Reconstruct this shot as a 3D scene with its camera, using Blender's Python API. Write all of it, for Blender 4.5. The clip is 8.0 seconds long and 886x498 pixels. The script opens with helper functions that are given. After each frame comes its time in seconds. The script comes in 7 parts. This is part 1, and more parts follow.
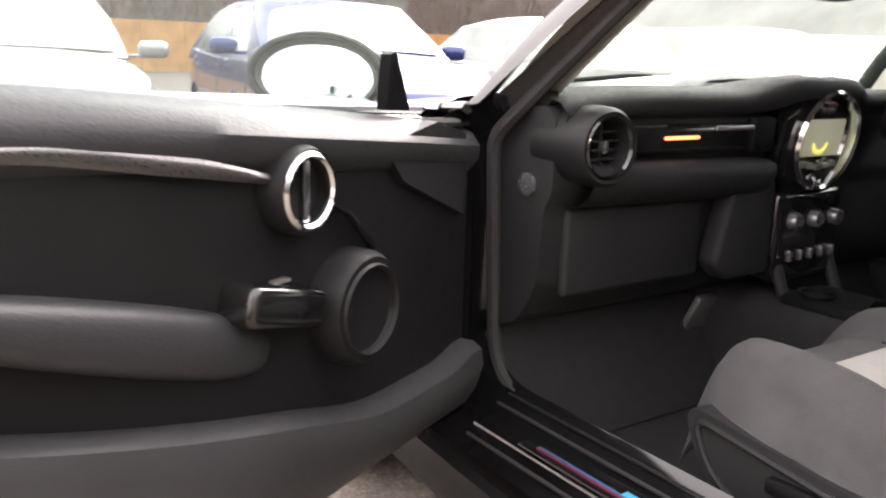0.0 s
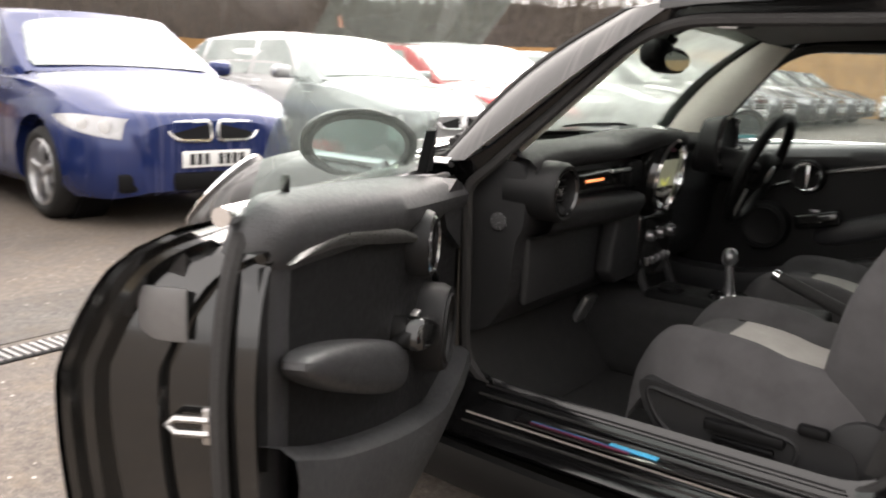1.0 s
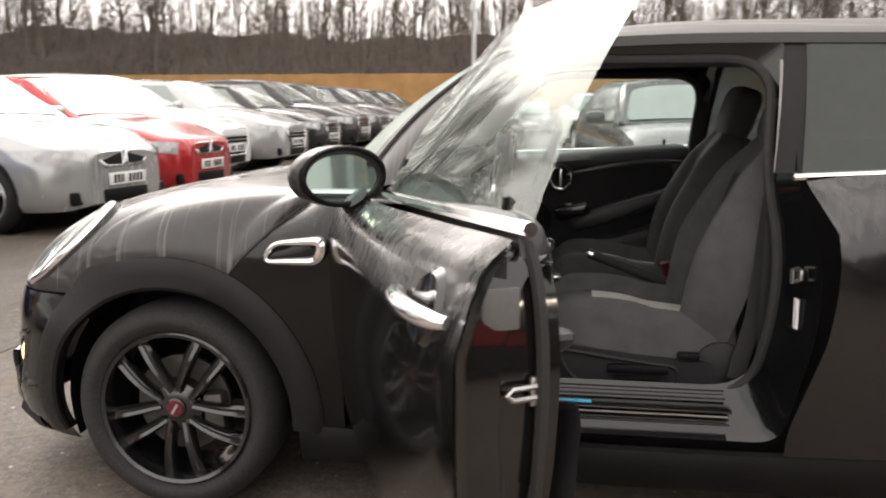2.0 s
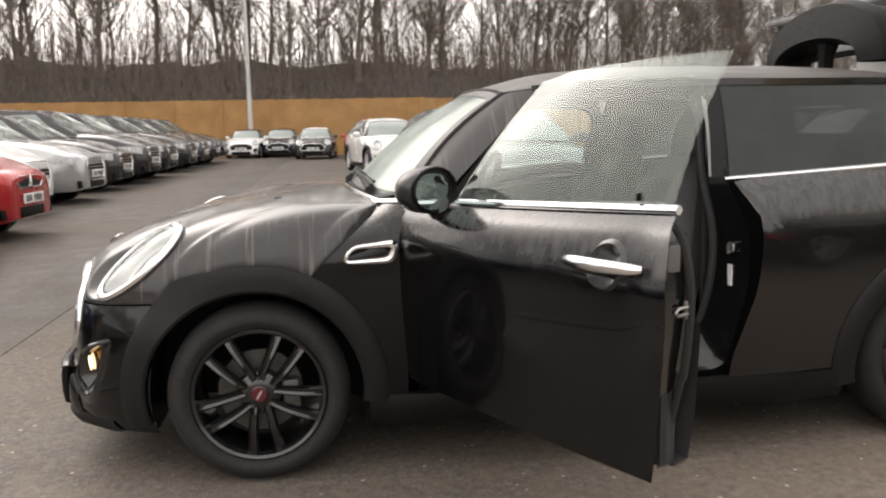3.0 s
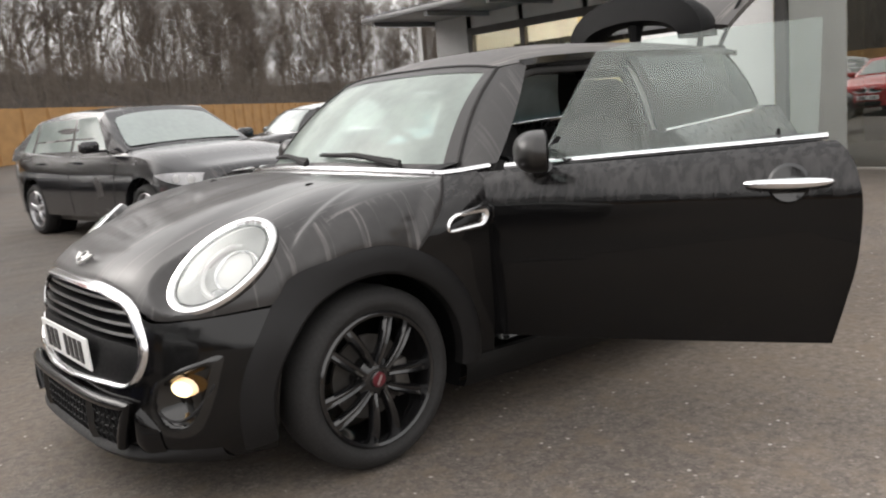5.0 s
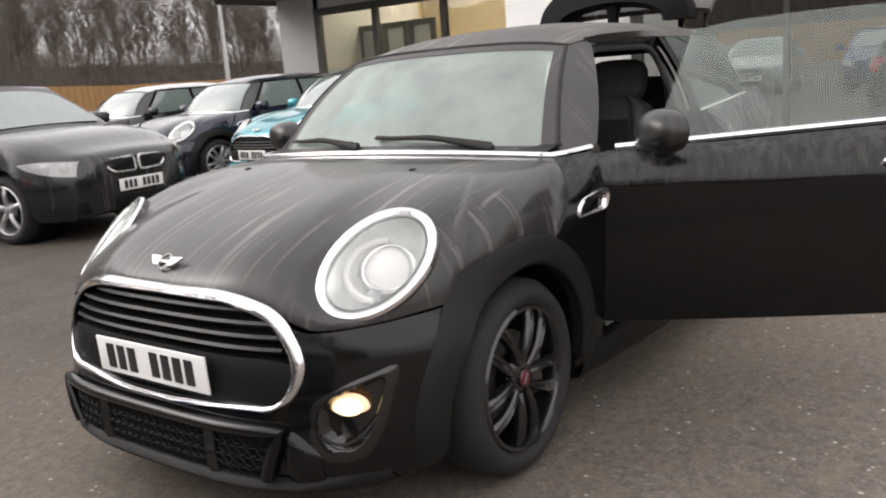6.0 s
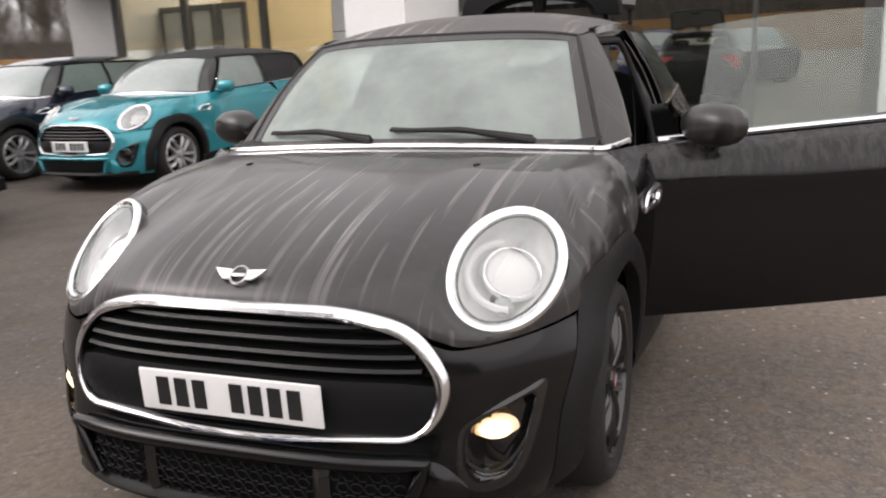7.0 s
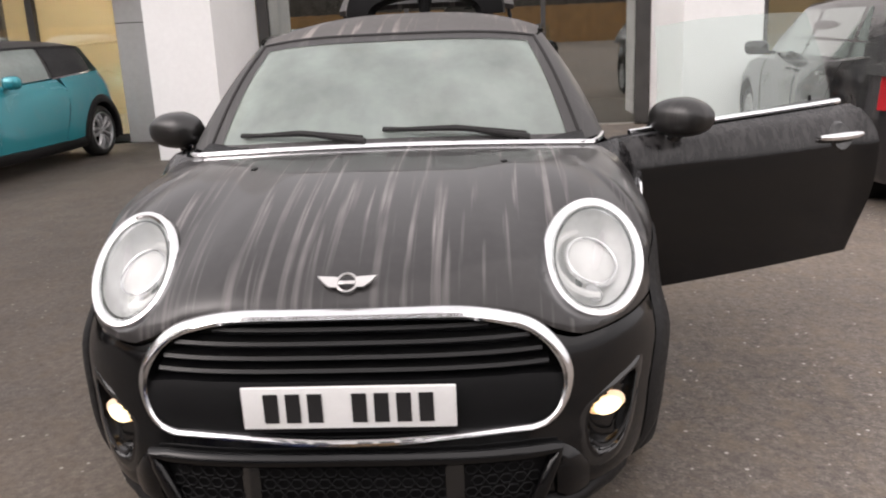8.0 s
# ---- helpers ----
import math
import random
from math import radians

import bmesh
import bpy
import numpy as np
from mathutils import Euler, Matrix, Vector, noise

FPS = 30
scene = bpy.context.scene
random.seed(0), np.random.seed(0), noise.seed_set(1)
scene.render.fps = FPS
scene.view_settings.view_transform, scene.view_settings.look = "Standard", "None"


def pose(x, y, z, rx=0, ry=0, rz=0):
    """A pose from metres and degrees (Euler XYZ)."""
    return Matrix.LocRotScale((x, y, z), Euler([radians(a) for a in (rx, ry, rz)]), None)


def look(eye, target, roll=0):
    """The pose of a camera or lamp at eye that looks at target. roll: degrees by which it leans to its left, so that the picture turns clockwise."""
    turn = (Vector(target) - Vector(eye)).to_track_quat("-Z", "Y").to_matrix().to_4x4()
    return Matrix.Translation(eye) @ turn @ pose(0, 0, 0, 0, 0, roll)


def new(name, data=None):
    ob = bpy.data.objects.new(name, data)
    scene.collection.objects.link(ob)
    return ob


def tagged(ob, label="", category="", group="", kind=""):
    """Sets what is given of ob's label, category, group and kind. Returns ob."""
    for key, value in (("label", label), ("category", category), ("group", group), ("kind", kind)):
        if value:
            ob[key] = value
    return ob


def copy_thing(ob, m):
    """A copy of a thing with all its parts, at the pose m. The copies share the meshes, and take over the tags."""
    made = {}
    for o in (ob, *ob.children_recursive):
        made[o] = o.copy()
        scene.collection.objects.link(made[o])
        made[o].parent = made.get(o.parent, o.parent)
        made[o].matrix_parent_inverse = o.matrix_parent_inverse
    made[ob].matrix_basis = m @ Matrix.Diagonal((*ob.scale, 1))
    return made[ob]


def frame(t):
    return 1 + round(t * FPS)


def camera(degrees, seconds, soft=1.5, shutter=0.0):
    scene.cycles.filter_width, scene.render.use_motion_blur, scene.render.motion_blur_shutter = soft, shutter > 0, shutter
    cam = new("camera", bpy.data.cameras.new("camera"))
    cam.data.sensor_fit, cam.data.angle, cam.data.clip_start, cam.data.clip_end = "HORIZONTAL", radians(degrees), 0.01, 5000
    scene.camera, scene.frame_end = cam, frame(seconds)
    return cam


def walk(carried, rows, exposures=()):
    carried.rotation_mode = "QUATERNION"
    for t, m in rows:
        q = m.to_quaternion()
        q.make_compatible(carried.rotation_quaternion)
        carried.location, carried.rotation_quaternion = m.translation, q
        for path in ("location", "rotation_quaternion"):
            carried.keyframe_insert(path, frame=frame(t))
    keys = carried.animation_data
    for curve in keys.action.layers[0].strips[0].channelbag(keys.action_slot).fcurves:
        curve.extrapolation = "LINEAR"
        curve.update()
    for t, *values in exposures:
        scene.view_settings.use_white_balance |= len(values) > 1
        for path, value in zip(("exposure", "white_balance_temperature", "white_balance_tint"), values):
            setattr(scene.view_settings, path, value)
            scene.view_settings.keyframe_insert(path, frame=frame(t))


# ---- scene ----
cam = camera(55.7, 8.0, soft=2.0, shutter=0.3)
PATH = [
    (0, (-1.881, 1.694, 1.027), (-0.268, 0.595, 0.59), 1.7),
    (0.5, (-1.862, 2.031, 1.109), (-0.434, 0.695, 0.688), 1.9),
    (0.8, (-1.825, 2.201, 1.15), (-0.512, 0.756, 0.714), 2.8),
    (1, (-1.744, 2.378, 1.147), (-0.598, 0.79, 0.739), 2.6),
    (1.5, (-1.441, 2.654, 1.128), (-0.729, 0.825, 0.743), 0.1),
    (1.7, (-1.302, 2.766, 1.151), (-0.771, 0.874, 0.78), 0.3),
    (2.8, (-0.454, 3.51, 1.164), (-0.624, 1.537, 0.886), -1.7),
    (3, (-0.268, 3.606, 1.178), (-0.525, 1.642, 0.897), -1.1),
    (3.5, (0.223, 3.783, 1.147), (-0.318, 1.876, 0.879), -0.3),
    (4, (0.715, 3.682, 1.126), (-0.075, 1.864, 0.857), -1.7),
    (5.3, (1.69, 2.763, 1.189), (0.331, 1.339, 0.833), -4.4),
    (5.5, (1.836, 2.575, 1.198), (0.406, 1.226, 0.831), -3.8),
    (6, (2.068, 2.105, 1.234), (0.504, 0.927, 0.826), -4.5),
    (6.5, (2.196, 1.654, 1.26), (0.509, 0.671, 0.829), -4.2),
    (7, (2.328, 1.194, 1.278), (0.511, 0.498, 0.816), -2.8),
    (7.5, (2.402, 0.737, 1.31), (0.497, 0.388, 0.808), -4.0),
    (8, (2.568, 0.357, 1.346), (0.637, 0.238, 0.839), -2.5),
]
walk(cam, [(t, look(eye, target, roll)) for t, eye, target, roll in PATH], ((0.0, 2.68, 6900, 21), (0.6, 2.20, 6900, 19), (1.2, 1.75, 7000, 14), (1.7, 1.50, 7000, 14), (3.0, 1.07, 7000, 14), (4.0, 1.06, 6700, 11), (5.5, 0.95, 6700, 13), (8.0, 0.87, 6750, 18)))

# ---- world and light: a bright, even overcast sky ----
world = bpy.data.worlds.new("overcast_sky")
scene.world = world
world.use_nodes = True
wn = world.node_tree.nodes
wl = world.node_tree.links
sky = wn.new("ShaderNodeTexSky")
sky.sky_type = "NISHITA"
sky.sun_disc = False
sky.sun_elevation = radians(38)
sky.sun_rotation = radians(150)
sky.air_density = 2.0
sky.dust_density = 6.0
sky_grey = wn.new("ShaderNodeHueSaturation")
sky_grey.inputs["Saturation"].default_value = 0.12
wl.new(sky.outputs[0], sky_grey.inputs["Color"])
cloud = wn.new("ShaderNodeMix")
cloud.data_type = "RGBA"
cloud.inputs[0].default_value = 0.6
cloud.inputs[7].default_value = (5.25, 5.33, 5.40, 1)
wl.new(sky_grey.outputs[0], cloud.inputs[6])
wl.new(cloud.outputs[2], wn["Background"].inputs[0])
wn["Background"].inputs[1].default_value = 0.155

sun_data = bpy.data.lights.new("sun", "SUN")
sun_data.energy = 0.5
sun_data.angle = radians(90)
sun_data.color = (1.0, 0.96, 0.92)
sun = new("sun", sun_data)
sun.matrix_world = look((0, 0, 30), (-6.0, -10.0, 16.0))

# ---- small tools ----
def smooth_at(x, xs, ys):
    """Monotone cubic through the points (xs, ys), held at the ends."""
    if x <= xs[0]:
        return ys[0]
    if x >= xs[-1]:
        return ys[-1]
    n = len(xs)
    d = [(ys[i + 1] - ys[i]) / (xs[i + 1] - xs[i]) for i in range(n - 1)]
    m = [d[0]] + [0 if d[i - 1] * d[i] <= 0 else 2 * d[i - 1] * d[i] / (d[i - 1] + d[i]) for i in range(1, n - 1)] + [d[-1]]
    for i in range(n - 1):
        if x <= xs[i + 1]:
            h = xs[i + 1] - xs[i]
            t = (x - xs[i]) / h
            return ((1 + 2 * t) * (1 - t) ** 2 * ys[i] + t * (1 - t) ** 2 * h * m[i]
                    + t * t * (3 - 2 * t) * ys[i + 1] + t * t * (t - 1) * h * m[i + 1])


def lerp(a, b, t):
    return a + (b - a) * t


def finish(bm, name, mat, sharp=0.7):
    bmesh.ops.remove_doubles(bm, verts=bm.verts, dist=1e-5)
    bm.normal_update()
    for f in bm.faces:
        f.smooth = True
    for e in bm.edges:
        if len(e.link_faces) == 2 and e.calc_face_angle(0) > sharp:
            e.smooth = False
    me = bpy.data.meshes.new(name)
    bm.to_mesh(me)
    bm.free()
    for m in (mat if isinstance(mat, (list, tuple)) else [mat]):
        me.materials.append(m)
    return me


def part(name, bm, mat, parent=None, label="", sharp=0.7):
    """One mesh object out of a bmesh, under parent."""
    ob = new(name, finish(bm, name, mat, sharp))
    if parent:
        ob.parent = parent
    return tagged(ob, label)


def again(ob, parent, m=None):
    """Another object on the same mesh."""
    o = new(ob.name.split(".")[0], ob.data)
    o.parent = parent
    if m is not None:
        o.matrix_basis = m
    if "label" in ob:
        o["label"] = ob["label"]
    return o


def thing(name, label, category, m=None, group="", kind=""):
    ob = new(name)
    ob.empty_display_size = 0.2
    if m is not None:
        ob.matrix_world = m
    return tagged(ob, label, category, group, kind)


def add_grid(bm, nu, nv, f, close_u=False, flip=False, mi=0):
    vs = [[bm.verts.new(f(i / (nu - 0 if close_u else nu - 1), j / (nv - 1))) for j in range(nv)] for i in range(nu)]
    for i in range(nu if close_u else nu - 1):
        a, b = vs[i], vs[(i + 1) % nu]
        for j in range(nv - 1):
            q = (a[j], b[j], b[j + 1], a[j + 1])
            if len({tuple(round(c, 6) for c in v.co) for v in q}) < 3:
                continue
            fc = bm.faces.new(q[::-1] if flip else q)
            fc.material_index = mi
    return vs


def shell(bm, th):
    """Give a sheet thickness, inwards of its normals."""
    bmesh.ops.remove_doubles(bm, verts=bm.verts, dist=1e-5)
    bm.normal_update()
    bmesh.ops.solidify(bm, geom=bm.faces[:], thickness=th)
    return bm


def mirrored(bm):
    """The bmesh together with its mirror image across y = 0."""
    g = bmesh.ops.duplicate(bm, geom=bm.verts[:] + bm.edges[:] + bm.faces[:])["geom"]
    vs = [v for v in g if isinstance(v, bmesh.types.BMVert)]
    for v in vs:
        v.co.y = -v.co.y
    bmesh.ops.reverse_faces(bm, faces=[q for q in g if isinstance(q, bmesh.types.BMFace)])
    return bm


def flip_y(bm):
    for v in bm.verts:
        v.co.y = -v.co.y
    bmesh.ops.reverse_faces(bm, faces=bm.faces[:])
    return bm


def box(bm, c, s, bevel=0.0, seg=2, m=None):
    g = bmesh.ops.create_cube(bm, size=1.0)["verts"]
    for v in g:
        v.co = Vector((v.co.x * s[0], v.co.y * s[1], v.co.z * s[2]))
    if bevel:
        es = list({e for v in g for e in v.link_edges})
        r = bmesh.ops.bevel(bm, geom=es, offset=min(bevel, min(s) * 0.49), segments=seg, profile=0.5, affect="EDGES")
        g = list({v for f in r["faces"] for v in f.verts} | {v for v in g if v.is_valid})
    for v in g:
        v.co = (m @ v.co if m is not None else v.co) + Vector(c)
    return bm


def lathe(bm, profile, n=40, axis="y", c=(0, 0, 0), a0=0.0, a1=360.0):
    """Turn (radius, offset) pairs about an axis."""
    full = abs(a1 - a0) >= 360

    def f(u, v):
        k = v * (len(profile) - 1)
        i = min(int(k + 1e-6), len(profile) - 1)
        r, o = profile[i]
        a = radians(lerp(a0, a1, u))
        p = {"y": (r * math.cos(a), o, r * math.sin(a)), "x": (o, r * math.cos(a), r * math.sin(a)), "z": (r * math.cos(a), r * math.sin(a), o)}[axis]
        return Vector(p) + Vector(c)
    add_grid(bm, n, len(profile), f, close_u=full, flip=(axis != "y"))
    return bm


def tube(bm, pts, r, n=8, closed=False, cap=True):
    """A round bar along points; r one radius or one for each point."""
    pts = [Vector(p) for p in pts]
    k = len(pts)
    rs = r if isinstance(r, (list, tuple)) else [r] * k
    rings = []
    ref = None
    for i, p in enumerate(pts):
        a = pts[i - 1] if (i or closed) else pts[i]
        b = pts[(i + 1) % k] if (i < k - 1 or closed) else pts[i]
        d = (b - a).normalized()
        if ref is None:
            ref = Vector((0, 0, 1)) if abs(d.z) < 0.9 else Vector((1, 0, 0))
        s = d.cross(ref).normalized()
        ref = s.cross(d).normalized()
        rings.append([bm.verts.new(p + rs[i] * (math.cos(q) * s + math.sin(q) * ref)) for q in (2 * math.pi * j / n for j in range(n))])
    for i in range(k if closed else k - 1):
        a, b = rings[i], rings[(i + 1) % k]
        for j in range(n):
            bm.faces.new((a[j], a[(j + 1) % n], b[(j + 1) % n], b[j]))
    if cap and not closed:
        bm.faces.new(rings[0][::-1])
        bm.faces.new(rings[-1])
    return bm


def ribbon(bm, pts, w, h, up=(0, 0, 1), closed=False):
    """A bar of rectangular section (w across, h along up) along points."""
    pts = [Vector(p) for p in pts]
    k = len(pts)
    up = Vector(up)
    rings = []
    for i, p in enumerate(pts):
        a = pts[i - 1] if (i or closed) else pts[i]
        b = pts[(i + 1) % k] if (i < k - 1 or closed) else pts[i]
        d = (b - a).normalized()
        s = d.cross(up).normalized()
        q = s.cross(d).normalized()
        rings.append([bm.verts.new(p + s * w * x / 2 + q * h * y / 2) for x, y in ((-1, -1), (1, -1), (1, 1), (-1, 1))])
    for i in range(k if closed else k - 1):
        a, b = rings[i], rings[(i + 1) % k]
        for j in range(4):
            bm.faces.new((a[j], a[(j + 1) % 4], b[(j + 1) % 4], b[j]))
    if not closed:
        bm.faces.new(rings[0][::-1])
        bm.faces.new(rings[-1])
    return bm


def round_path(pts, r, n=6, closed=True):
    """Points of a polygon with its corners rounded."""
    pts = [Vector(p) for p in pts]
    out = []
    k = len(pts)
    for i in range(k):
        if not closed and i in (0, k - 1):
            out.append(pts[i])
            continue
        p, a, b = pts[i], pts[i - 1], pts[(i + 1) % k]
        u, w = (a - p), (b - p)
        d = min(r, u.length * 0.49, w.length * 0.49)
        s, e = p + u.normalized() * d, p + w.normalized() * d
        for j in range(n + 1):
            t = j / n
            out.append((1 - t) ** 2 * s + 2 * t * (1 - t) * p + t * t * e)
    return out


def prism(bm, pts, off):
    """A polygon pushed along off."""
    a = [bm.verts.new(p) for p in pts]
    b = [bm.verts.new(Vector(p) + Vector(off)) for p in pts]
    k = len(a)
    bm.faces.new(a[::-1])
    bm.faces.new(b)
    for i in range(k):
        bm.faces.new((a[i], a[(i + 1) % k], b[(i + 1) % k], b[i]))
    bmesh.ops.recalc_face_normals(bm, faces=bm.faces[:])
    return bm


def cut(me, cutter_bms):
    """Cut solids out of a mesh; returns the new mesh."""
    a = bpy.data.objects.new("work", me)
    scene.collection.objects.link(a)
    tools = []
    for c in cutter_bms:
        bmesh.ops.recalc_face_normals(c, faces=c.faces[:])
        cm = bpy.data.meshes.new("tool")
        c.to_mesh(cm)
        c.free()
        o = bpy.data.objects.new("tool", cm)
        scene.collection.objects.link(o)
        tools.append(o)
        md = a.modifiers.new("cut", "BOOLEAN")
        md.operation, md.object, md.solver = "DIFFERENCE", o, "EXACT"
    bpy.context.view_layer.update()
    out = bpy.data.meshes.new_from_object(a.evaluated_get(bpy.context.evaluated_depsgraph_get()))
    for o in [a] + tools:
        d = o.data
        bpy.data.objects.remove(o)
        bpy.data.meshes.remove(d)
    return out

# ---- materials ----
def mat_new(name):
    m = bpy.data.materials.new(name)
    m.use_nodes = True
    nt = m.node_tree
    return m, nt, nt.nodes["Principled BSDF"]


def coords(nt, scale=(1, 1, 1), world_space=False):
    mp = nt.nodes.new("ShaderNodeMapping")
    mp.inputs["Scale"].default_value = scale
    if world_space:
        src = nt.nodes.new("ShaderNodeNewGeometry").outputs["Position"]
    else:
        src = nt.nodes.new("ShaderNodeTexCoord").outputs["Object"]
    nt.links.new(src, mp.inputs["Vector"])
    return mp.outputs["Vector"]


def noise_tex(nt, vec, scale, detail=4.0, rough=0.55, distort=0.0):
    n = nt.nodes.new("ShaderNodeTexNoise")
    n.inputs["Scale"].default_value = scale
    n.inputs["Detail"].default_value = detail
    n.inputs["Roughness"].default_value = rough
    n.inputs["Distortion"].default_value = distort
    nt.links.new(vec, n.inputs["Vector"])
    return n.outputs["Fac"]


def ramp(nt, fac, stops):
    r = nt.nodes.new("ShaderNodeValToRGB")
    el = r.color_ramp.elements
    while len(el) < len(stops):
        el.new(0.5)
    for e, (p, c) in zip(el, stops):
        e.position = p
        e.color = (*c, 1) if len(c) == 3 else c
    nt.links.new(fac, r.inputs[0])
    return r.outputs["Color"]


def g3(v):
    return (v, v, v)


def mix_col(nt, fac, a, b, mode="MIX"):
    m = nt.nodes.new("ShaderNodeMix")
    m.data_type, m.blend_type = "RGBA", mode
    if isinstance(fac, (int, float)):
        m.inputs[0].default_value = fac
    else:
        nt.links.new(fac, m.inputs[0])
    for i, v in ((6, a), (7, b)):
        if isinstance(v, (tuple, list)):
            m.inputs[i].default_value = (*v, 1)
        else:
            nt.links.new(v, m.inputs[i])
    return m.outputs[2]


def bump(nt, bsdf, height, strength, dist=0.01):
    b = nt.nodes.new("ShaderNodeBump")
    b.inputs["Strength"].default_value = strength
    b.inputs["Distance"].default_value = dist
    nt.links.new(height, b.inputs["Height"])
    nt.links.new(b.outputs[0], bsdf.inputs["Normal"])


def simple(name, col, rough=0.5, metal=0.0, vary=0.25, scale=6.0, bump_s=0.0, bump_scale=300.0, coat=0.0, spec=0.5):
    """A surface with two scales of variation in tone and gloss."""
    m, nt, b = mat_new(name)
    v = coords(nt)
    big = noise_tex(nt, v, scale)
    small = noise_tex(nt, v, scale * 12)
    tone = mix_col(nt, 0.4, big, small)
    lo = tuple(c * (1 - vary) for c in col)
    hi = tuple(min(1, c * (1 + vary)) for c in col)
    nt.links.new(ramp(nt, tone, [(0.3, lo), (0.7, hi)]), b.inputs["Base Color"])
    nt.links.new(ramp(nt, small, [(0.3, g3(max(0.02, rough * 0.85))), (0.7, g3(min(1, rough * 1.15)))]), b.inputs["Roughness"])
    b.inputs["Metallic"].default_value = metal
    b.inputs["Coat Weight"].default_value = coat
    b.inputs["Coat Roughness"].default_value = 0.04
    b.inputs["Specular IOR Level"].default_value = spec
    if bump_s:
        bump(nt, b, noise_tex(nt, v, bump_scale, 2.0), bump_s, 0.002)
    return m


def car_paint(name, col, dirt=0.5, along="x", flake=0.0, dirt_col=(0.30, 0.27, 0.25), gloss=0.12, coat=0.5, haze_k=1.0, base_film=0.0, spec=0.5, coat_r=None):
    """Lacquered car paint with dried runs of road dirt; along: the way that the runs go, z with sky sheen painted in.
    """
    m, nt, b = mat_new(name)
    stretch = {"x": (0.7, 14, 0.7), "z": (26, 26, 0.5), "top": (1.2, 22, 1.2)}[along]
    v = coords(nt, stretch)
    plain = coords(nt)
    runs = noise_tex(nt, v, 1.6, 2.5, 0.5, 0.3)
    if along == "x":
        # broad runs and thin ones along the slope; on the flanks they run down the sides
        thin = noise_tex(nt, coords(nt, (1.1, 38, 1.1)), 1.6, 2.0, 0.5, 0.4)
        runs = mix_col(nt, 0.45, runs, thin)
        down = mix_col(nt, 0.45, noise_tex(nt, coords(nt, (15, 0.7, 0.7)), 1.6, 2.5, 0.5, 0.3), noise_tex(nt, coords(nt, (40, 1.1, 1.1)), 1.6, 2.0, 0.5, 0.4))
        facing = nt.nodes.new("ShaderNodeSeparateXYZ")
        nt.links.new(nt.nodes.new("ShaderNodeTexCoord").outputs["Normal"], facing.inputs[0])
        side_on = nt.nodes.new("ShaderNodeMath")
        side_on.operation = "ABSOLUTE"
        nt.links.new(facing.outputs["Y"], side_on.inputs[0])
        runs = mix_col(nt, ramp(nt, side_on.outputs[0], [(0.42, g3(0)), (0.60, g3(1))]), runs, down)
    patch = noise_tex(nt, plain, 2.2, 3.0)
    film = noise_tex(nt, plain, 30.0, 5.0)
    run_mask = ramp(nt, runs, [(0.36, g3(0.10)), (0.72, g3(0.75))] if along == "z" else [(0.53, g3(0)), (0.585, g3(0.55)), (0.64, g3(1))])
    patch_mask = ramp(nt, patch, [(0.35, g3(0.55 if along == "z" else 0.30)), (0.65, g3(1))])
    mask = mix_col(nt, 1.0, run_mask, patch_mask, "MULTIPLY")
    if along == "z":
        # runs of dried dirt start at the waist, with sky sheen painted among them
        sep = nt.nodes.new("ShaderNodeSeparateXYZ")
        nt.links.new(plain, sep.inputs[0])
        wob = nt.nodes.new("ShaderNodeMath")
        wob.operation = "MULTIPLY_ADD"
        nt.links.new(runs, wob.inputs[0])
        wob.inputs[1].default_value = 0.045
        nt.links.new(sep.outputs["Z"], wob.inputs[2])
        # both thin out below the crease, like the mirrored sky
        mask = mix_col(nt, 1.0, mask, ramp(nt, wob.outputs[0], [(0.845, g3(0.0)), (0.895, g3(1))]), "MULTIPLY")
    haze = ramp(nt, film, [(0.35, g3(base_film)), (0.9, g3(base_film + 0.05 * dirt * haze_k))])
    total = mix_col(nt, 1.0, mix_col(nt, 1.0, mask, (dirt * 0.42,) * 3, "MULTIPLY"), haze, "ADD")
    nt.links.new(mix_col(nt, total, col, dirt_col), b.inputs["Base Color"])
    nt.links.new(ramp(nt, total, [(0.0, g3(gloss)), (0.22, g3(0.6))]), b.inputs["Roughness"])
    b.inputs["Metallic"].default_value = flake
    b.inputs["Coat Weight"].default_value = coat
    nt.links.new(ramp(nt, total, [(0.0, g3(gloss * 0.5)), (0.4, g3(0.35))]), b.inputs["Coat Roughness"])
    b.inputs["Specular IOR Level"].default_value = spec
    if coat_r is not None:
        for ln in list(nt.links):
            if ln.to_socket == b.inputs["Coat Roughness"]:
                nt.links.remove(ln)
        b.inputs["Coat Roughness"].default_value = coat_r
    bump(nt, b, film, 0.02, 0.002)
    return m


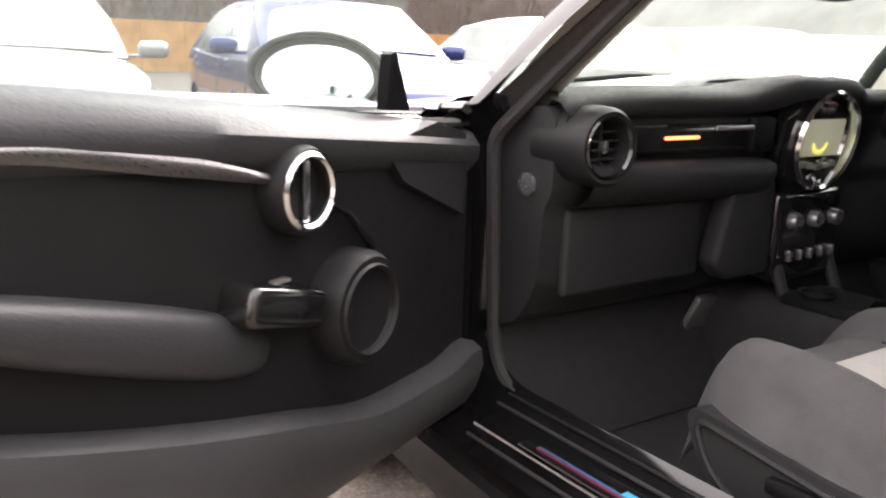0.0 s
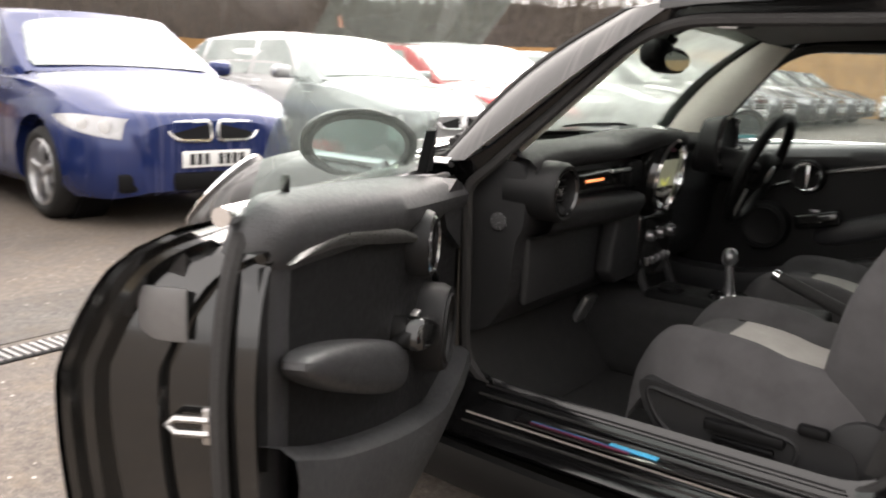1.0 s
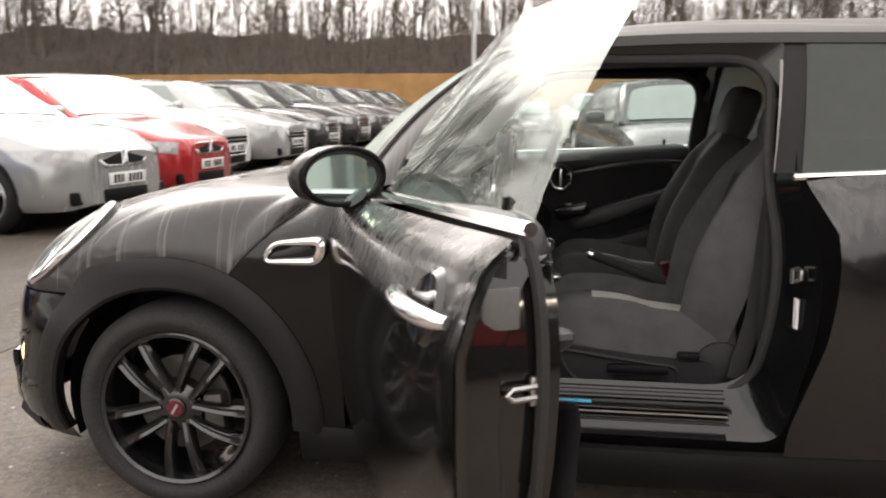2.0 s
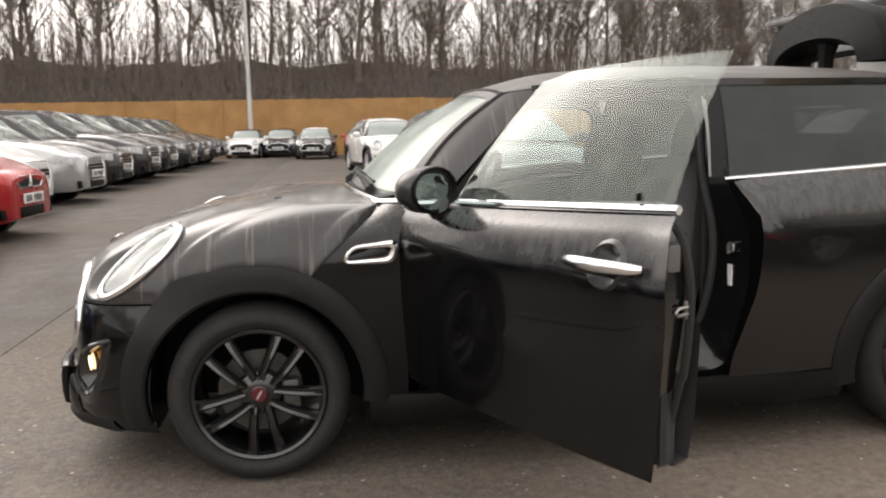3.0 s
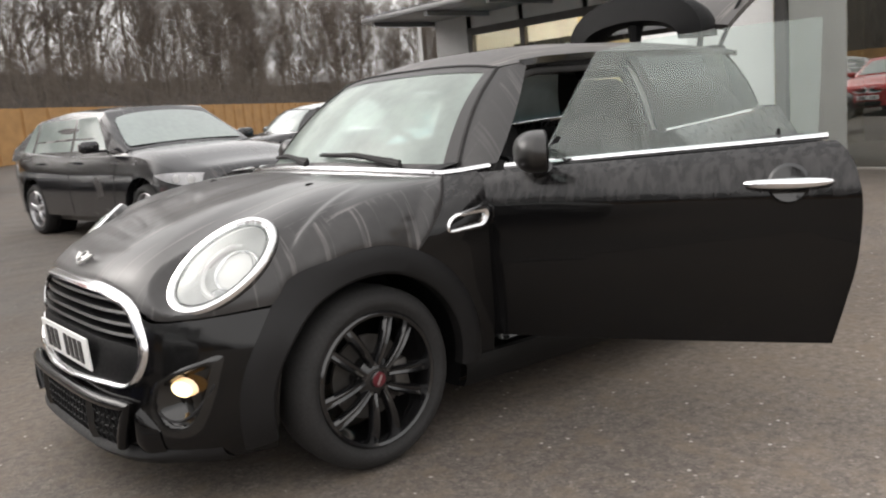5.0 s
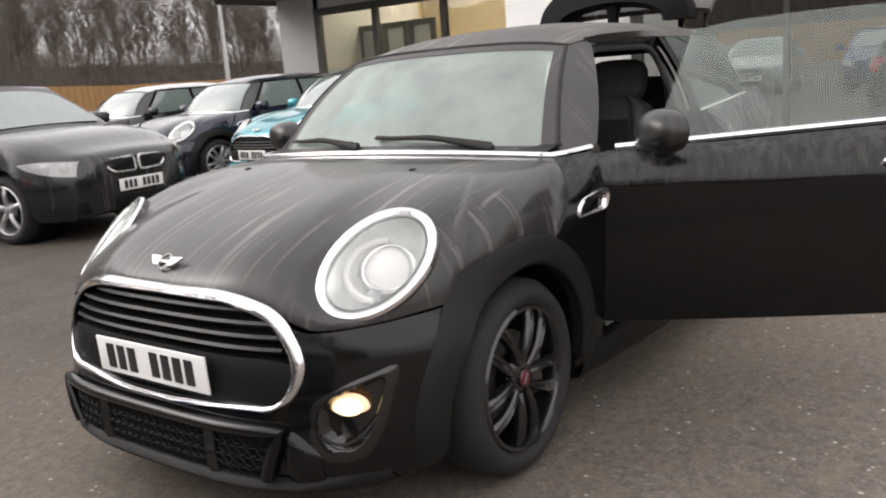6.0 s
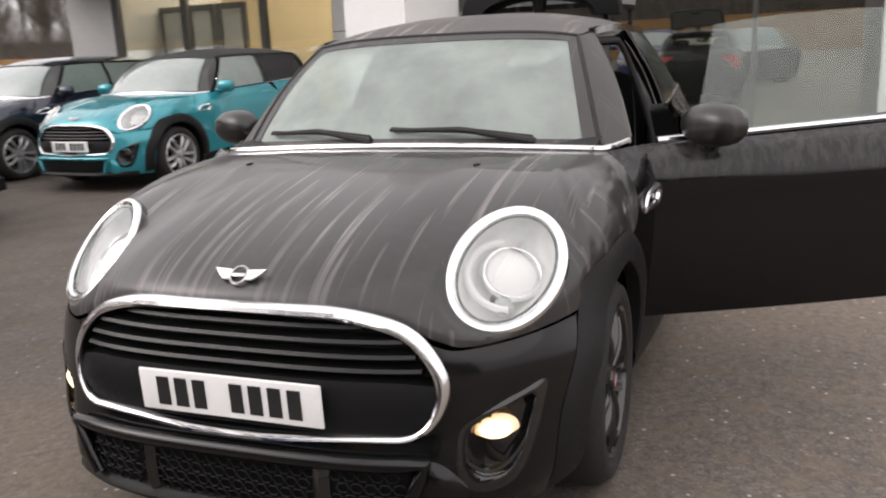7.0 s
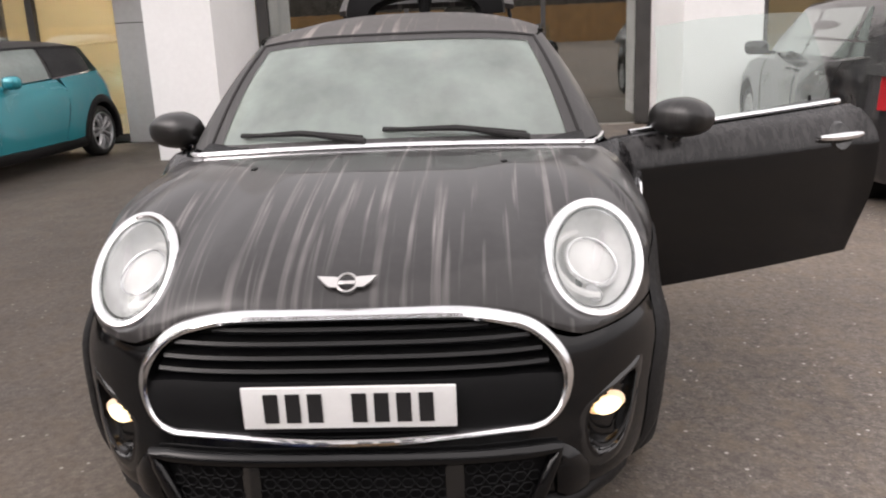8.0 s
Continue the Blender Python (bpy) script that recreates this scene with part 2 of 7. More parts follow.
def glass_mat(name, tint, rough=0.02, f0=0.08, film=0.0):
    """A thin pane: clear tinted sheet, gloss by the angle, a dusty film that also paints in pale sky."""
    m, nt, b = mat_new(name)
    out = nt.nodes["Material Output"]
    clear = nt.nodes.new("ShaderNodeBsdfTransparent")
    clear.inputs[0].default_value = (*tint, 1)
    gloss = nt.nodes.new("ShaderNodeBsdfGlossy")
    gloss.inputs["Roughness"].default_value = rough
    gloss.inputs["Color"].default_value = (0.93, 0.97, 0.95, 1)
    # Schlick's law for a pane with two faces
    lw = nt.nodes.new("ShaderNodeLayerWeight")
    lw.inputs[0].default_value = 0.5
    pw = nt.nodes.new("ShaderNodeMath")
    pw.operation = "POWER"
    nt.links.new(lw.outputs["Facing"], pw.inputs[0])
    pw.inputs[1].default_value = 5.0
    fr = nt.nodes.new("ShaderNodeMath")
    fr.operation = "MULTIPLY_ADD"
    nt.links.new(pw.outputs[0], fr.inputs[0])
    fr.inputs[1].default_value = 1.0 - f0
    fr.inputs[2].default_value = f0
    mx = nt.nodes.new("ShaderNodeMixShader")
    nt.links.new(fr.outputs[0], mx.inputs[0])
    nt.links.new(clear.outputs[0], mx.inputs[1])
    nt.links.new(gloss.outputs[0], mx.inputs[2])
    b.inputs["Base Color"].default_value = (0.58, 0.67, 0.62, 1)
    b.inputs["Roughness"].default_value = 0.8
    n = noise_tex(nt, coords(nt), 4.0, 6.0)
    dust_sheen = nt.nodes.new("ShaderNodeMixShader")
    nt.links.new(ramp(nt, n, [(0.3, g3(film * 0.66)), (0.72, g3(film * 1.05))]), dust_sheen.inputs[0])
    nt.links.new(mx.outputs[0], dust_sheen.inputs[1])
    # the film scatters light to both sides of the pane
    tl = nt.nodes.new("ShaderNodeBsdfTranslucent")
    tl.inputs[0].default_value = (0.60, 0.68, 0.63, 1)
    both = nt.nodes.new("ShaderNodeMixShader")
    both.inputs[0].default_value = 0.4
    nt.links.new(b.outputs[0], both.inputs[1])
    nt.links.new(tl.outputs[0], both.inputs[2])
    nt.links.new(both.outputs[0], dust_sheen.inputs[2])
    nt.links.new(dust_sheen.outputs[0], out.inputs[0])
    return m


def emit_mat(name, col, strength):
    m, nt, b = mat_new(name)
    b.inputs["Base Color"].default_value = (0.6, 0.6, 0.6, 1)
    b.inputs["Emission Color"].default_value = (*col, 1)
    b.inputs["Emission Strength"].default_value = strength
    return m


M = {}
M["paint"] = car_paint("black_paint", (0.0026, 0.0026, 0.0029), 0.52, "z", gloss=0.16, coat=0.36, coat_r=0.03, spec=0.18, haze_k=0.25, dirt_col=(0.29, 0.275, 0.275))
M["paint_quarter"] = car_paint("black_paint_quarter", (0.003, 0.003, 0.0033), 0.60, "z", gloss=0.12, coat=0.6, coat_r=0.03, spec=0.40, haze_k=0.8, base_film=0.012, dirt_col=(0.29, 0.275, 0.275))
M["paint_bonnet"] = car_paint("black_paint_bonnet", (0.005, 0.005, 0.0052), 1.25, "x", gloss=0.34, coat=0.55, coat_r=0.03, spec=0.25, haze_k=0.5, base_film=0.056, dirt_col=(0.34, 0.315, 0.31))
M["paint_roof"] = car_paint("black_paint_roof", (0.010, 0.0095, 0.0095), 1.7, "x", gloss=0.34, coat=0.05, haze_k=1.2, base_film=0.12)
M["paint_pillar"] = car_paint("black_paint_pillar", (0.008, 0.008, 0.008), 0.35, "x", gloss=0.40, coat=0.1, base_film=0.085, dirt_col=(0.33, 0.31, 0.305))
M["paint_mirror"] = car_paint("black_paint_mirror", (0.006, 0.006, 0.006), 0.12, "x", gloss=0.26, coat=0.1, haze_k=0.5, base_film=0.02)
M["knob"] = simple("dark_knob", (0.20, 0.20, 0.205), 0.25, 0.7, 0.1, 20)
M["paint_bumper"] = car_paint("black_paint_bumper", (0.003, 0.003, 0.0033), 0.25, "z", gloss=0.14, coat=0.18, coat_r=0.05, spec=0.30, haze_k=0.3, base_film=0.0)
M["plastic"] = simple("arch_plastic", (0.010, 0.0097, 0.010), 0.55, 0, 0.25, 5, 0.15, 500, spec=0.22)
M["skirt"] = simple("dusty_skirt_plastic", (0.007, 0.007, 0.007), 0.42, 0, 0.4, 6, 0.15, 400, spec=0.16)
M["grille_black"] = simple("grille_black", (0.006, 0.006, 0.0062), 0.34, 0, 0.25, 8, spec=0.32)
M["gloss_black"] = simple("gloss_black", (0.008, 0.008, 0.008), 0.12, 0, 0.3, 8, coat=0.5)
M["sill"] = simple("sill_black", (0.005, 0.005, 0.0054), 0.12, 0, 0.3, 8, spec=0.5)
M["pale_trim"] = simple("pale_trim", (0.55, 0.53, 0.50), 0.8, 0, 0.08, 9, 0.2, 500)
M["rubber"] = simple("rubber", (0.018, 0.017, 0.017), 0.8, 0, 0.3, 20, 0.2, 400)
M["tyre"] = simple("tyre_rubber", (0.012, 0.0115, 0.0115), 0.8, 0, 0.35, 9, 0.3, 250)
M["wheel_black"] = simple("wheel_black", (0.007, 0.007, 0.0075), 0.16, 0, 0.3, 12, coat=0.6)
M["wheel_silver"] = simple("wheel_silver", (0.48, 0.48, 0.49), 0.3, 0.8, 0.15, 12)
M["chrome"] = simple("chrome", (0.82, 0.82, 0.83), 0.12, 1.0, 0.06, 25)
M["satin"] = simple("satin_metal", (0.55, 0.54, 0.53), 0.32, 0.9, 0.1, 25)
M["disc_rust"] = simple("dull_disc", (0.085, 0.08, 0.075), 0.5, 0.7, 0.3, 30)
M["steel"] = simple("disc_steel", (0.42, 0.41, 0.40), 0.35, 1.0, 0.2, 30)
M["white_plate"] = simple("plate_white", (0.80, 0.80, 0.79), 0.35, 0, 0.04, 8)
M["plate_black"] = simple("plate_black", (0.015, 0.015, 0.016), 0.4)
M["red_cap"] = simple("red_cap", (0.09, 0.008, 0.014), 0.35)
M["dash"] = simple("dash_plastic", (0.018, 0.018, 0.019), 0.6, 0, 0.2, 7, 0.35, 420, spec=0.25)
M["lower_trim"] = simple("lower_trim_plastic", (0.040, 0.040, 0.042), 0.46, 0, 0.2, 7, 0.35, 420, spec=0.5)
M["dash_pad"] = simple("dash_pad", (0.015, 0.015, 0.016), 0.62, 0, 0.2, 7, 0.4, 420, spec=0.3)
M["dash_dark"] = simple("dark_plastic", (0.005, 0.005, 0.0054), 0.55, 0, 0.25, 7, 0.25, 420, spec=0.14)
# the glossy plate's sky reflection put in as a flat grey
M["end_sheen"] = simple("end_plate_sheen", (0.115, 0.113, 0.113), 0.35, 0, 0.15, 9)
M["dark_satin"] = simple("dark_satin", (0.20, 0.195, 0.19), 0.30, 0.85, 0.1, 25)
M["card"] = simple("door_card", (0.010, 0.010, 0.0105), 0.5, 0, 0.2, 7, 0.2, 420, spec=0.22)
M["leather"] = simple("soft_vinyl", (0.031, 0.031, 0.033), 0.44, 0, 0.18, 9, 0.4, 260, spec=0.5)
M["cloth_dark"] = simple("dark_cloth", (0.052, 0.050, 0.052), 0.9, 0, 0.3, 14, 0.5, 600)
M["cloth_light"] = simple("light_cloth", (0.34, 0.32, 0.30), 0.92, 0, 0.14, 14, 0.5, 600)
M["carpet"] = simple("carpet", (0.011, 0.011, 0.0115), 0.95, 0, 0.4, 30, 0.6, 500)
M["headliner"] = simple("headliner", (0.22, 0.21, 0.21), 0.95, 0, 0.1, 10, 0.3, 500)
M["pillar_trim"] = simple("pillar_trim", (0.80, 0.77, 0.70), 0.85, 0, 0.08, 9, 0.3, 500)
# the windscreen's thick film paints in the sky that it mirrors
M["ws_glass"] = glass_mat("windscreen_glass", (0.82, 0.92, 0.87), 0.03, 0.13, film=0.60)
M["door_glass"] = glass_mat("door_glass", (0.80, 0.89, 0.87), 0.015, 0.06, film=0.13)
M["dark_glass"] = glass_mat("privacy_glass", (0.05, 0.05, 0.055), 0.03, 0.035, film=0.07)
M["lens"] = glass_mat("lamp_lens", (0.96, 0.96, 0.96), 0.02, film=0.13)
M["mirror"] = simple("mirror_silver", (0.47, 0.55, 0.53), 0.03, 1.0, 0.02, 8)
M["lamp_on"] = emit_mat("daylight_lamp", (1.0, 0.97, 0.92), 0.08)
M["fog_on"] = emit_mat("fog_lamp_glow", (1.0, 0.50, 0.13), 0.42)
M["fog_bulb"] = emit_mat("fog_bulb_glow", (1.0, 0.76, 0.38), 1.15)
M["amber"] = emit_mat("amber_glow", (1.0, 0.22, 0.03), 0.5)
M["screen"] = emit_mat("screen_glow", (0.22, 0.25, 0.12), 0.10)
M["screen_mark"] = emit_mat("screen_mark_glow", (0.75, 0.80, 0.05), 0.150)
M["red_lens"] = simple("red_lens", (0.45, 0.01, 0.015), 0.15, coat=0.5)
M["blue_dull"] = simple("blue_stripe", (0.04, 0.14, 0.28), 0.35)
M["red_dull"] = simple("red_stripe", (0.14, 0.02, 0.05), 0.35)
M["blue_strip"] = simple("blue_foil", (0.05, 0.38, 0.62), 0.3)
M["sticker"] = simple("sticker", (0.72, 0.70, 0.70), 0.5)
# base colour lifted to put some mirrored sky into the panes
M["car_glass"] = simple("dark_car_glass", (0.17, 0.21, 0.195), 0.06, 0, 0.15, 1.6, coat=1.0, spec=0.9)
M["reflector"] = simple("lamp_bowl", (0.62, 0.62, 0.62), 0.45, 0.15, 0.22, 18)
M["lamp_dark"] = simple("lamp_inner", (0.34, 0.34, 0.35), 0.2, 0.3, 0.3, 14, coat=1.0)

# ---- ground, fence, bank, trees, building ----
def asphalt(name, base, wet):
    m, nt, b = mat_new(name)
    v = coords(nt, world_space=True)
    big = noise_tex(nt, v, 0.35, 5.0, 0.6)
    mid = noise_tex(nt, v, 2.6, 6.0, 0.6)
    vor = nt.nodes.new("ShaderNodeTexVoronoi")
    vor.inputs["Scale"].default_value = 110
    nt.links.new(v, vor.inputs["Vector"])
    fine = noise_tex(nt, v, 140, 3.0)
    stone = ramp(nt, vor.outputs["Color"], [(0.1, tuple(c * 0.70 for c in base)), (0.75, tuple(c * 1.18 for c in base)), (0.97, tuple(min(1, c * 1.7) for c in base))])
    c1 = mix_col(nt, ramp(nt, mid, [(0.35, g3(0)), (0.7, g3(0.55))]), stone, tuple(c * 0.6 for c in base))
    c2 = mix_col(nt, ramp(nt, big, [(0.42, g3(0)), (0.62, g3(0.6))]), c1, (base[0] * 1.5, base[1] * 1.42, base[2] * 1.30))
    peb = noise_tex(nt, v, 26.0, 4.0, 0.65)
    c2 = mix_col(nt, 1.0, c2, ramp(nt, peb, [(0.32, g3(0.70)), (0.68, g3(1.26))]), "MULTIPLY")
    # brown silt in blotches a hand wide, and sparse pale chips
    silt = noise_tex(nt, v, 7.0, 5.0, 0.7)
    c2 = mix_col(nt, ramp(nt, silt, [(0.47, g3(0)), (0.66, g3(0.55))]), c2, (base[0] * 1.25, base[1] * 1.12, base[2] * 0.92))
    chip = nt.nodes.new("ShaderNodeTexVoronoi")
    chip.inputs["Scale"].default_value = 24
    nt.links.new(v, chip.inputs["Vector"])
    near = ramp(nt, chip.outputs["Distance"], [(0.13, g3(1)), (0.20, g3(0))])
    some = ramp(nt, chip.outputs["Color"], [(0.74, g3(0)), (0.77, g3(1))])
    c2 = mix_col(nt, mix_col(nt, 1.0, near, some, "MULTIPLY"), c2, (0.46, 0.43, 0.39))
    # the base colour gets darker towards negative y, with a noisy edge
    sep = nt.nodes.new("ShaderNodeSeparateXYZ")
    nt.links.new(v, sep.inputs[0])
    y_tone = nt.nodes.new("ShaderNodeMath")
    y_tone.operation = "MULTIPLY_ADD"
    nt.links.new(mix_col(nt, 0.4, big, mid), y_tone.inputs[0])
    y_tone.inputs[1].default_value = 3.0
    nt.links.new(sep.outputs["Y"], y_tone.inputs[2])
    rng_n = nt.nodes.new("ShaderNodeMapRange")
    nt.links.new(y_tone.outputs[0], rng_n.inputs[0])
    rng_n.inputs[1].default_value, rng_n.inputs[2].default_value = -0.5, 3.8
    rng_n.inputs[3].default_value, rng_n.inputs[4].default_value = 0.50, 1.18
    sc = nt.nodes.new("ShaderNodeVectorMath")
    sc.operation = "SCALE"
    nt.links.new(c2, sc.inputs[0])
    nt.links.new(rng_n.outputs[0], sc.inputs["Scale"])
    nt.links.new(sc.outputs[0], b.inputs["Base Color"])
    b.inputs["Specular IOR Level"].default_value = 0.3
    nt.links.new(ramp(nt, mix_col(nt, 0.35, big, mid), [(0.38, g3(0.85 - wet)), (0.62, g3(0.85))]), b.inputs["Roughness"])
    h = mix_col(nt, 0.5, vor.outputs["Distance"], fine)
    bump(nt, b, h, 0.38, 0.006)
    return m


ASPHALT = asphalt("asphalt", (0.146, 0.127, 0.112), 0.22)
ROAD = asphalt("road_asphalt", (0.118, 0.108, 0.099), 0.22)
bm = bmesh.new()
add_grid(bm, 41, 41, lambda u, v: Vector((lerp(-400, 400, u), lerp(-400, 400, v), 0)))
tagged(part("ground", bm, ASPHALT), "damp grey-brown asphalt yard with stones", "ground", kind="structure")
bm = bmesh.new()
box(bm, (1.86, -12, 0.002), (0.60, 60, 0.004))
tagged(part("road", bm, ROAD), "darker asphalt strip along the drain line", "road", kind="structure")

BARK = simple("bark", (0.125, 0.105, 0.086), 0.95, 0, 0.4, 3, 0.6, 30)
TWIG = simple("twigs", (0.125, 0.104, 0.086), 0.95, 0, 0.4, 2)
SCRUB = simple("scrub", (0.034, 0.025, 0.019), 0.98, 0, 0.5, 0.8)
FENCE = simple("fence_wood", (0.36, 0.20, 0.075), 0.8, 0, 0.3, 1.2)
WALL_W = simple("white_render", (0.86, 0.86, 0.85), 0.7, 0, 0.05, 1.5, 0.1, 60)
WALL_G = simple("grey_cladding", (0.50, 0.50, 0.495), 0.6, 0, 0.1, 1.5)
FRAME = simple("dark_frame", (0.05, 0.048, 0.046), 0.45)
ROOM = simple("cream_wall", (0.62, 0.52, 0.34), 0.8, 0, 0.08, 1.5)
ROOM_F = simple("showroom_floor", (0.30, 0.28, 0.25), 0.3, 0, 0.1, 2)
CEIL = simple("ceiling_white", (0.7, 0.68, 0.64), 0.8, 0, 0.05, 2)
PANE = glass_mat("shop_glass", (0.90, 0.92, 0.91), 0.01, 0.13, film=0.03)
SOLAR = glass_mat("solar_glass", (0.55, 0.52, 0.48), 0.01, 0.34, film=0.02)
# dark tone put behind the middle panes so that their reflections show
BACKING = simple("backing_dark", (0.10, 0.085, 0.07), 0.8, 0, 0.3, 0.8)
METAL_R = simple("roof_sheet", (0.24, 0.24, 0.245), 0.4, 0.7, 0.15, 2)
LAMP_C = emit_mat("ceiling_lamp_glow", (1.0, 0.90, 0.70), 50.0)


def fence_run(a, b, high):
    a, b = Vector(a), Vector(b)
    L = (b - a).length
    ang = math.degrees(math.atan2((b - a).y, (b - a).x))
    f = thing("fence", "tall orange-brown close-boarded timber fence", "fence", kind="structure")
    f.matrix_world = Matrix.Translation(a) @ pose(0, 0, 0, 0, 0, ang)
    rng = random.Random(5)
    bm = bmesh.new()
    x = 0.0
    while x < L:
        w = 0.145
        box(bm, (x + w / 2, rng.uniform(-0.008, 0.008), high / 2 + rng.uniform(-0.02, 0.02)), (w - 0.006, 0.022, high))
        x += w
    b1 = part("boards", bm, FENCE, f)
    tagged(b1, kind="stuff")
    bm = bmesh.new()
    for k in range(int(L / 2.4) + 1):
        box(bm, (k * 2.4, -0.06, high / 2), (0.10, 0.10, high + 0.04))
    tagged(part("posts", bm, FENCE, f), kind="stuff")
    return f


fence_run((46, -41.0, 0), (-5, -41.0, 0), 2.9)
fence_run((-5, -41.0, 0), (-60, -93.2, 0), 2.9)
fence_run((-60, -93.2, 0), (-150, -115.7, 0), 2.9)
fence_run((46, 30, 0), (46, -41.0, 0), 2.75)

# bank of brown undergrowth behind the fence
def foot_y(s):
    """Where the bank begins behind the fence."""
    return -42.0 + 0.95 * min(0.0, max(s, -60) + 5) + 0.25 * min(0.0, s + 60)


def bank_high(s):
    east = min(1, max(0, (s - 8) / 30))
    return 6.3 + 1.0 * east * east * (3 - 2 * east)


def bank(u, v):
    s = lerp(-170, 70, u)
    d = lerp(0, 26, v)
    z = bank_high(s) * (1 - math.exp(-d / 6.5)) + 0.9 * noise.noise(Vector((s * 0.22, d * 0.3, 1.7))) + 0.5 * noise.noise(Vector((s * 0.9, d * 0.8, 4.0)))
    return Vector((s, foot_y(s) - d, max(0.0, z)))


bm = bmesh.new()
add_grid(bm, 200, 14, bank)
add_grid(bm, 90, 12, lambda u, v: Vector((47 + lerp(0, 24, v), lerp(50, -70, u), max(0, 9.4 * (1 - math.exp(-lerp(0, 24, v) / 6.5)) + 0.9 * noise.noise(Vector((u * 26, v * 7, 8.0)))))))
tagged(part("bank", bm, SCRUB), "brown winter bank of earth and scrub behind the fence", "bank", kind="structure")

bm = bmesh.new()
rng = random.Random(11)
for k in range(9500):
    s = rng.uniform(-150, 60)
    d = rng.uniform(0.5, 12)
    z0 = bank_high(s) * (1 - math.exp(-d / 6.5)) - 0.2
    p = Vector((s, foot_y(s) - d, z0))
    for j in range(3):
        q = p + Vector((rng.uniform(-0.7, 0.7), rng.uniform(-0.5, 0.5), rng.uniform(0.5, 1.7)))
        w = Vector((rng.uniform(0.012, 0.03), rng.uniform(-0.02, 0.02), 0))
        a, b, c = bm.verts.new(p - w), bm.verts.new(p + w), bm.verts.new(q)
        bm.faces.new((a, b, c))
for k in range(3600):
    d = rng.uniform(0.5, 14)
    p = Vector((47 + d, rng.uniform(-45, 32), 9.4 * (1 - math.exp(-d / 6.5)) - 0.2))
    for j in range(4):
        q = p + Vector((rng.uniform(-0.5, 0.5), rng.uniform(-0.8, 0.8), rng.uniform(0.5, 4.0)))
        w = Vector((0, rng.uniform(0.012, 0.03), 0))
        bm.faces.new([bm.verts.new(p - w), bm.verts.new(p + w), bm.verts.new(q)])
# saplings and thicket on the bank's crest
for k in range(9500):
    s = rng.uniform(-150, 60)
    d = rng.uniform(5, 18)
    p = Vector((s, foot_y(s) - d, bank_high(s) * (1 - math.exp(-d / 6.5)) - 0.2))
    tall = rng.uniform(1.5, 6.5)
    q = p + Vector((rng.uniform(-0.6, 0.6), rng.uniform(-0.4, 0.4), tall))
    w = Vector((rng.uniform(0.015, 0.035), 0, 0))
    bm.faces.new([bm.verts.new(p - w), bm.verts.new(p + w), bm.verts.new(q)])
    for j in range(5):
        a = p.lerp(q, rng.uniform(0.25, 0.95))
        b = a + Vector((rng.uniform(-1, 1), rng.uniform(-0.5, 0.5), rng.uniform(0.3, 1.3)))
        bm.faces.new([bm.verts.new(a - w * 0.5), bm.verts.new(a + w * 0.5), bm.verts.new(b)])
tagged(part("scrub", bm, TWIG), "tangle of bare brown scrub on the bank", "scrub", kind="stuff")


def bare_tree(seed, high):
    """Trunk and crown of a bare winter tree, as two bmeshes."""
    rg = random.Random(seed)
    trunk, crown = bmesh.new(), bmesh.new()

    def limb(bm, p, d, length, r, depth):
        pts, rs = [p.copy()], [r]
        n = 4 if depth < 2 else (3 if depth == 2 else 2)
        for i in range(n):
            d = (d + Vector((rg.uniform(-1, 1), rg.uniform(-1, 1), rg.uniform(-0.3, 0.7))) * (0.10 + 0.05 * depth)).normalized()
            pts.append(pts[-1] + d * length / n)
            rs.append(r * (1 - 0.72 * (i + 1) / n))
        if depth >= 4:
            w = d.cross(Vector((rg.uniform(-1, 1), rg.uniform(-1, 1), 0.3))).normalized() * r
            bm.faces.new([bm.verts.new(p - w), bm.verts.new(p + w), bm.verts.new(pts[-1])])
            return
        tube(bm, pts, rs, 6 if depth == 0 else (4 if depth < 3 else 3), cap=False)
        kids = (20, 8, 6, 4)[depth]
        for k in range(kids):
            t = rg.uniform(0.06, 1.0)
            i = min(int(t * n), n - 1)
            q = pts[i].lerp(pts[i + 1], t * n - i)
            ang = rg.uniform(0, 6.283)
            side = Vector((math.cos(ang), math.sin(ang), rg.uniform(0.3, 1.1)))
            nd = (d * 0.55 + side * 0.75).normalized()
            limb(crown, q, nd, length * rg.uniform(0.34, 0.52), max(0.013, r * (1 - 0.65 * t) * 0.5), depth + 1)
    limb(trunk, Vector((0, 0, -0.3)), Vector((rg.uniform(-0.05, 0.05), rg.uniform(-0.05, 0.05), 1)), high, high * 0.0115, 0)
    return trunk, crown


TREES = []
for k in range(5):
    a, b = bare_tree(40 + k, 10.0 + 1.2 * k)
    t = thing("tree", "tall bare winter tree on the bank", "tree", group="trees on the bank")
    part("trunk", a, BARK, t)
    part("crown", b, TWIG, t, "bare twiggy crown")
    TREES.append(t)
rng = random.Random(3)
spots = [(x, foot_y(x) - 5.5 - rng.uniform(0, 13)) for x in (-150 + 1.5 * i + rng.uniform(-0.9, 0.9) for i in range(136))] + [(51 + rng.uniform(0, 9), -38 + 2.3 * i) for i in range(28)]
for i, (x, y) in enumerate(spots):
    z = (bank_high(x) if x < 50 else 9.4) * (1 - math.exp(-(foot_y(x) - y if x < 50 else x - 47) / 6.5)) - 0.3
    m = pose(x, y, z, 0, 0, rng.uniform(0, 360))
    if i < 5:
        TREES[i].matrix_world = m
    else:
        copy_thing(TREES[i % 5], m)

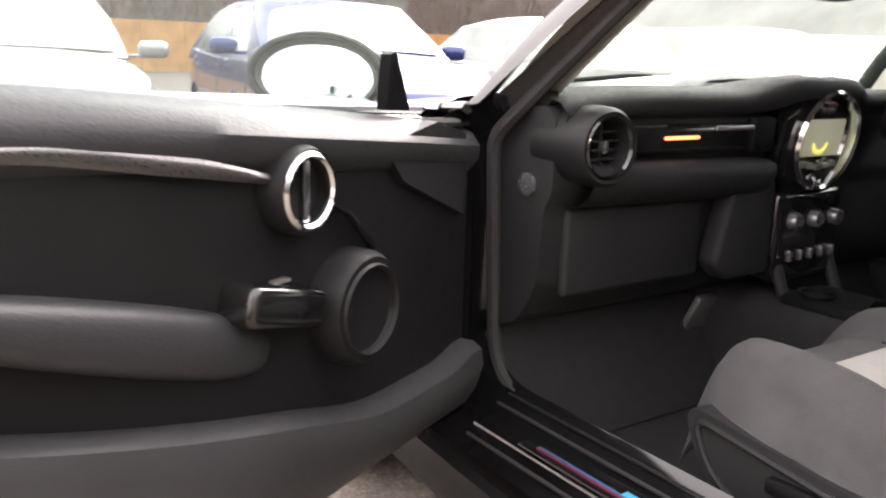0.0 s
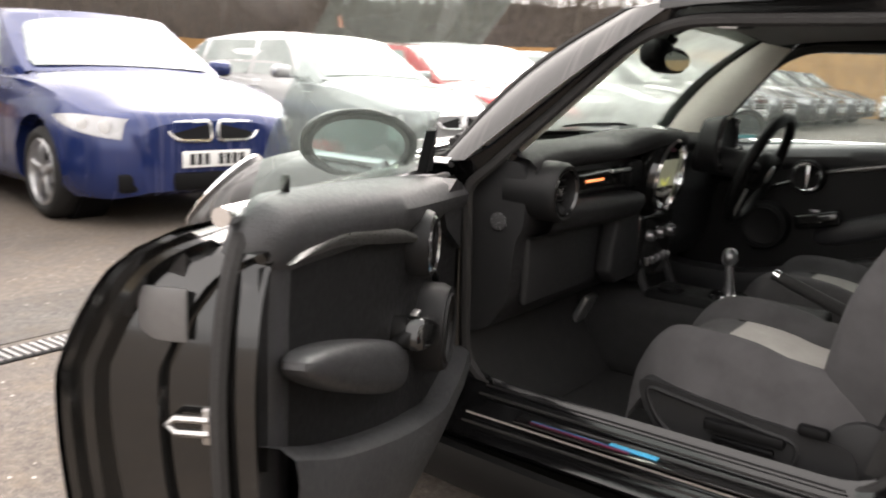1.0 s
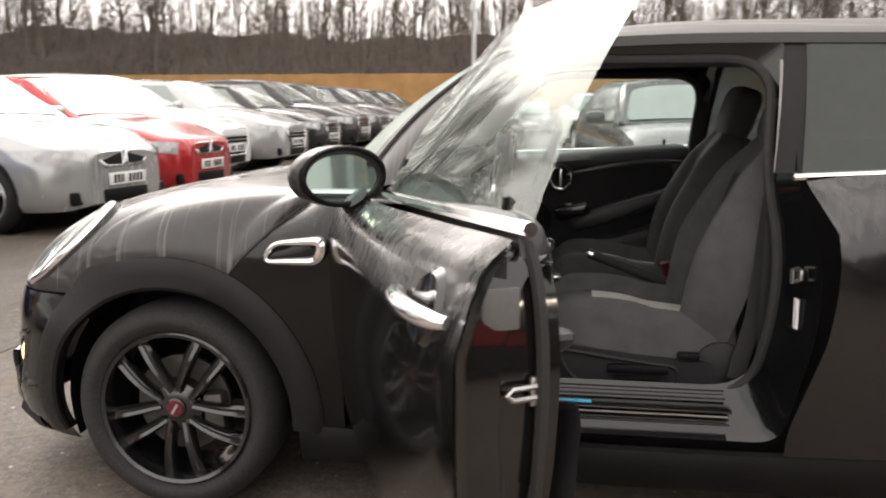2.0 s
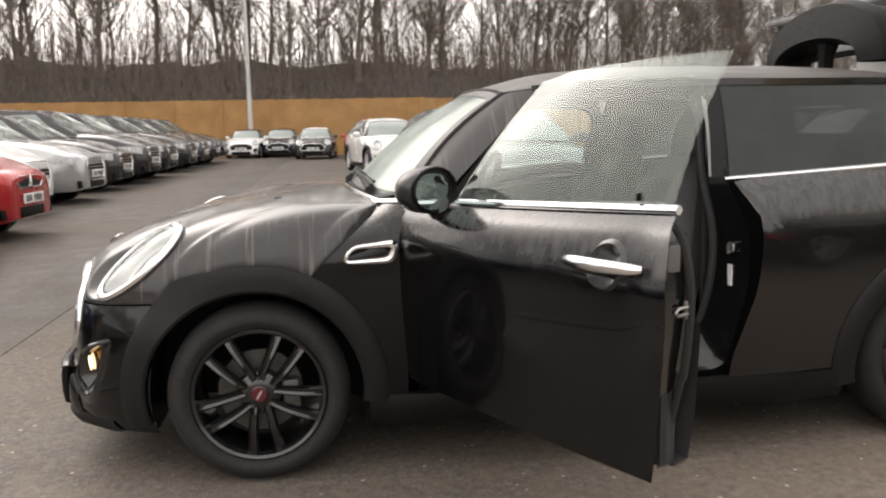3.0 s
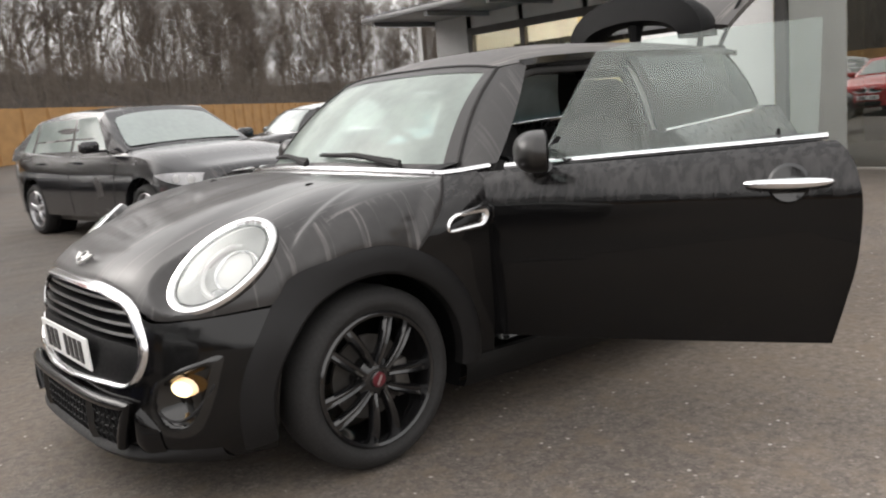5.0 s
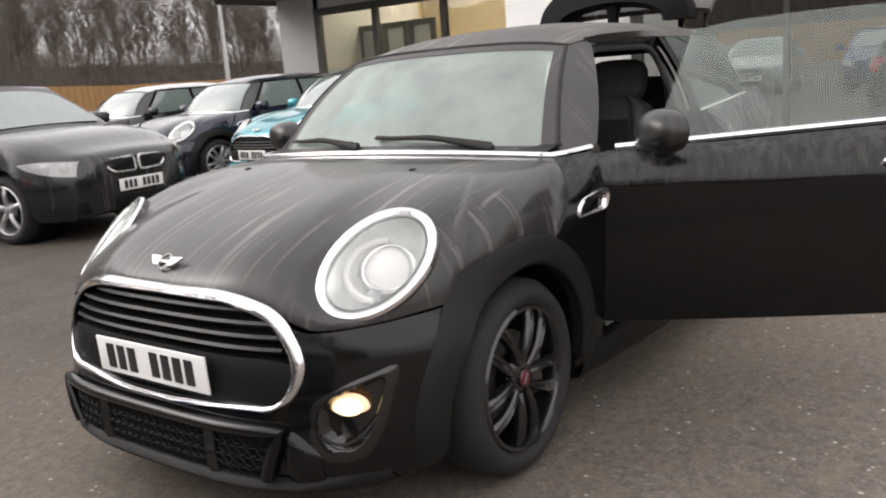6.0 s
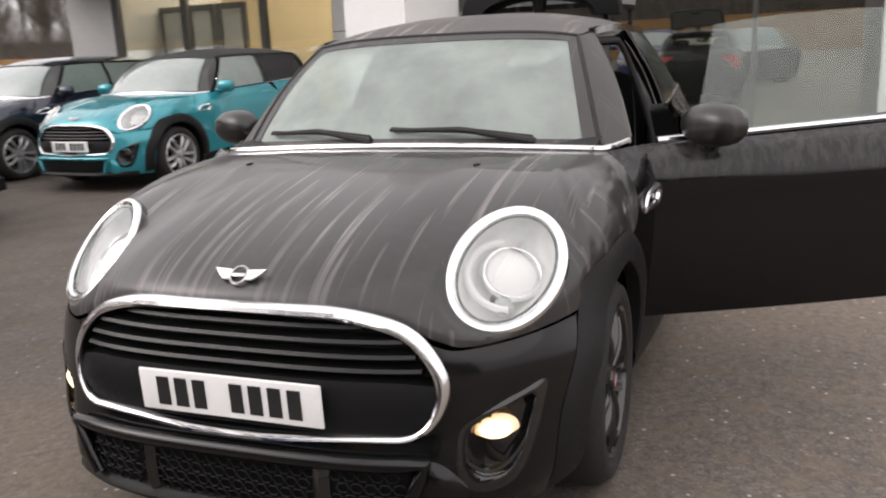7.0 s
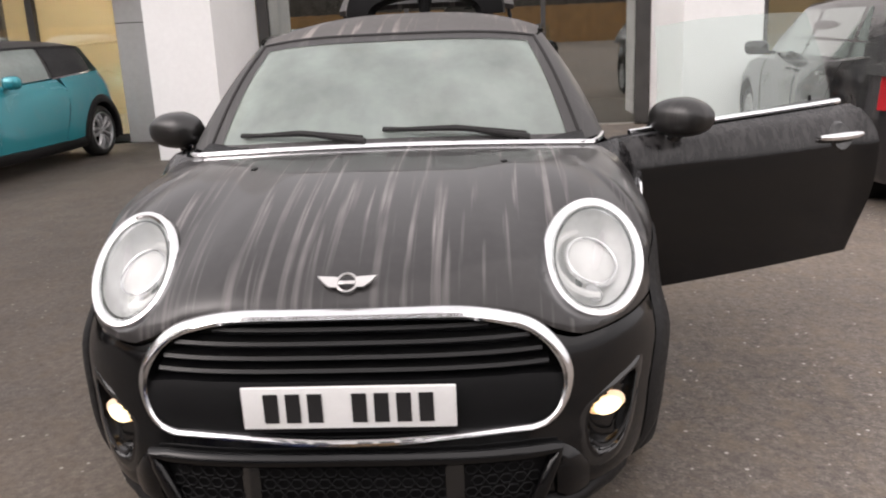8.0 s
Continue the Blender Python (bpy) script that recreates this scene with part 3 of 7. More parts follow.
# lamp post by the fence
lp = thing("street_lamp", "slim grey steel lamp post by the fence", "street lamp")
lp.matrix_world = pose(3.7, -40.2, 0)
bm = bmesh.new()
tube(bm, [(0, 0, 0), (0, 0, 3), (0, 0, 10)], [0.12, 0.11, 0.07], 10)
part("pole", bm, WALL_G, lp)
bm = bmesh.new()
box(bm, (0, 0.5, 10.0), (0.22, 0.9, 0.12), 0.04)
part("lamp_head", bm, WALL_G, lp)
copy_thing(lp, pose(-28.5, -34.5, 0))

# building
FX = -8.9
bld = thing("building", "white and grey showroom building with tall glazing", "building", kind="structure")


def wall(name, lo, hi, mat, label=""):
    b = bmesh.new()
    box(b, [(lo[i] + hi[i]) / 2 for i in range(3)], [hi[i] - lo[i] for i in range(3)])
    return part(name, b, mat, bld, label)


for y0, y1 in ((-3.49, -2.71), (2.50, 3.35)):
    wall("pillar", (FX, y0, 0), (-7.0, y1, 5.2), WALL_W, "white rendered pillar")
wall("wall_panel", (FX - 0.20, -4.63, 0), (FX + 0.03, -3.49, 4.2), WALL_G, "pale grey wall panel beside the pillar")
wall("panel_joint", (FX + 0.03, -4.63, 1.60), (FX + 0.034, -3.49, 1.612), FRAME)
wall("end_pier", (FX - 3.0, -9.46, 0), (FX, -8.58, 4.2), WALL_G, "grey end pier")
wall("lintel", (FX - 0.25, -8.58, 2.50), (FX, -4.2, 4.2), WALL_G)
wall("parapet", (FX - 9, -9.7, 4.2), (FX + 0.02, 12, 5.2), WALL_W)
wall("room_floor", (FX - 9, -9.7, -0.05), (FX, 12, 0.02), ROOM_F)
wall("room_ceiling", (FX - 9, -9.7, 4.0), (FX - 0.02, 12, 4.2), CEIL)
wall("room_back", (FX - 9.2, -9.7, 0), (FX - 9, 12, 4.2), ROOM, "cream inner wall")
# unseen walls added to keep the lamp light out of the middle bay
wall("light_baffle", (FX - 9, -3.5, 0), (FX - 0.12, -3.4, 4.0), ROOM)
wall("light_baffle", (FX - 9, 2.8, 0), (FX - 0.12, 2.9, 4.0), BACKING)
# added dark sheets that dim the room behind the middle panes
wall("dark_backing", (FX - 4.2, -3.4, 0), (FX - 4.1, 2.8, 4.0), BACKING, "added dark backing behind the middle panes")
wall("dark_backing_top", (FX - 4.1, -3.4, 3.90), (FX - 0.12, 2.8, 3.98), BACKING)
wall("hall_wall", (FX - 4.6, -9.6, 0), (FX - 4.5, -3.5, 4.0), ROOM, "cream hall wall")
wall("exit_sign", (FX - 4.5, -6.62, 2.18), (FX - 4.47, -6.30, 2.38), simple("exit_green", (0.05, 0.30, 0.12), 0.4), "small green exit sign")
wall("hall_door_frame", (FX - 4.5, -6.30, 0), (FX - 4.46, -5.22, 2.12), FRAME)
wall("hall_door", (FX - 4.46, -5.92, 0), (FX - 4.42, -5.28, 2.05), simple("door_veneer", (0.36, 0.20, 0.075), 0.45, 0, 0.3, 3), "brown wooden hall door")
wall("waste_bin", (FX - 2.0, -5.15, 0.02), (FX - 1.6, -4.75, 0.85), M["dash_dark"], "tall black bin")
wall("room_end", (FX - 9, 12, 0), (FX, 12.2, 4.2), ROOM)
wall("room_side", (FX - 9, -9.7, 0), (FX - 3, -9.6, 4.2), ROOM)
for k, (yy, w) in enumerate(((-8.52, 0.12), (-7.21, 0.10), (-5.81, 0.10), (-2.63, 0.14), (-0.7, 0.06), (1.1, 0.06), (2.40, 0.18), (3.95, 0.1), (6.5, 0.08), (9.0, 0.08))):
    wall("window_post", (FX - 0.10, yy - w / 2, 0), (FX, yy + w / 2, 4.2), FRAME)
wall("window_rail", (FX - 0.09, -8.58, 2.38), (FX + 0.01, -4.63, 2.50), FRAME)
wall("window_sill", (FX - 0.10, -8.58, 0), (FX, -4.63, 0.12), FRAME)
allp = [(-8.46, -7.26), (-7.16, -5.86), (-5.76, -4.64), (-2.56, -0.73), (-0.67, 1.07), (1.13, 2.31), (4.0, 6.46), (6.54, 8.96)]
for a, b2 in allp:
    o = wall("pane", (FX - 0.06, a, 0.02), (FX - 0.05, b2, 4.0), SOLAR if -3 < a < 3 else PANE)
    o.visible_shadow = False
bm = bmesh.new()
for y0, y1 in ((-9.22, -8.66), (-8.62, -8.06), (-8.02, -7.46), (-7.42, -6.86)):
    for k in ((y0, y0 + 0.08), (y1 - 0.08, y1)):
        box(bm, (FX - 1.2, sum(k) / 2, 1.09), (0.08, 0.08, 2.18))
    box(bm, (FX - 1.2, (y0 + y1) / 2, 2.16), (0.08, y1 - y0, 0.10))
part("inner_partition", bm, FRAME, bld, "dark framed inner glass doors")
# flat pale colour painted in for the bright outdoors behind these panes
PALE_PANE = simple("pale_pane", (0.62, 0.63, 0.62), 0.4, 0, 0.2, 1.0)
for y0, y1 in ((-9.22, -8.66), (-8.62, -8.06), (-8.02, -7.46), (-7.42, -6.86)):
    b = bmesh.new()
    box(b, (FX - 1.22, (y0 + y1) / 2, 1.09), (0.01, y1 - y0 - 0.16, 2.1))
    part("inner_pane", b, PALE_PANE, bld)
for k, (xx, yy) in enumerate(((FX - 2, -7), (FX - 4, -6), (FX - 3, 6))):
    b = bmesh.new()
    box(b, (xx, yy, 3.97), (0.25, 1.2, 0.04))
    part("ceiling_lamp", b, LAMP_C, bld, "lit ceiling lamp")
# canopy
bm = bmesh.new()
box(bm, (FX + 0.70, -7.1, 2.78), (1.5, 5.4, 0.09), 0.02)
for k in range(20):
    box(bm, (FX + 0.70, -9.65 + k * 0.26, 2.845), (1.5, 0.05, 0.05))
for k in range(4):
    box(bm, (FX + 0.70, -9.5 + k * 1.5, 2.70), (1.4, 0.07, 0.09))
part("canopy", bm, METAL_R, bld, "grey ribbed metal canopy")

# ---- the black hatchback: x forward from the front axle, y to its left, z up ----
WB, WR = 2.495, 0.308
ARCH = 0.44
NX0, NEXP = -0.15, 2.7


def body_w(z):
    return smooth_at(z, (0.16, 0.30, 0.45, 0.60, 0.80, 0.835, 0.85, 0.90, 0.95, 1.03), (0.775, 0.808, 0.826, 0.838, 0.846, 0.8455, 0.840, 0.822, 0.799, 0.762))


def nose_x(z):
    return smooth_at(z, (0.16, 0.24, 0.32, 0.42, 0.60, 0.72), (0.712, 0.742, 0.740, 0.718, 0.694, 0.662))


def tail_x(z):
    return smooth_at(z, (0.2, 0.4, 0.6, 0.9, 1.05), (-3.02, -3.07, -3.06, -2.98, -2.90))


BELT_X, BELT_Z = (-2.62, -2.4, -1.65, -1.0, -0.5), (1.035, 1.025, 0.985, 0.958, 0.937)


def belt_z(x):
    return smooth_at(x, BELT_X, BELT_Z)


def waist_y(x):
    """Half width at the foot of the side glass."""
    if x > NX0:
        return side_y(x, 1.0)
    return body_w(1.0) + 0.0174 * math.sin((max(x, -2.5) - NX0) / (-2.50 - NX0) * math.pi)


def cheek(x, z):
    """The fuller bumper corner ahead of the front wheel."""
    f = smooth_at(z, (0.17, 0.28, 0.50, 0.61), (0.0, 1.0, 1.0, 0.0))
    return 0.030 * f * math.exp(-((x - 0.30) / 0.20) ** 2)


def nexp(z):
    return smooth_at(z, (0.45, 0.58, 0.68), (3.50, 3.25, 2.75))


def side_y(x, z):
    w = body_w(z)
    if x > NX0:
        t = min(1.0, (x - NX0) / (nose_x(z) - NX0))
        return w * (1 - t ** nexp(z)) ** (1 / nexp(z)) + cheek(x, z)
    k = (0.066 + 0.014 * smooth_at(z, (0.36, 0.62), (0.0, 1.0))) * lerp(1.0, 0.263, min(1.0, max(0.0, (z - belt_z(x) + 0.055) / 0.060)) ** 2)
    if x < -2.50:
        t = min(1.0, (-2.50 - x) / (-2.50 - tail_x(z)))
        return w * (1 - t ** 3.4) ** (1 / 3.4)
    return w + k * math.sin((x - NX0) / (-2.50 - NX0) * math.pi)


def rear_x(z):
    """The door's trailing edge, which bulges rearwards under the waist."""
    return smooth_at(z, (0.34, 0.50, 0.65, 0.80, 0.90, 0.95, 0.985, 1.00), (-1.640, -1.684, -1.718, -1.729, -1.713, -1.690, -1.655, -1.642))


def side_pt(x, z, off=0.0):
    return Vector((x, side_y(x, z) + off, z))


def front_pt(phi, z, off=0.0):
    """On the nose: phi 0 at the middle, 90 degrees at the side."""
    c, s = math.cos(radians(phi)), math.sin(radians(phi))
    xr, w = nose_x(z) - NX0 + off, body_w(z) + off
    x, y = NX0 + xr * max(c, 0) ** (2 / nexp(z)), w * max(s, 0) ** (2 / nexp(z))
    return Vector((x, y + cheek(x, z) * min(1, y / 0.4), z))


def arch_z(x, r=ARCH):
    return WR + math.sqrt(max(0.0, r * r - x * x))


def phi_of_y(y, z):
    return math.degrees(math.asin(max(0, min(1, y / body_w(z))) ** (nexp(z) / 2)))


# bonnet: from the base of the windscreen to its lower edge round the nose and over the arch
def cowl(y):
    k = abs(y) / 0.72
    return Vector((-0.325 - 0.10 * k ** 2.2, y, 0.956 - 0.026 * k ** 2))


def bonnet_edge(a):
    """0 at the nose's middle, 0.62 at the arch's front, 0.88 at its rear, 1 at the windscreen's corner."""
    if a < 0.62:
        ph = 66 * (a / 0.62) ** 0.9
        y = front_pt(ph, 0.65).y
        z = smooth_at(y, (0.0, 0.30, 0.42, 0.50, 0.56, 0.66, 0.80), (0.702, 0.695, 0.672, 0.625, 0.606, 0.612, 0.630))
        return front_pt(ph, z)
    x0 = front_pt(66, 0.63).x
    if a < 0.88:
        x = lerp(x0, -0.186, (a - 0.62) / 0.26)
        z = max(lerp(0.63, 0.70, min(1, (x0 - x) / 0.05)), arch_z(x) + 0.004)
        return side_pt(x, z)
    t = (a - 0.88) / 0.12
    x, z = lerp(-0.186, -0.424, t), lerp(0.708, 0.931, t ** 0.9)
    return Vector((x, lerp(side_y(x, z), 0.715, t ** 2.4), z))


def bonnet_pt(a, t):
    e, c = bonnet_edge(a), cowl(0.715 * min(1, a * 1.08) ** 0.85)
    p = smooth_at(a, (0, 0.3, 0.55, 0.86, 1), (1.6, 1.9, 2.5, 2.2, 1.2))
    q = smooth_at(a, (0, 0.3, 0.55, 0.86, 1), (1.6, 1.8, 2.0, 1.8, 1.1))
    xy = c.lerp(e, t)
    z = e.z + (c.z - e.z) * max(0.0, 1 - t ** p) ** (1 / q)
    z += 0.005 * math.sin(math.pi * t) * math.exp(-((xy.y - 0.34) / 0.10) ** 2)
    w = Vector((xy.x, xy.y, z))
    q = HL_INV @ w
    d = math.hypot(q.x / HL_A, q.y / HL_B)
    if d < 1.5 and q.z > -0.2:
        lim = -0.10 if d < 0.93 else 0.004 + 0.075 * ((d - 0.93) / 0.57) ** 1.4
        if q.z > lim:
            w = HL_FRAME @ Vector((q.x, q.y, lim))
    return w


def ellipse_frame(c, ax, ay):
    """A matrix whose x and y axes follow ax and ay, for flat oval things on a surface."""
    ax, ay = Vector(ax), Vector(ay)
    n = ax.cross(ay).normalized()
    ax = ax.normalized()
    ay = n.cross(ax)
    m = Matrix((ax, ay, n)).transposed().to_4x4()
    m.translation = c
    return m


# the lamp's oval: half axes along and up, leaning back along the wing
HL_U, HL_V = Vector((0.0003, 0.1238, -0.0588)), Vector((-0.1538, 0.0511, 0.1076))
HL_A, HL_B = HL_U.length, HL_V.length
HL_FRAME = Matrix((HL_U.normalized(), HL_V.normalized(), HL_U.cross(HL_V).normalized())).transposed().to_4x4()
HL_FRAME.translation = Vector((0.4006, 0.6229, 0.7445))
HL_INV = HL_FRAME.inverted()


def spread(v):
    return 1 - (1 - v) ** 1.8


def roof_edge(x):
    return smooth_at(x, (-2.66, -2.3, -1.6, -1.1, -0.89), (0.535, 0.580, 0.600, 0.582, 0.548))


def roof_c(x):
    return smooth_at(x, (-2.70, -2.45, -2.0, -1.55, -1.15, -0.86), (1.372, 1.405, 1.426, 1.426, 1.402, 1.338))


def rail_z(x):
    return smooth_at(x, (-2.70, -2.40, -2.0, -1.5, -1.1, -0.90), (1.315, 1.333, 1.334, 1.338, 1.328, 1.306))


def roof_z(x, y):
    """y: -1..1 between the roof's edges."""
    return roof_c(x) - (roof_c(x) - rail_z(x) - 0.004) * (0.25 * y * y + 0.75 * abs(y) ** 3.2)


def roof_pt(u, v):
    y = v
    x = lerp(-0.865 - 0.034 * abs(y) ** 2.2, -2.70 + 0.05 * y * y, u)
    e = roof_edge(x)
    return Vector((x, y * e, roof_z(x, y)))


def screen_pt(u, v):
    """Windscreen: u -1..1 across, v 0 at the base, 1 at the roof."""
    b = cowl(0.69 * u) + Vector((-0.03, 0, 0.004))
    b.x -= 0.07 * abs(u) ** 4
    x = -0.862 - 0.034 * abs(u) ** 2.2
    e = roof_edge(x) * 0.985
    t = Vector((x, u * e, roof_z(x, u) - 0.006))
    p = b.lerp(t, v)
    n = Vector((0.6, 0, 0.8))
    return p + n * 0.035 * math.sin(math.pi * v)


def rail(x):
    """The roof's lower side edge."""
    e = roof_edge(x)
    return Vector((x, e + 0.004, rail_z(x)))


def cabin_pt(x0, x1, t, off=0.0):
    """From the belt at x0 (t 0) up to the roof's edge at x1 (t 1)."""
    b = Vector((x0, waist_y(max(x0, -2.35)) - 0.006 - max(0, -2.35 - x0) * 0.35, belt_z(x0) + 0.012))
    p = b.lerp(rail(x1), t)
    p.y += 0.018 * math.sin(math.pi * t) + off
    return p


def build_wheel(parent, m, rim_mat, spokes=5, twin=True, simple_rim=False, tyre_r=WR, rim_r=0.226, cap=None):
    """A wheel on the y axis, its outer face towards +y."""
    w = new("wheel")
    w.parent = parent
    w.matrix_basis = m
    s = tyre_r / 0.308
    bm = bmesh.new()
    prof = [(rim_r, -0.19), (rim_r + 0.035, -0.20), (tyre_r - 0.028, -0.195), (tyre_r - 0.004, -0.165), (tyre_r, -0.10), (tyre_r - 0.004, -0.035),
            (tyre_r - 0.028, -0.004), (tyre_r - 0.05, 0.004), (rim_r + 0.02, 0.0), (rim_r + 0.002, -0.014), (rim_r, -0.03)]
    lathe(bm, prof, 48 if not simple_rim else 28)
    part("tyre", bm, M["tyre"], w, "dusty black rubber tyre")
    bm = bmesh.new()
    lathe(bm, [(rim_r + 0.004, -0.012), (rim_r - 0.004, -0.004), (rim_r - 0.014, -0.008), (rim_r - 0.022, -0.03), (rim_r - 0.03, -0.10), (rim_r - 0.03, -0.18)], 48 if not simple_rim else 28)
    lathe(bm, [(0.0, -0.022), (0.030, -0.022), (0.048, -0.026), (0.072, -0.036), (0.080, -0.07)], 24)
    part("rim", bm, rim_mat, w)
    bm = bmesh.new()
    for sgn in ((-1, 1) if twin else (0,)):
        a0 = radians(12.5) * sgn

        def f(u, v, sgn=sgn):
            r = lerp(0.045, rim_r - 0.012, u)
            wide = lerp(0.019, 0.027, u) if twin else lerp(0.036, 0.028, u)
            off = sgn * lerp(0.021, 0.046, u ** 0.8)
            k = v * 6
            cs = [(-1, -0.022), (-1, -0.004), (-0.55, 0.006), (0, 0.002 if twin else 0.008), (0.55, 0.006), (1, -0.004), (1, -0.022)][int(round(k))]
            dome = -0.030 + 0.018 * math.sin(math.pi * min(1, u * 0.9 + 0.08))
            return Vector((off + cs[0] * wide * 0.5 * 1.5, cs[1] + dome, r))
        add_grid(bm, 9, 7, f)
    sp = part("spoke", bm, rim_mat, w, "" if simple_rim else "gloss black twin spoke")
    for k in range(1, spokes):
        again(sp, w, Matrix.Rotation(2 * math.pi * k / spokes, 4, "Y"))
    bm = bmesh.new()
    lathe(bm, [(0.0, -0.075), (0.142, -0.075), (0.142, -0.088), (0.0, -0.088)], 28)
    part("brake_disc", bm, M["disc_rust"] if not simple_rim else M["dash_dark"], w, "dull steel brake disc")
    bm = bmesh.new()
    lathe(bm, [(0.0, -0.012), (0.022, -0.012), (0.029, -0.015), (0.031, -0.024)], 20)
    hub = part("hub_cap", bm, rim_mat, w)
    if cap:
        bm = bmesh.new()
        lathe(bm, [(0.0, -0.0095), (0.023, -0.0095), (0.026, -0.014)], 20)
        bd = part("hub_badge", bm, cap, hub, "dark red hub badge with a pale slash")
        bm = bmesh.new()
        box(bm, (0, -0.009, 0), (0.007, 0.003, 0.034))
        bmesh.ops.rotate(bm, verts=bm.verts, matrix=Matrix.Rotation(radians(-35), 3, "Y"))
        part("badge_slash", bm, M["satin"], hub)
    if not simple_rim:
        bm = bmesh.new()
        lathe(bm, [(0.0, -0.024), (0.008, -0.024), (0.009, -0.045)], 8, c=(0, 0, -0.052))
        bolt = part("wheel_bolt", bm, M["disc_rust"], w)
        for k in range(1, 5):
            again(bolt, w, Matrix.Rotation(2 * math.pi * k / 5, 4, "Y"))
        bm = bmesh.new()
        box(bm, (0.105, -0.07, 0.03), (0.06, 0.08, 0.13), 0.012)
        part("brake_caliper", bm, M["disc_rust"], w)
    return w


def plate_bars(parent, c, rx, wide=0.52, high=0.111, chars=7, detail=True, m=None):
    """A number plate, its characters turned into plain bars; faces +x."""
    h = new("number_plate")
    h.parent = parent
    h.matrix_basis = m if m is not None else pose(*c, 0, rx, 0)
    tagged(h, "white number plate with plain dark bars")
    bm = bmesh.new()
    box(bm, (0, 0, 0), (0.008, wide, high), 0.012, 3)
    part("plate_base", bm, M["white_plate"], h)
    n = chars + 1
    step = (wide - 0.09) / n
    bm = bmesh.new()
    box(bm, (0, 0, 0), (0.003, step * 0.66, high * 0.68))
    first = None
    for k in range(n):
        if k == 4:
            continue
        at = Matrix.Translation((0.0055, wide / 2 - 0.045 - step * (k + 0.5), 0))
        if first is None:
            first = part("plate_bar", bm, M["plate_black"], h)
            first.matrix_basis = at
        else:
            again(first, h, at)
    return h


def build_headlight(parent, side, glow=True, detail=True):
    h = new("headlight")
    h.parent = parent
    tagged(h, "oval headlight with a bright chrome ring and clear lens")
    m = HL_FRAME if side == 1 else Matrix.Diagonal((1, -1, 1, 1)) @ HL_FRAME @ Matrix.Diagonal((-1, 1, 1, 1))
    A, B = HL_A, HL_B

    def P(name, bm, mat, lb=""):
        bmesh.ops.transform(bm, matrix=m, verts=bm.verts)
        bmesh.ops.recalc_face_normals(bm, faces=bm.faces[:])
        return part(name, bm, mat, h, lb)

    def ring(prof, n=56):
        bm = bmesh.new()

        def f(u, v):
            k = prof[min(int(v * (len(prof) - 1) + 1e-6), len(prof) - 1)]
            a = 2 * math.pi * u
            return Vector(((A + k[0]) * math.cos(a), (B + k[0]) * math.sin(a), k[1]))
        add_grid(bm, n, len(prof), f, close_u=True, flip=True)
        return bm
    P("chrome_ring", ring([(0.006, -0.002), (0.006, 0.006), (0.0, 0.014), (-0.012, 0.016), (-0.022, 0.010), (-0.025, -0.01)]), M["chrome"], "chrome ring")
    P("lamp_collar", ring([(0.008, -0.07), (0.0078, -0.030), (0.0075, 0.003), (0.004, 0.004)]), M["paint_bonnet"])
    P("lamp_gasket", ring([(-0.024, 0.006), (-0.0265, 0.0095), (-0.031, 0.006)]), M["rubber"])
    P("lamp_bowl", ring([(-0.022, 0.004), (-0.030, -0.030), (-0.060, -0.060), (-0.10, -0.075), (-0.1239, -0.078)]), M["reflector"])
    lens = P("lens", ring([(-0.019, 0.010), (-0.040, 0.020), (-0.070, 0.029), (-0.10, 0.033), (-0.1239, 0.034)]), M["lens"], "clear domed lens")
    lens.visible_shadow = False
    lit = M["lamp_on"] if glow else M["reflector"]

    def disc(name, cx, cy, r, z0, dome, mat, lb="", r_in=0.0, a0=0.0, a1=360.0, n=40):
        b = bmesh.new()

        def f(u, v):
            a = radians(lerp(a0, a1, u))
            q = lerp(r_in, r, v)
            return Vector((cx * side + q * math.cos(a) * side, cy + q * math.sin(a), z0 + dome * (1 - ((q - r_in) / (r - r_in) * 2 - 1) ** 2 if r_in else 1 - (q / r) ** 2)))
        add_grid(b, n, 7, f, close_u=abs(a1 - a0) >= 360)
        P(name, b, mat, lb)
    # projector lens in a bright ring, a lit crescent beside it and a small side lamp
    disc("lamp_ring", 0.010, 0.022, 0.082, -0.046, 0.010, M["chrome"], "bright ring round the projector", r_in=0.064)
    disc("main_lamp", 0.010, 0.022, 0.064, -0.044, 0.022, lit, "lit projector lamp")
    disc("lamp_crescent", 0.000, 0.004, 0.108, -0.040, 0.010, lit, "pale lit crescent", r_in=0.088, a0=120, a1=300)
    disc("side_lamp", 0.036, -0.078, 0.026, -0.044, 0.012, M["lamp_dark"])
    disc("lamp_fin", 0.000, 0.000, 0.086, -0.036, 0.004, M["lamp_dark"], r_in=0.082, a0=20, a1=110, n=20)
    return h


def outline_grille(scale=1.0, n=10):
    """Rounded hexagon of the grille on the nose: (y, z) pairs, anticlockwise."""
    pts = [(-0.30, 0.690), (0.30, 0.690), (0.47, 0.640), (0.545, 0.520), (0.500, 0.405), (0.0, 0.388), (-0.500, 0.405), (-0.545, 0.520), (-0.47, 0.640)]
    cz = 0.54
    p3 = [Vector((y * scale, 0, cz + (z - cz) * scale)) for y, z in pts]
    return [(p.x, p.z) for p in round_path(p3, 0.13, n)]


def nose_at(y, z, off=0.0):
    p = front_pt(phi_of_y(abs(y), z), z, off)
    for _ in range(3):
        p = front_pt(phi_of_y(abs(y) - cheek(p.x, z) * min(1, abs(y) / 0.4), z), z, off)
    return Vector((p.x, y, z))


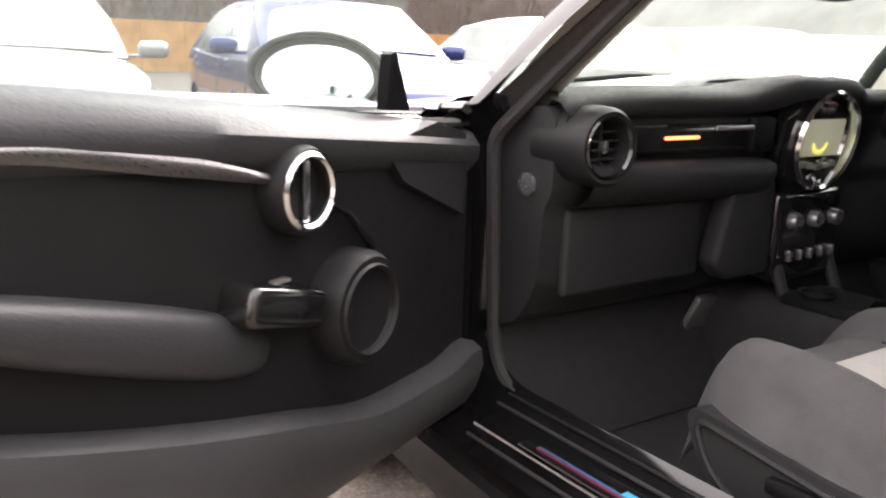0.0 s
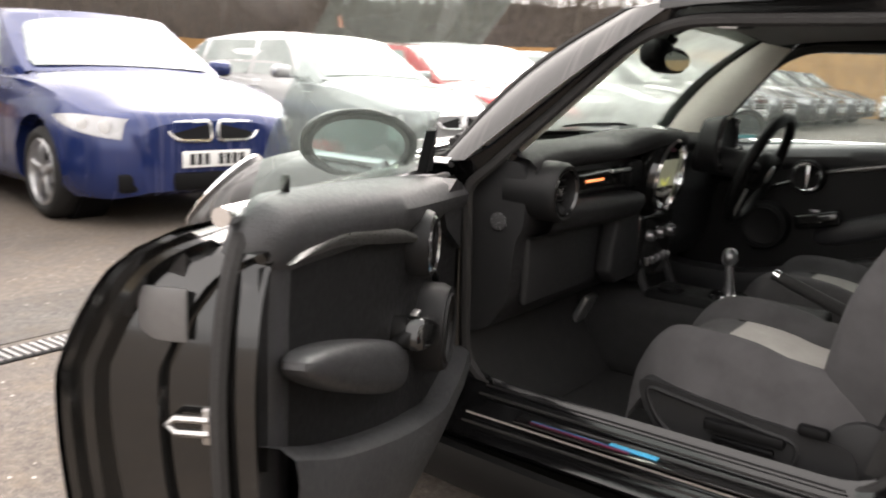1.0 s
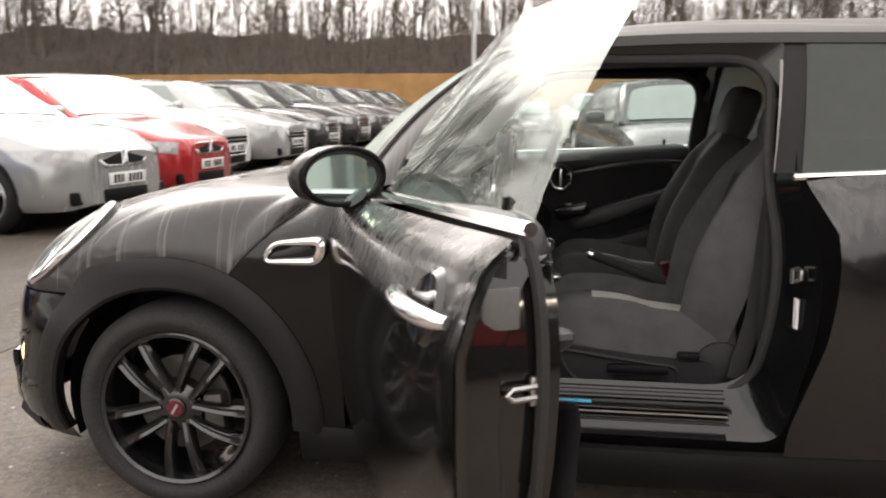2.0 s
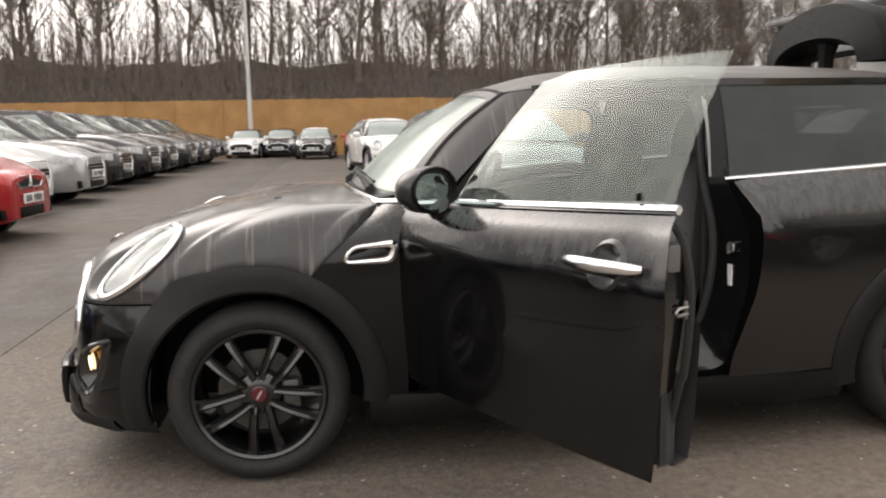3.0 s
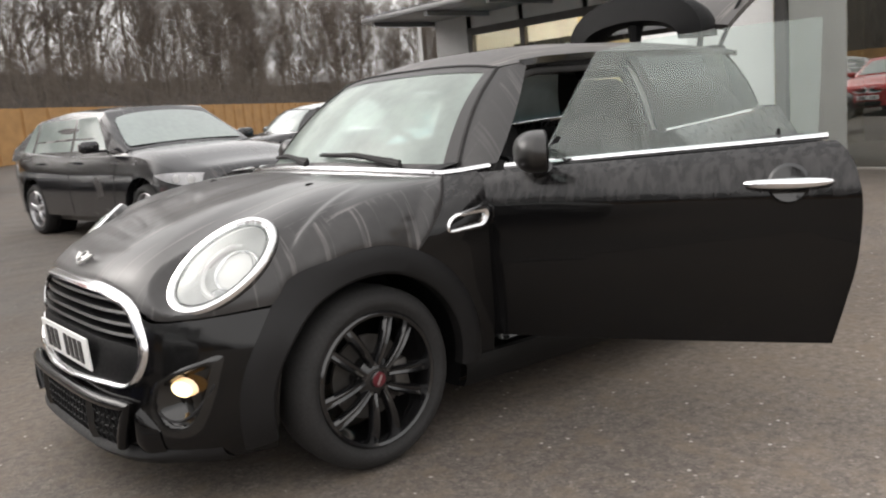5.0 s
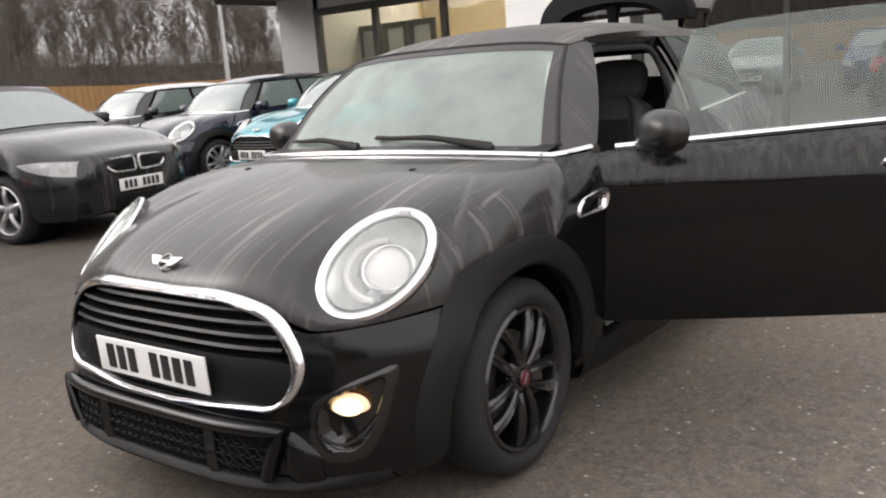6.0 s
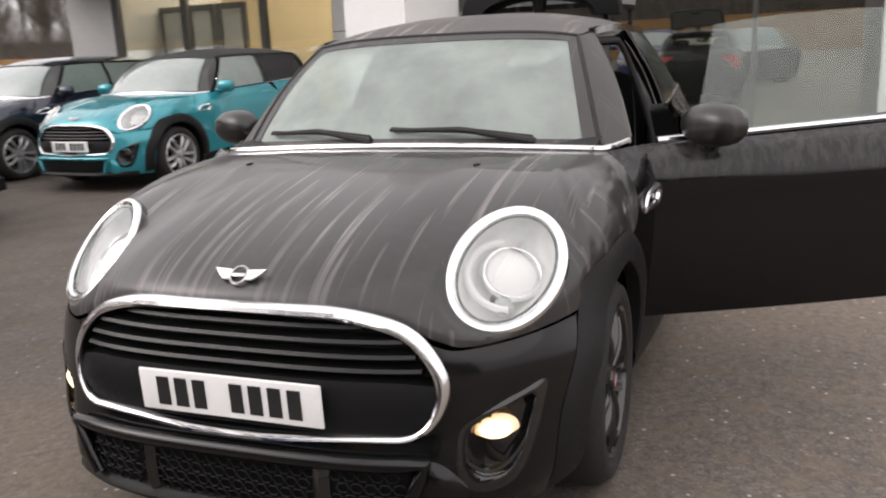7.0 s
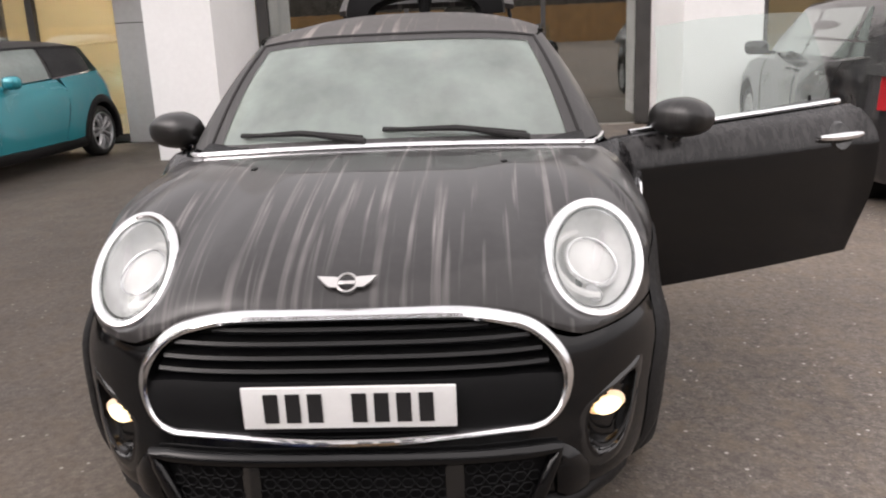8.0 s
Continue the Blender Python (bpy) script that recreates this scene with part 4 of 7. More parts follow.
POCKET = round_path([Vector((y, 0, z)) for y, z in ((0.575, 0.415), (0.640, 0.450), (0.724, 0.486), (0.716, 0.440), (0.696, 0.345), (0.668, 0.288), (0.605, 0.276), (0.578, 0.325))], 0.03, 4)


def inside(a, b, poly):
    hit = False
    for (x0, y0), (x1, y1) in zip(poly, poly[1:] + poly[:1]):
        if (y0 > b) != (y1 > b) and a < (x1 - x0) * (b - y0) / (y1 - y0) + x0:
            hit = not hit
    return hit


def build_mini(root, paint, paint_b, paint_r, wheel_mat, hero=False, roof_mat=None, glow=True, soft=False):
    P = lambda *a, **k: part(*a, **k)
    nb = 110 if hero else 44
    nt = 64 if hero else 24
    # bonnet with both wings in one
    bm = bmesh.new()
    add_grid(bm, nb, nt, lambda u, v: bonnet_pt(u, spread(v)))
    bonnet_bm = mirrored(bm)
    bmesh.ops.remove_doubles(bonnet_bm, verts=bonnet_bm.verts, dist=1e-4)
    bmesh.ops.recalc_face_normals(bonnet_bm, faces=bonnet_bm.faces[:])
    ob = P("bonnet", bonnet_bm, paint_b, root, "black bonnet streaked with dried dirt" if hero else "")
    # front bumper, with the lamp pockets left open lower down
    bm = bmesh.new()

    def bumper(u, v):
        ph = 68 * u
        y = front_pt(ph, 0.6).y
        top = smooth_at(y, (0.0, 0.30, 0.42, 0.50, 0.56, 0.66, 0.80), (0.696, 0.690, 0.666, 0.619, 0.600, 0.606, 0.622))
        z = lerp(0.17, top, v)
        return front_pt(ph, z, 0.0)
    add_grid(bm, nb, 46 if hero else 14, bumper)
    mirrored(bm)
    bmesh.ops.remove_doubles(bm, verts=bm.verts, dist=1e-4)
    bmesh.ops.recalc_face_normals(bm, faces=bm.faces[:])
    drop = []
    hole = outline_grille(1.0, 6)
    for f in bm.faces:
        c = f.calc_center_median()
        if inside(c.y, c.z, hole) or inside(abs(c.y), c.z, [(0.668 + (p.x - 0.668) * 0.95, 0.41 + (p.z - 0.41) * 0.95) for p in POCKET]):
            drop.append(f)
    bmesh.ops.delete(bm, geom=drop, context="FACES")
    me = finish(bm, "front_bumper", M["paint_bumper"] if hero else paint)
    bo = new("front_bumper", me)
    bo.parent = root
    # grille: dark backing, chrome frame, bars
    g = outline_grille(1.0, 8 if hero else 4)
    bm = bmesh.new()
    cen = bm.verts.new(nose_at(0, 0.54, -0.045))
    rings = []
    for s in (1.0, 0.97, 0.75, 0.5, 0.25):
        rings.append([bm.verts.new(nose_at(y * s, 0.54 + (z - 0.54) * s, 0.004 if s == 1.0 else -0.045)) for y, z in g])
    for a, b in zip(rings, rings[1:]):
        for i in range(len(g)):
            bm.faces.new((a[i - 1], a[i], b[i], b[i - 1]))
    for i in range(len(g)):
        bm.faces.new((rings[-1][i - 1], rings[-1][i], cen))
    bmesh.ops.recalc_face_normals(bm, faces=bm.faces[:])
    gr = new("grille")
    gr.parent = root
    tagged(gr, "black bar grille in a wide chrome frame")
    P("grille_mesh", bm, M["dash_dark"], gr)
    bm = bmesh.new()

    def frame_f(u, v):
        k = int(round(u * len(g))) % len(g)
        d, off = [(-0.013, 0.004), (-0.011, 0.020), (-0.003, 0.030), (0.007, 0.030), (0.015, 0.018), (0.017, -0.002)][int(round(v * 5))]
        d *= smooth_at(g[k][1], (0.40, 0.42, 0.52), (0.62, 0.66, 1.0))
        (ya, za), (yb, zb) = g[k - 1], g[(k + 1) % len(g)]
        ty, tz = yb - ya, zb - za
        ln = math.hypot(ty, tz)
        ny, nz = tz / ln, -ty / ln
        if ny * g[k][0] + nz * (g[k][1] - 0.54) < 0:
            ny, nz = -ny, -nz
        off *= smooth_at(abs(g[k][0]), (0.25, 0.45), (1.0, 0.5))
        return nose_at(g[k][0] + ny * d, g[k][1] + nz * d, off)
    add_grid(bm, len(g), 6, frame_f, close_u=True)
    bmesh.ops.recalc_face_normals(bm, faces=bm.faces[:])
    P("grille_frame", bm, M["chrome"], gr, "chrome frame")
    for z, yw in ((0.655, 0.34), (0.622, 0.44), (0.588, 0.47), (0.556, 0.485)):
        bm = bmesh.new()

        def bar_f(u, v, z=z, yw=yw):
            y = lerp(-yw, yw, u)
            o, dz = [(-0.040, -0.011), (-0.016, -0.010), (0.000, -0.002), (-0.006, 0.006), (-0.040, 0.012)][int(round(v * 4))]
            return nose_at(y, z, o) + Vector((0, 0, dz))
        add_grid(bm, 20, 5, bar_f)
        P("grille_bar", bm, M["grille_black"], gr)
    bm = bmesh.new()

    def beam(u, v):
        y = lerp(-0.525, 0.525, u)
        z, o = [(0.398, -0.040), (0.405, -0.004), (0.45, 0.001), (0.51, 0.001), (0.530, -0.006), (0.536, -0.040)][int(round(v * 5))]
        k = 1 - max(0, abs(u - 0.5) * 2 - 0.85) * 1.2
        return nose_at(y * (0.94 if z < 0.41 else 1), lerp(0.465, z, k), o)
    add_grid(bm, 24, 6, beam)
    P("grille_beam", bm, M["dash_dark"], gr)
    plate_bars(root, (0.729, 0, 0.477), 2)
    # lower intake with honeycomb, lip and winglets
    low = new("lower_intake")
    low.parent = root
    tagged(low, "black lower intake with honeycomb mesh and lip")

    def low_y(k, z):
        return k * lerp(0.44, 0.50, (z - 0.2) / 0.145)
    bm = bmesh.new()
    add_grid(bm, 30, 5, lambda u, v: nose_at(low_y(lerp(-1, 1, u), lerp(0.205, 0.345, v)), lerp(0.205, 0.345, v), 0.004))
    bmesh.ops.recalc_face_normals(bm, faces=bm.faces[:])
    P("intake_back", bm, M["dash_dark"], low)
    if hero:
        bm = bmesh.new()
        for i in range(-13, 14):
            for j in range(4):
                yc, zc = i * 0.034 + (0.017 if j % 2 else 0), 0.225 + j * 0.030
                if abs(yc) > 0.45 or 0.222 < abs(yc) < 0.278:
                    continue
                hexa = [nose_at(yc + 0.0165 * math.cos(radians(60 * q)), zc + 0.0135 * math.sin(radians(60 * q)), 0.012) for q in range(6)]
                tube(bm, hexa, 0.0028, 4, closed=True)
        tagged(P("honeycomb", bm, M["dash_dark"], low), kind="stuff")
        for sd in (1, -1):
            bm = bmesh.new()
            add_grid(bm, 3, 6, lambda u, v: nose_at(sd * (0.25 + 0.045 * (u - 0.5)), lerp(0.205, 0.345, v), 0.012 + 0.014 * math.sin(math.pi * u)))
            P("intake_post", bm, M["gloss_black"], low)
    bm = bmesh.new()
    top_l = [nose_at(low_y(lerp(-1, 1, k / 24), 0.352), 0.352, 0.022) for k in range(25)]
    right_l = [nose_at(low_y(1, z), z, 0.022) for z in (0.32, 0.26, 0.215)]
    left_l = [nose_at(low_y(-1, z), z, 0.022) for z in (0.215, 0.26, 0.32)]
    tube(bm, left_l + top_l + right_l, 0.019, 10)
    P("intake_frame", bm, M["paint_bumper"] if hero else paint, low)
    bm = bmesh.new()

    def lip(u, v):
        y = lerp(-0.70, 0.70, u)
        z, o = [(0.212, 0.0), (0.200, 0.026), (0.186, 0.040), (0.168, 0.034), (0.160, 0.0)][int(round(v * 4))]
        return nose_at(y, z, o * (1 if abs(y) < 0.60 else 0.5))
    add_grid(bm, 34, 5, lip)
    bmesh.ops.recalc_face_normals(bm, faces=bm.faces[:])
    P("front_lip", bm, M["plastic"], low, "black front lip")
    for sd in (1, -1):
        bm = bmesh.new()

        def winglet(u, v):
            y = sd * lerp(0.50, 0.585, u)
            z, o = [(0.175, 0.004), (0.184, 0.022), (0.240, 0.026), (0.300, 0.022), (0.335, 0.016), (0.350, 0.0)][int(round(v * 5))]
            return nose_at(y, z - 0.075 * u ** 2 * v, o * math.sin(math.pi * (0.18 + 0.72 * u)))
        add_grid(bm, 9, 6, winglet)
        bmesh.ops.recalc_face_normals(bm, faces=bm.faces[:])
        P("winglet", bm, M["paint_bumper"] if hero else paint, low)
    # winged badge on the bonnet
    bm = bmesh.new()
    lathe(bm, [(0.026, 0.0), (0.026, 0.006), (0.029, 0.008), (0.033, 0.006), (0.034, 0.0)], 28, "z")
    box(bm, (0, 0, 0.004), (0.012, 0.050, 0.006), 0.002)
    for s in (-1, 1):
        prism(bm, [(0.018, s * 0.03, 0.001), (0.022, s * 0.092, 0.001), (0.006, s * 0.078, 0.001), (-0.006, s * 0.066, 0.001), (-0.016, s * 0.052, 0.001), (-0.016, s * 0.028, 0.001)], (0, 0, 0.006))
    bd = P("badge", bm, M["satin"], root, "plain silver winged badge")
    bp = bonnet_pt(0.0, 0.955)
    bd.matrix_basis = ellipse_frame(bp + Vector((0.006, 0, 0.006)), (-0.75, 0, 0.66), (0, -1, 0)) @ Matrix.Diagonal((-0.85, 0.80, 1, 1)) @ Matrix.Diagonal((-1, 1, 1, 1))
    for sd in (1, -1):
        build_headlight(root, sd, glow)
        fx = (lambda b: b) if sd == 1 else flip_y
        # fog lamp in its pocket
        fl = new("fog_lamp")
        fl.parent = root
        tagged(fl, "lit fog lamp in a black corner pocket")
        loop = POCKET
        bm = bmesh.new()
        cy, cz = 0.650, 0.40
        levels = [(1.34, -0.003), (1.22, 0.0), (1.10, 0.001), (1.02, 0.0), (0.96, -0.003), (0.90, -0.014), (0.80, -0.040), (0.4, -0.045)]
        brow = {1.22: 0.45, 1.10: 0.95, 1.02: 1.0, 0.96: 0.7}
        X0 = 0.562

        def pk(p, k, o):
            w = nose_at(cy + (p.x - cy) * k, cz + (p.z - cz) * k, o)
            if k < 0.89:
                w.x = min(w.x, X0)
            # the corner stands proud on the pocket's outer side
            e = min(1.0, max(0.0, (p.x - 0.62) / 0.05))
            w.x += 0.008 * brow.get(k, 0.0) * e * e * (3 - 2 * e)
            return w
        rows = [[bm.verts.new(pk(p, k, o)) for p in loop] for k, o in levels]
        for ra, rb in zip(rows, rows[1:]):
            for q in range(len(loop)):
                bm.faces.new((ra[q - 1], ra[q], rb[q], rb[q - 1]))
        bm.faces.new(rows[-1])
        bmesh.ops.recalc_face_normals(bm, faces=bm.faces[:])
        P("lamp_pocket", fx(bm), M["gloss_black"], fl)
        bm = bmesh.new()

        def fog_f(u, v):
            a = 2 * math.pi * u
            k = v
            y = 0.638 + 0.049 * k * math.cos(a)
            z = 0.398 + (0.040 if math.sin(a) > 0 else 0.020) * k * math.sin(a) + 0.004 * k * math.cos(a)
            return Vector((X0 + 0.014 + 0.009 * (1 - k * k) - 0.45 * (y - 0.638), y, z))
        add_grid(bm, 24, 6, fog_f, close_u=True)
        bmesh.ops.recalc_face_normals(bm, faces=bm.faces[:])
        P("fog_glass", fx(bm), M["fog_on"] if glow else M["lens"], fl, "glowing warm lamp glass")
        if glow:
            bm = bmesh.new()
            add_grid(bm, 18, 4, lambda u, v: Vector((X0 + 0.0245 + 0.002 * (1 - v * v) - 0.45 * 0.038 * v * math.cos(2 * math.pi * u), 0.638 + 0.038 * v * math.cos(2 * math.pi * u), 0.402 + 0.025 * v * math.sin(2 * math.pi * u))), close_u=True)
            bmesh.ops.recalc_face_normals(bm, faces=bm.faces[:])
            P("fog_bulb", fx(bm), M["fog_bulb"], fl, "bright warm bulb")
        bm = bmesh.new()
        tube(bm, [nose_at(lerp(0.592, 0.722, k / 10), 0.300 + 0.062 * (2 * k / 10 - 0.75) ** 2 + 0.02 * k / 10, 0.003) for k in range(11)], 0.004, 6)
        P("pocket_blade", fx(bm), M["dash"], fl)
        # wing panel behind the wheel
        bm = bmesh.new()

        def wing(u, v):
            if u < 0.32:
                L3 = bonnet_edge(lerp(0.999, 0.88, u / 0.32))
                L = (L3.x, L3.z)
            else:
                th = radians(lerp(115.5, 184, (u - 0.32) / 0.68))
                L = ((ARCH - 0.03) * math.cos(th) if u > 0.34 else ARCH * math.cos(th), WR + (ARCH - 0.03) * math.sin(th) if u > 0.34 else WR + ARCH * math.sin(th))
            R = (-0.502, lerp(0.940, 0.285, u))
            x, z = lerp(L[0], R[0], v), lerp(L[1], R[1], v)
            if u < 0.32:
                R3 = side_pt(R[0], R[1])
                p = L3.lerp(R3, v)
                p.y += 0.012 * math.sin(math.pi * v)
                return p
            return side_pt(x, z)
        add_grid(bm, 26, 7, wing)
        bmesh.ops.recalc_face_normals(bm, faces=bm.faces[:])
        P("front_wing", fx(bm), paint, root)
        if hero:
            bm = bmesh.new()
            tube(bm, [bonnet_edge(lerp(0.884, 0.997, k / 16)) + Vector((-0.0015, 0.001, 0.0005)) for k in range(17)], 0.0034, 6)
            P("shut_line", fx(bm), M["rubber"], root, "dark gap between bonnet and wing")
        # chrome side vent
        if hero or sd == 1:
            bm = bmesh.new()
            loop = round_path([Vector((-0.295, 0, 0.752)), Vector((-0.455, 0, 0.760)), Vector((-0.470, 0, 0.815)), Vector((-0.325, 0, 0.802))], 0.045, 5)
            tube(bm, [side_pt(p.x, p.z, 0.008) for p in loop], [lerp(0.0075, 0.0165, min(1, max(0, (-0.40 - p.x) / 0.06))) for p in loop], 8, closed=True)
            P("side_vent", fx(bm), M["chrome"], root, "chrome side vent surround")
            bm = bmesh.new()
            cp = [side_pt(p.x, p.z, 0.006) for p in loop]
            bm.faces.new([bm.verts.new(p) for p in cp])
            P("vent_mesh", fx(bm), M["dash_dark"], root)
        # arch trims, liners
        for ax, rear in ((0.0, False), (-WB, True)):
            bm = bmesh.new()

            def clad(u, v, ax=ax, rear=rear):
                th = radians(lerp(-16 if not rear else -12, 186 if not rear else 196, u))
                r, o = [(0.352, -0.03), (0.352, 0.012), (0.362, 0.020), (0.400, 0.018), (0.432, 0.012), (0.443, 0.002)][int(round(v * 5))]
                if not rear and v > 0.9:
                    r += 0.024 * math.exp(-((math.degrees(th) - 57) / 11) ** 2)
                x, z = ax + r * math.cos(th), WR + r * math.sin(th)
                if not rear and math.cos(th) > 0:
                    x += 0.022 * math.cos(th)
                q = side_pt(x, max(z, 0.175), o)
                if rear:
                    q.y = max(q.y, 0.832 + o)
                return q
            add_grid(bm, 44 if hero else 24, 6, clad)
            bmesh.ops.recalc_face_normals(bm, faces=bm.faces[:])
            P("arch_trim", fx(bm), M["plastic"], root, "matt dark plastic wheel arch trim")
            bm = bmesh.new()
            add_grid(bm, 24, 3, lambda u, v, ax=ax: Vector((ax + 0.375 * math.cos(radians(lerp(-20, 200, u))), lerp(0.80 if ax == 0 else 0.82, 0.52, v) - (0.06 if (ax == 0 and u < 0.3) else 0), WR + 0.375 * math.sin(radians(lerp(-20, 200, u))))))
            c0 = bm.verts.new((ax, 0.52, WR))
            edge = [v for v in bm.verts if abs(v.co.y - 0.52) < 1e-4 and v is not c0]
            edge.sort(key=lambda v: math.atan2(v.co.z - WR + 0.2, v.co.x - ax))
            for i in range(len(edge) - 1):
                try:
                    bm.faces.new((edge[i], edge[i + 1], c0))
                except ValueError:
                    pass
            P("wheel_liner", fx(bm), M["dash_dark"], root)
            wm = pose(ax, 0.835 * sd, WR, 0, 0, 0 if sd == 1 else 180)
            build_wheel(root, wm @ pose(0, 0, 0, 0, 18 if rear else 184, 0), wheel_mat, cap=M["red_cap"] if hero else None, simple_rim=not hero)
        # rear side panel
        bm = bmesh.new()

        def quarter(u, v):
            th = radians(lerp(-2, 184, u))
            c, s = math.cos(th), math.sin(th)
            r0 = ARCH - 0.03
            xa, xb = -1.648 + WB, -2.995 + WB
            k = 9.0
            if c > 1e-4:
                k = min(k, xa / c)
            if c < -1e-4:
                k = min(k, xb / c)
            if s > 1e-4:
                top = (belt_z(-2.5) - WR) / s
                for _ in range(5):
                    top = (belt_z(-WB + min(top, k) * c) - WR) / s
                k = min(k, top)
            k = max(k, r0 + 0.02)
            if c > 0.02:
                for _ in range(4):
                    k = min(k, max(r0 + 0.02, (rear_x(WR + k * s) - 0.006 + WB) / c))
            r = lerp(r0, k, v)
            x, z = -WB + r * c, WR + r * s
            q = side_pt(x, min(z, belt_z(x)))
            flare = max(0.0, 1 - (r - r0) / 0.13)
            q.y = max(q.y, lerp(q.y, 0.834, flare))
            return q
        add_grid(bm, 60 if hero else 30, 9, quarter)
        bmesh.ops.recalc_face_normals(bm, faces=bm.faces[:])
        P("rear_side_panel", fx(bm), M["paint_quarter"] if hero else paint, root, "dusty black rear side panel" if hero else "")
        # chrome belt strip on the rear quarter
        bm = bmesh.new()
        tube(bm, [Vector((x, waist_y(x) - 0.002 - 0.35 * max(0.0, -2.40 - x), belt_z(x) + 0.002)) for x in np.linspace(-1.645, -2.62, 14)], 0.0105, 8)
        P("belt_strip", fx(bm), M["chrome"], root, "chrome belt strip")
        # sill skirt
        bm = bmesh.new()

        def skirt(u, v):
            x = lerp(-0.37, -2.10, u)
            o, z = [(-0.06, 0.172), (0.010, 0.176), (0.020, 0.205), (0.016, 0.255), (0.004, 0.284), (-0.02, 0.288)][int(round(v * 5))]
            return side_pt(x, z, o)
        add_grid(bm, 16, 6, skirt)
        bmesh.ops.recalc_face_normals(bm, faces=bm.faces[:])
        P("side_skirt", fx(bm), M["skirt"], root, "matt black side skirt")
        # A pillar skin
        bm = bmesh.new()

        def apillar(u, v):
            a = screen_pt(1.0, u)
            b = cabin_pt(-0.64, -1.03, u)
            p = a.lerp(b, v)
            p.y += 0.022 * math.sin(math.pi * v) * (1 - u * 0.5)
            p.x += 0.012 * math.sin(math.pi * v)
            return p
        add_grid(bm, 16, 6, apillar)
        bmesh.ops.recalc_face_normals(bm, faces=bm.faces[:])
        P("a_pillar", fx(bm), M["paint_pillar"] if hero else M["gloss_black"], root)
        # dark wrap-round quarter glass
        bm = bmesh.new()

        def qglass(u, v):
            x0 = lerp(-1.665, -2.60, u)
            x1 = lerp(-1.70, -2.47, u)
            return cabin_pt(x0, x1, v)
        add_grid(bm, 14, 8, qglass)
        bmesh.ops.recalc_face_normals(bm, faces=bm.faces[:])
        P("quarter_cloth" if soft else "quarter_glass", fx(bm), roof_mat if soft else (M["dark_glass"] if hero else M["car_glass"]), root, "black cloth rear quarter" if soft else "dark tinted rear side glass")
        bm = bmesh.new()

        def cpost(u, v):
            p = cabin_pt(lerp(-2.60, -2.74, v), lerp(-2.47, -2.63, v), u)
            p.y -= 0.05 * v * v
            return p
        add_grid(bm, 8, 5, cpost)
        bmesh.ops.recalc_face_normals(bm, faces=bm.faces[:])
        P("rear_pillar", fx(bm), roof_mat if soft else (M["plastic"] if hero else M["gloss_black"]), root)
        bm = bmesh.new()
        add_grid(bm, 4, 8, lambda u, v: cabin_pt(lerp(-1.60, -1.672, u), lerp(-1.645, -1.705, u), v, -0.004))
        bmesh.ops.recalc_face_normals(bm, faces=bm.faces[:])
        P("b_pillar", fx(bm), M["plastic"] if hero else M["gloss_black"], root)
    # roof
    bm = bmesh.new()
    add_grid(bm, 34 if hero else 16, 25 if hero else 13, lambda u, v: roof_pt(u, lerp(-1, 1, v)))
    bmesh.ops.recalc_face_normals(bm, faces=bm.faces[:])
    P("roof", bm, roof_mat or paint_r, root, "dirty black roof" if hero else "")
    for sd in (1, -1):
        bm = bmesh.new()
        ribbon(bm, [Vector((rail(x).x, (rail(x).y + 0.002) * sd, rail(x).z)) for x in np.linspace(-1.0, -2.62, 18)], 0.022, 0.026)
        P("roof_rail", bm, roof_mat if soft else M["gloss_black"], root)
    # windscreen and its frame
    bm = bmesh.new()
    add_grid(bm, 25, 14, lambda u, v: screen_pt(lerp(-1, 1, u), v))
    bmesh.ops.recalc_face_normals(bm, faces=bm.faces[:])
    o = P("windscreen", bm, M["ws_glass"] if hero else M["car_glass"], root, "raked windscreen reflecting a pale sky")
    o.visible_shadow = False
    bm = bmesh.new()
    edge = [screen_pt(lerp(-1, 1, i / 24), 0.0) for i in range(25)] + [screen_pt(1, i / 12) for i in range(1, 13)] + [screen_pt(lerp(1, -1, i / 24), 1.0) for i in range(1, 25)] + [screen_pt(-1, 1 - i / 12) for i in range(1, 12)]
    tube(bm, edge, 0.009, 6, closed=True)
    P("screen_seal", bm, M["rubber"], root)
    if hero:
        # black printed border of the glass
        bm = bmesh.new()
        ins = [(lerp(-0.93, 0.93, i / 24), 0.045) for i in range(25)] + [(0.93, lerp(0.045, 0.915, i / 12)) for i in range(1, 13)] + [(lerp(0.93, -0.93, i / 24), 0.915) for i in range(1, 25)] + [(-0.93, lerp(0.915, 0.045, i / 12)) for i in range(1, 12)]
        out = [(lerp(-1, 1, i / 24), 0.0) for i in range(25)] + [(1, i / 12) for i in range(1, 13)] + [(lerp(1, -1, i / 24), 1.0) for i in range(1, 25)] + [(-1, 1 - i / 12) for i in range(1, 12)]
        a = [bm.verts.new(screen_pt(*p) + Vector((0.0018, 0, 0.0024))) for p in out]
        b = [bm.verts.new(screen_pt(*p) + Vector((0.0018, 0, 0.0024))) for p in ins]
        for i in range(len(a)):
            bm.faces.new((a[i - 1], a[i], b[i], b[i - 1]))
        bmesh.ops.recalc_face_normals(bm, faces=bm.faces[:])
        P("screen_border", bm, M["paint_pillar"], root, "dusty black glass border")
    if hero:
        bm = bmesh.new()
        add_grid(bm, 12, 6, lambda u, v: screen_pt(lerp(-0.15, 0.13, u) * (0.75 + 0.25 * v), lerp(0.76, 0.94, v)) - Vector((0.003, 0, 0.004)))
        bmesh.ops.recalc_face_normals(bm, faces=bm.faces[:])
        P("sensor_cover", bm, M["dash_dark"], root, "dark sensor cover behind the glass")
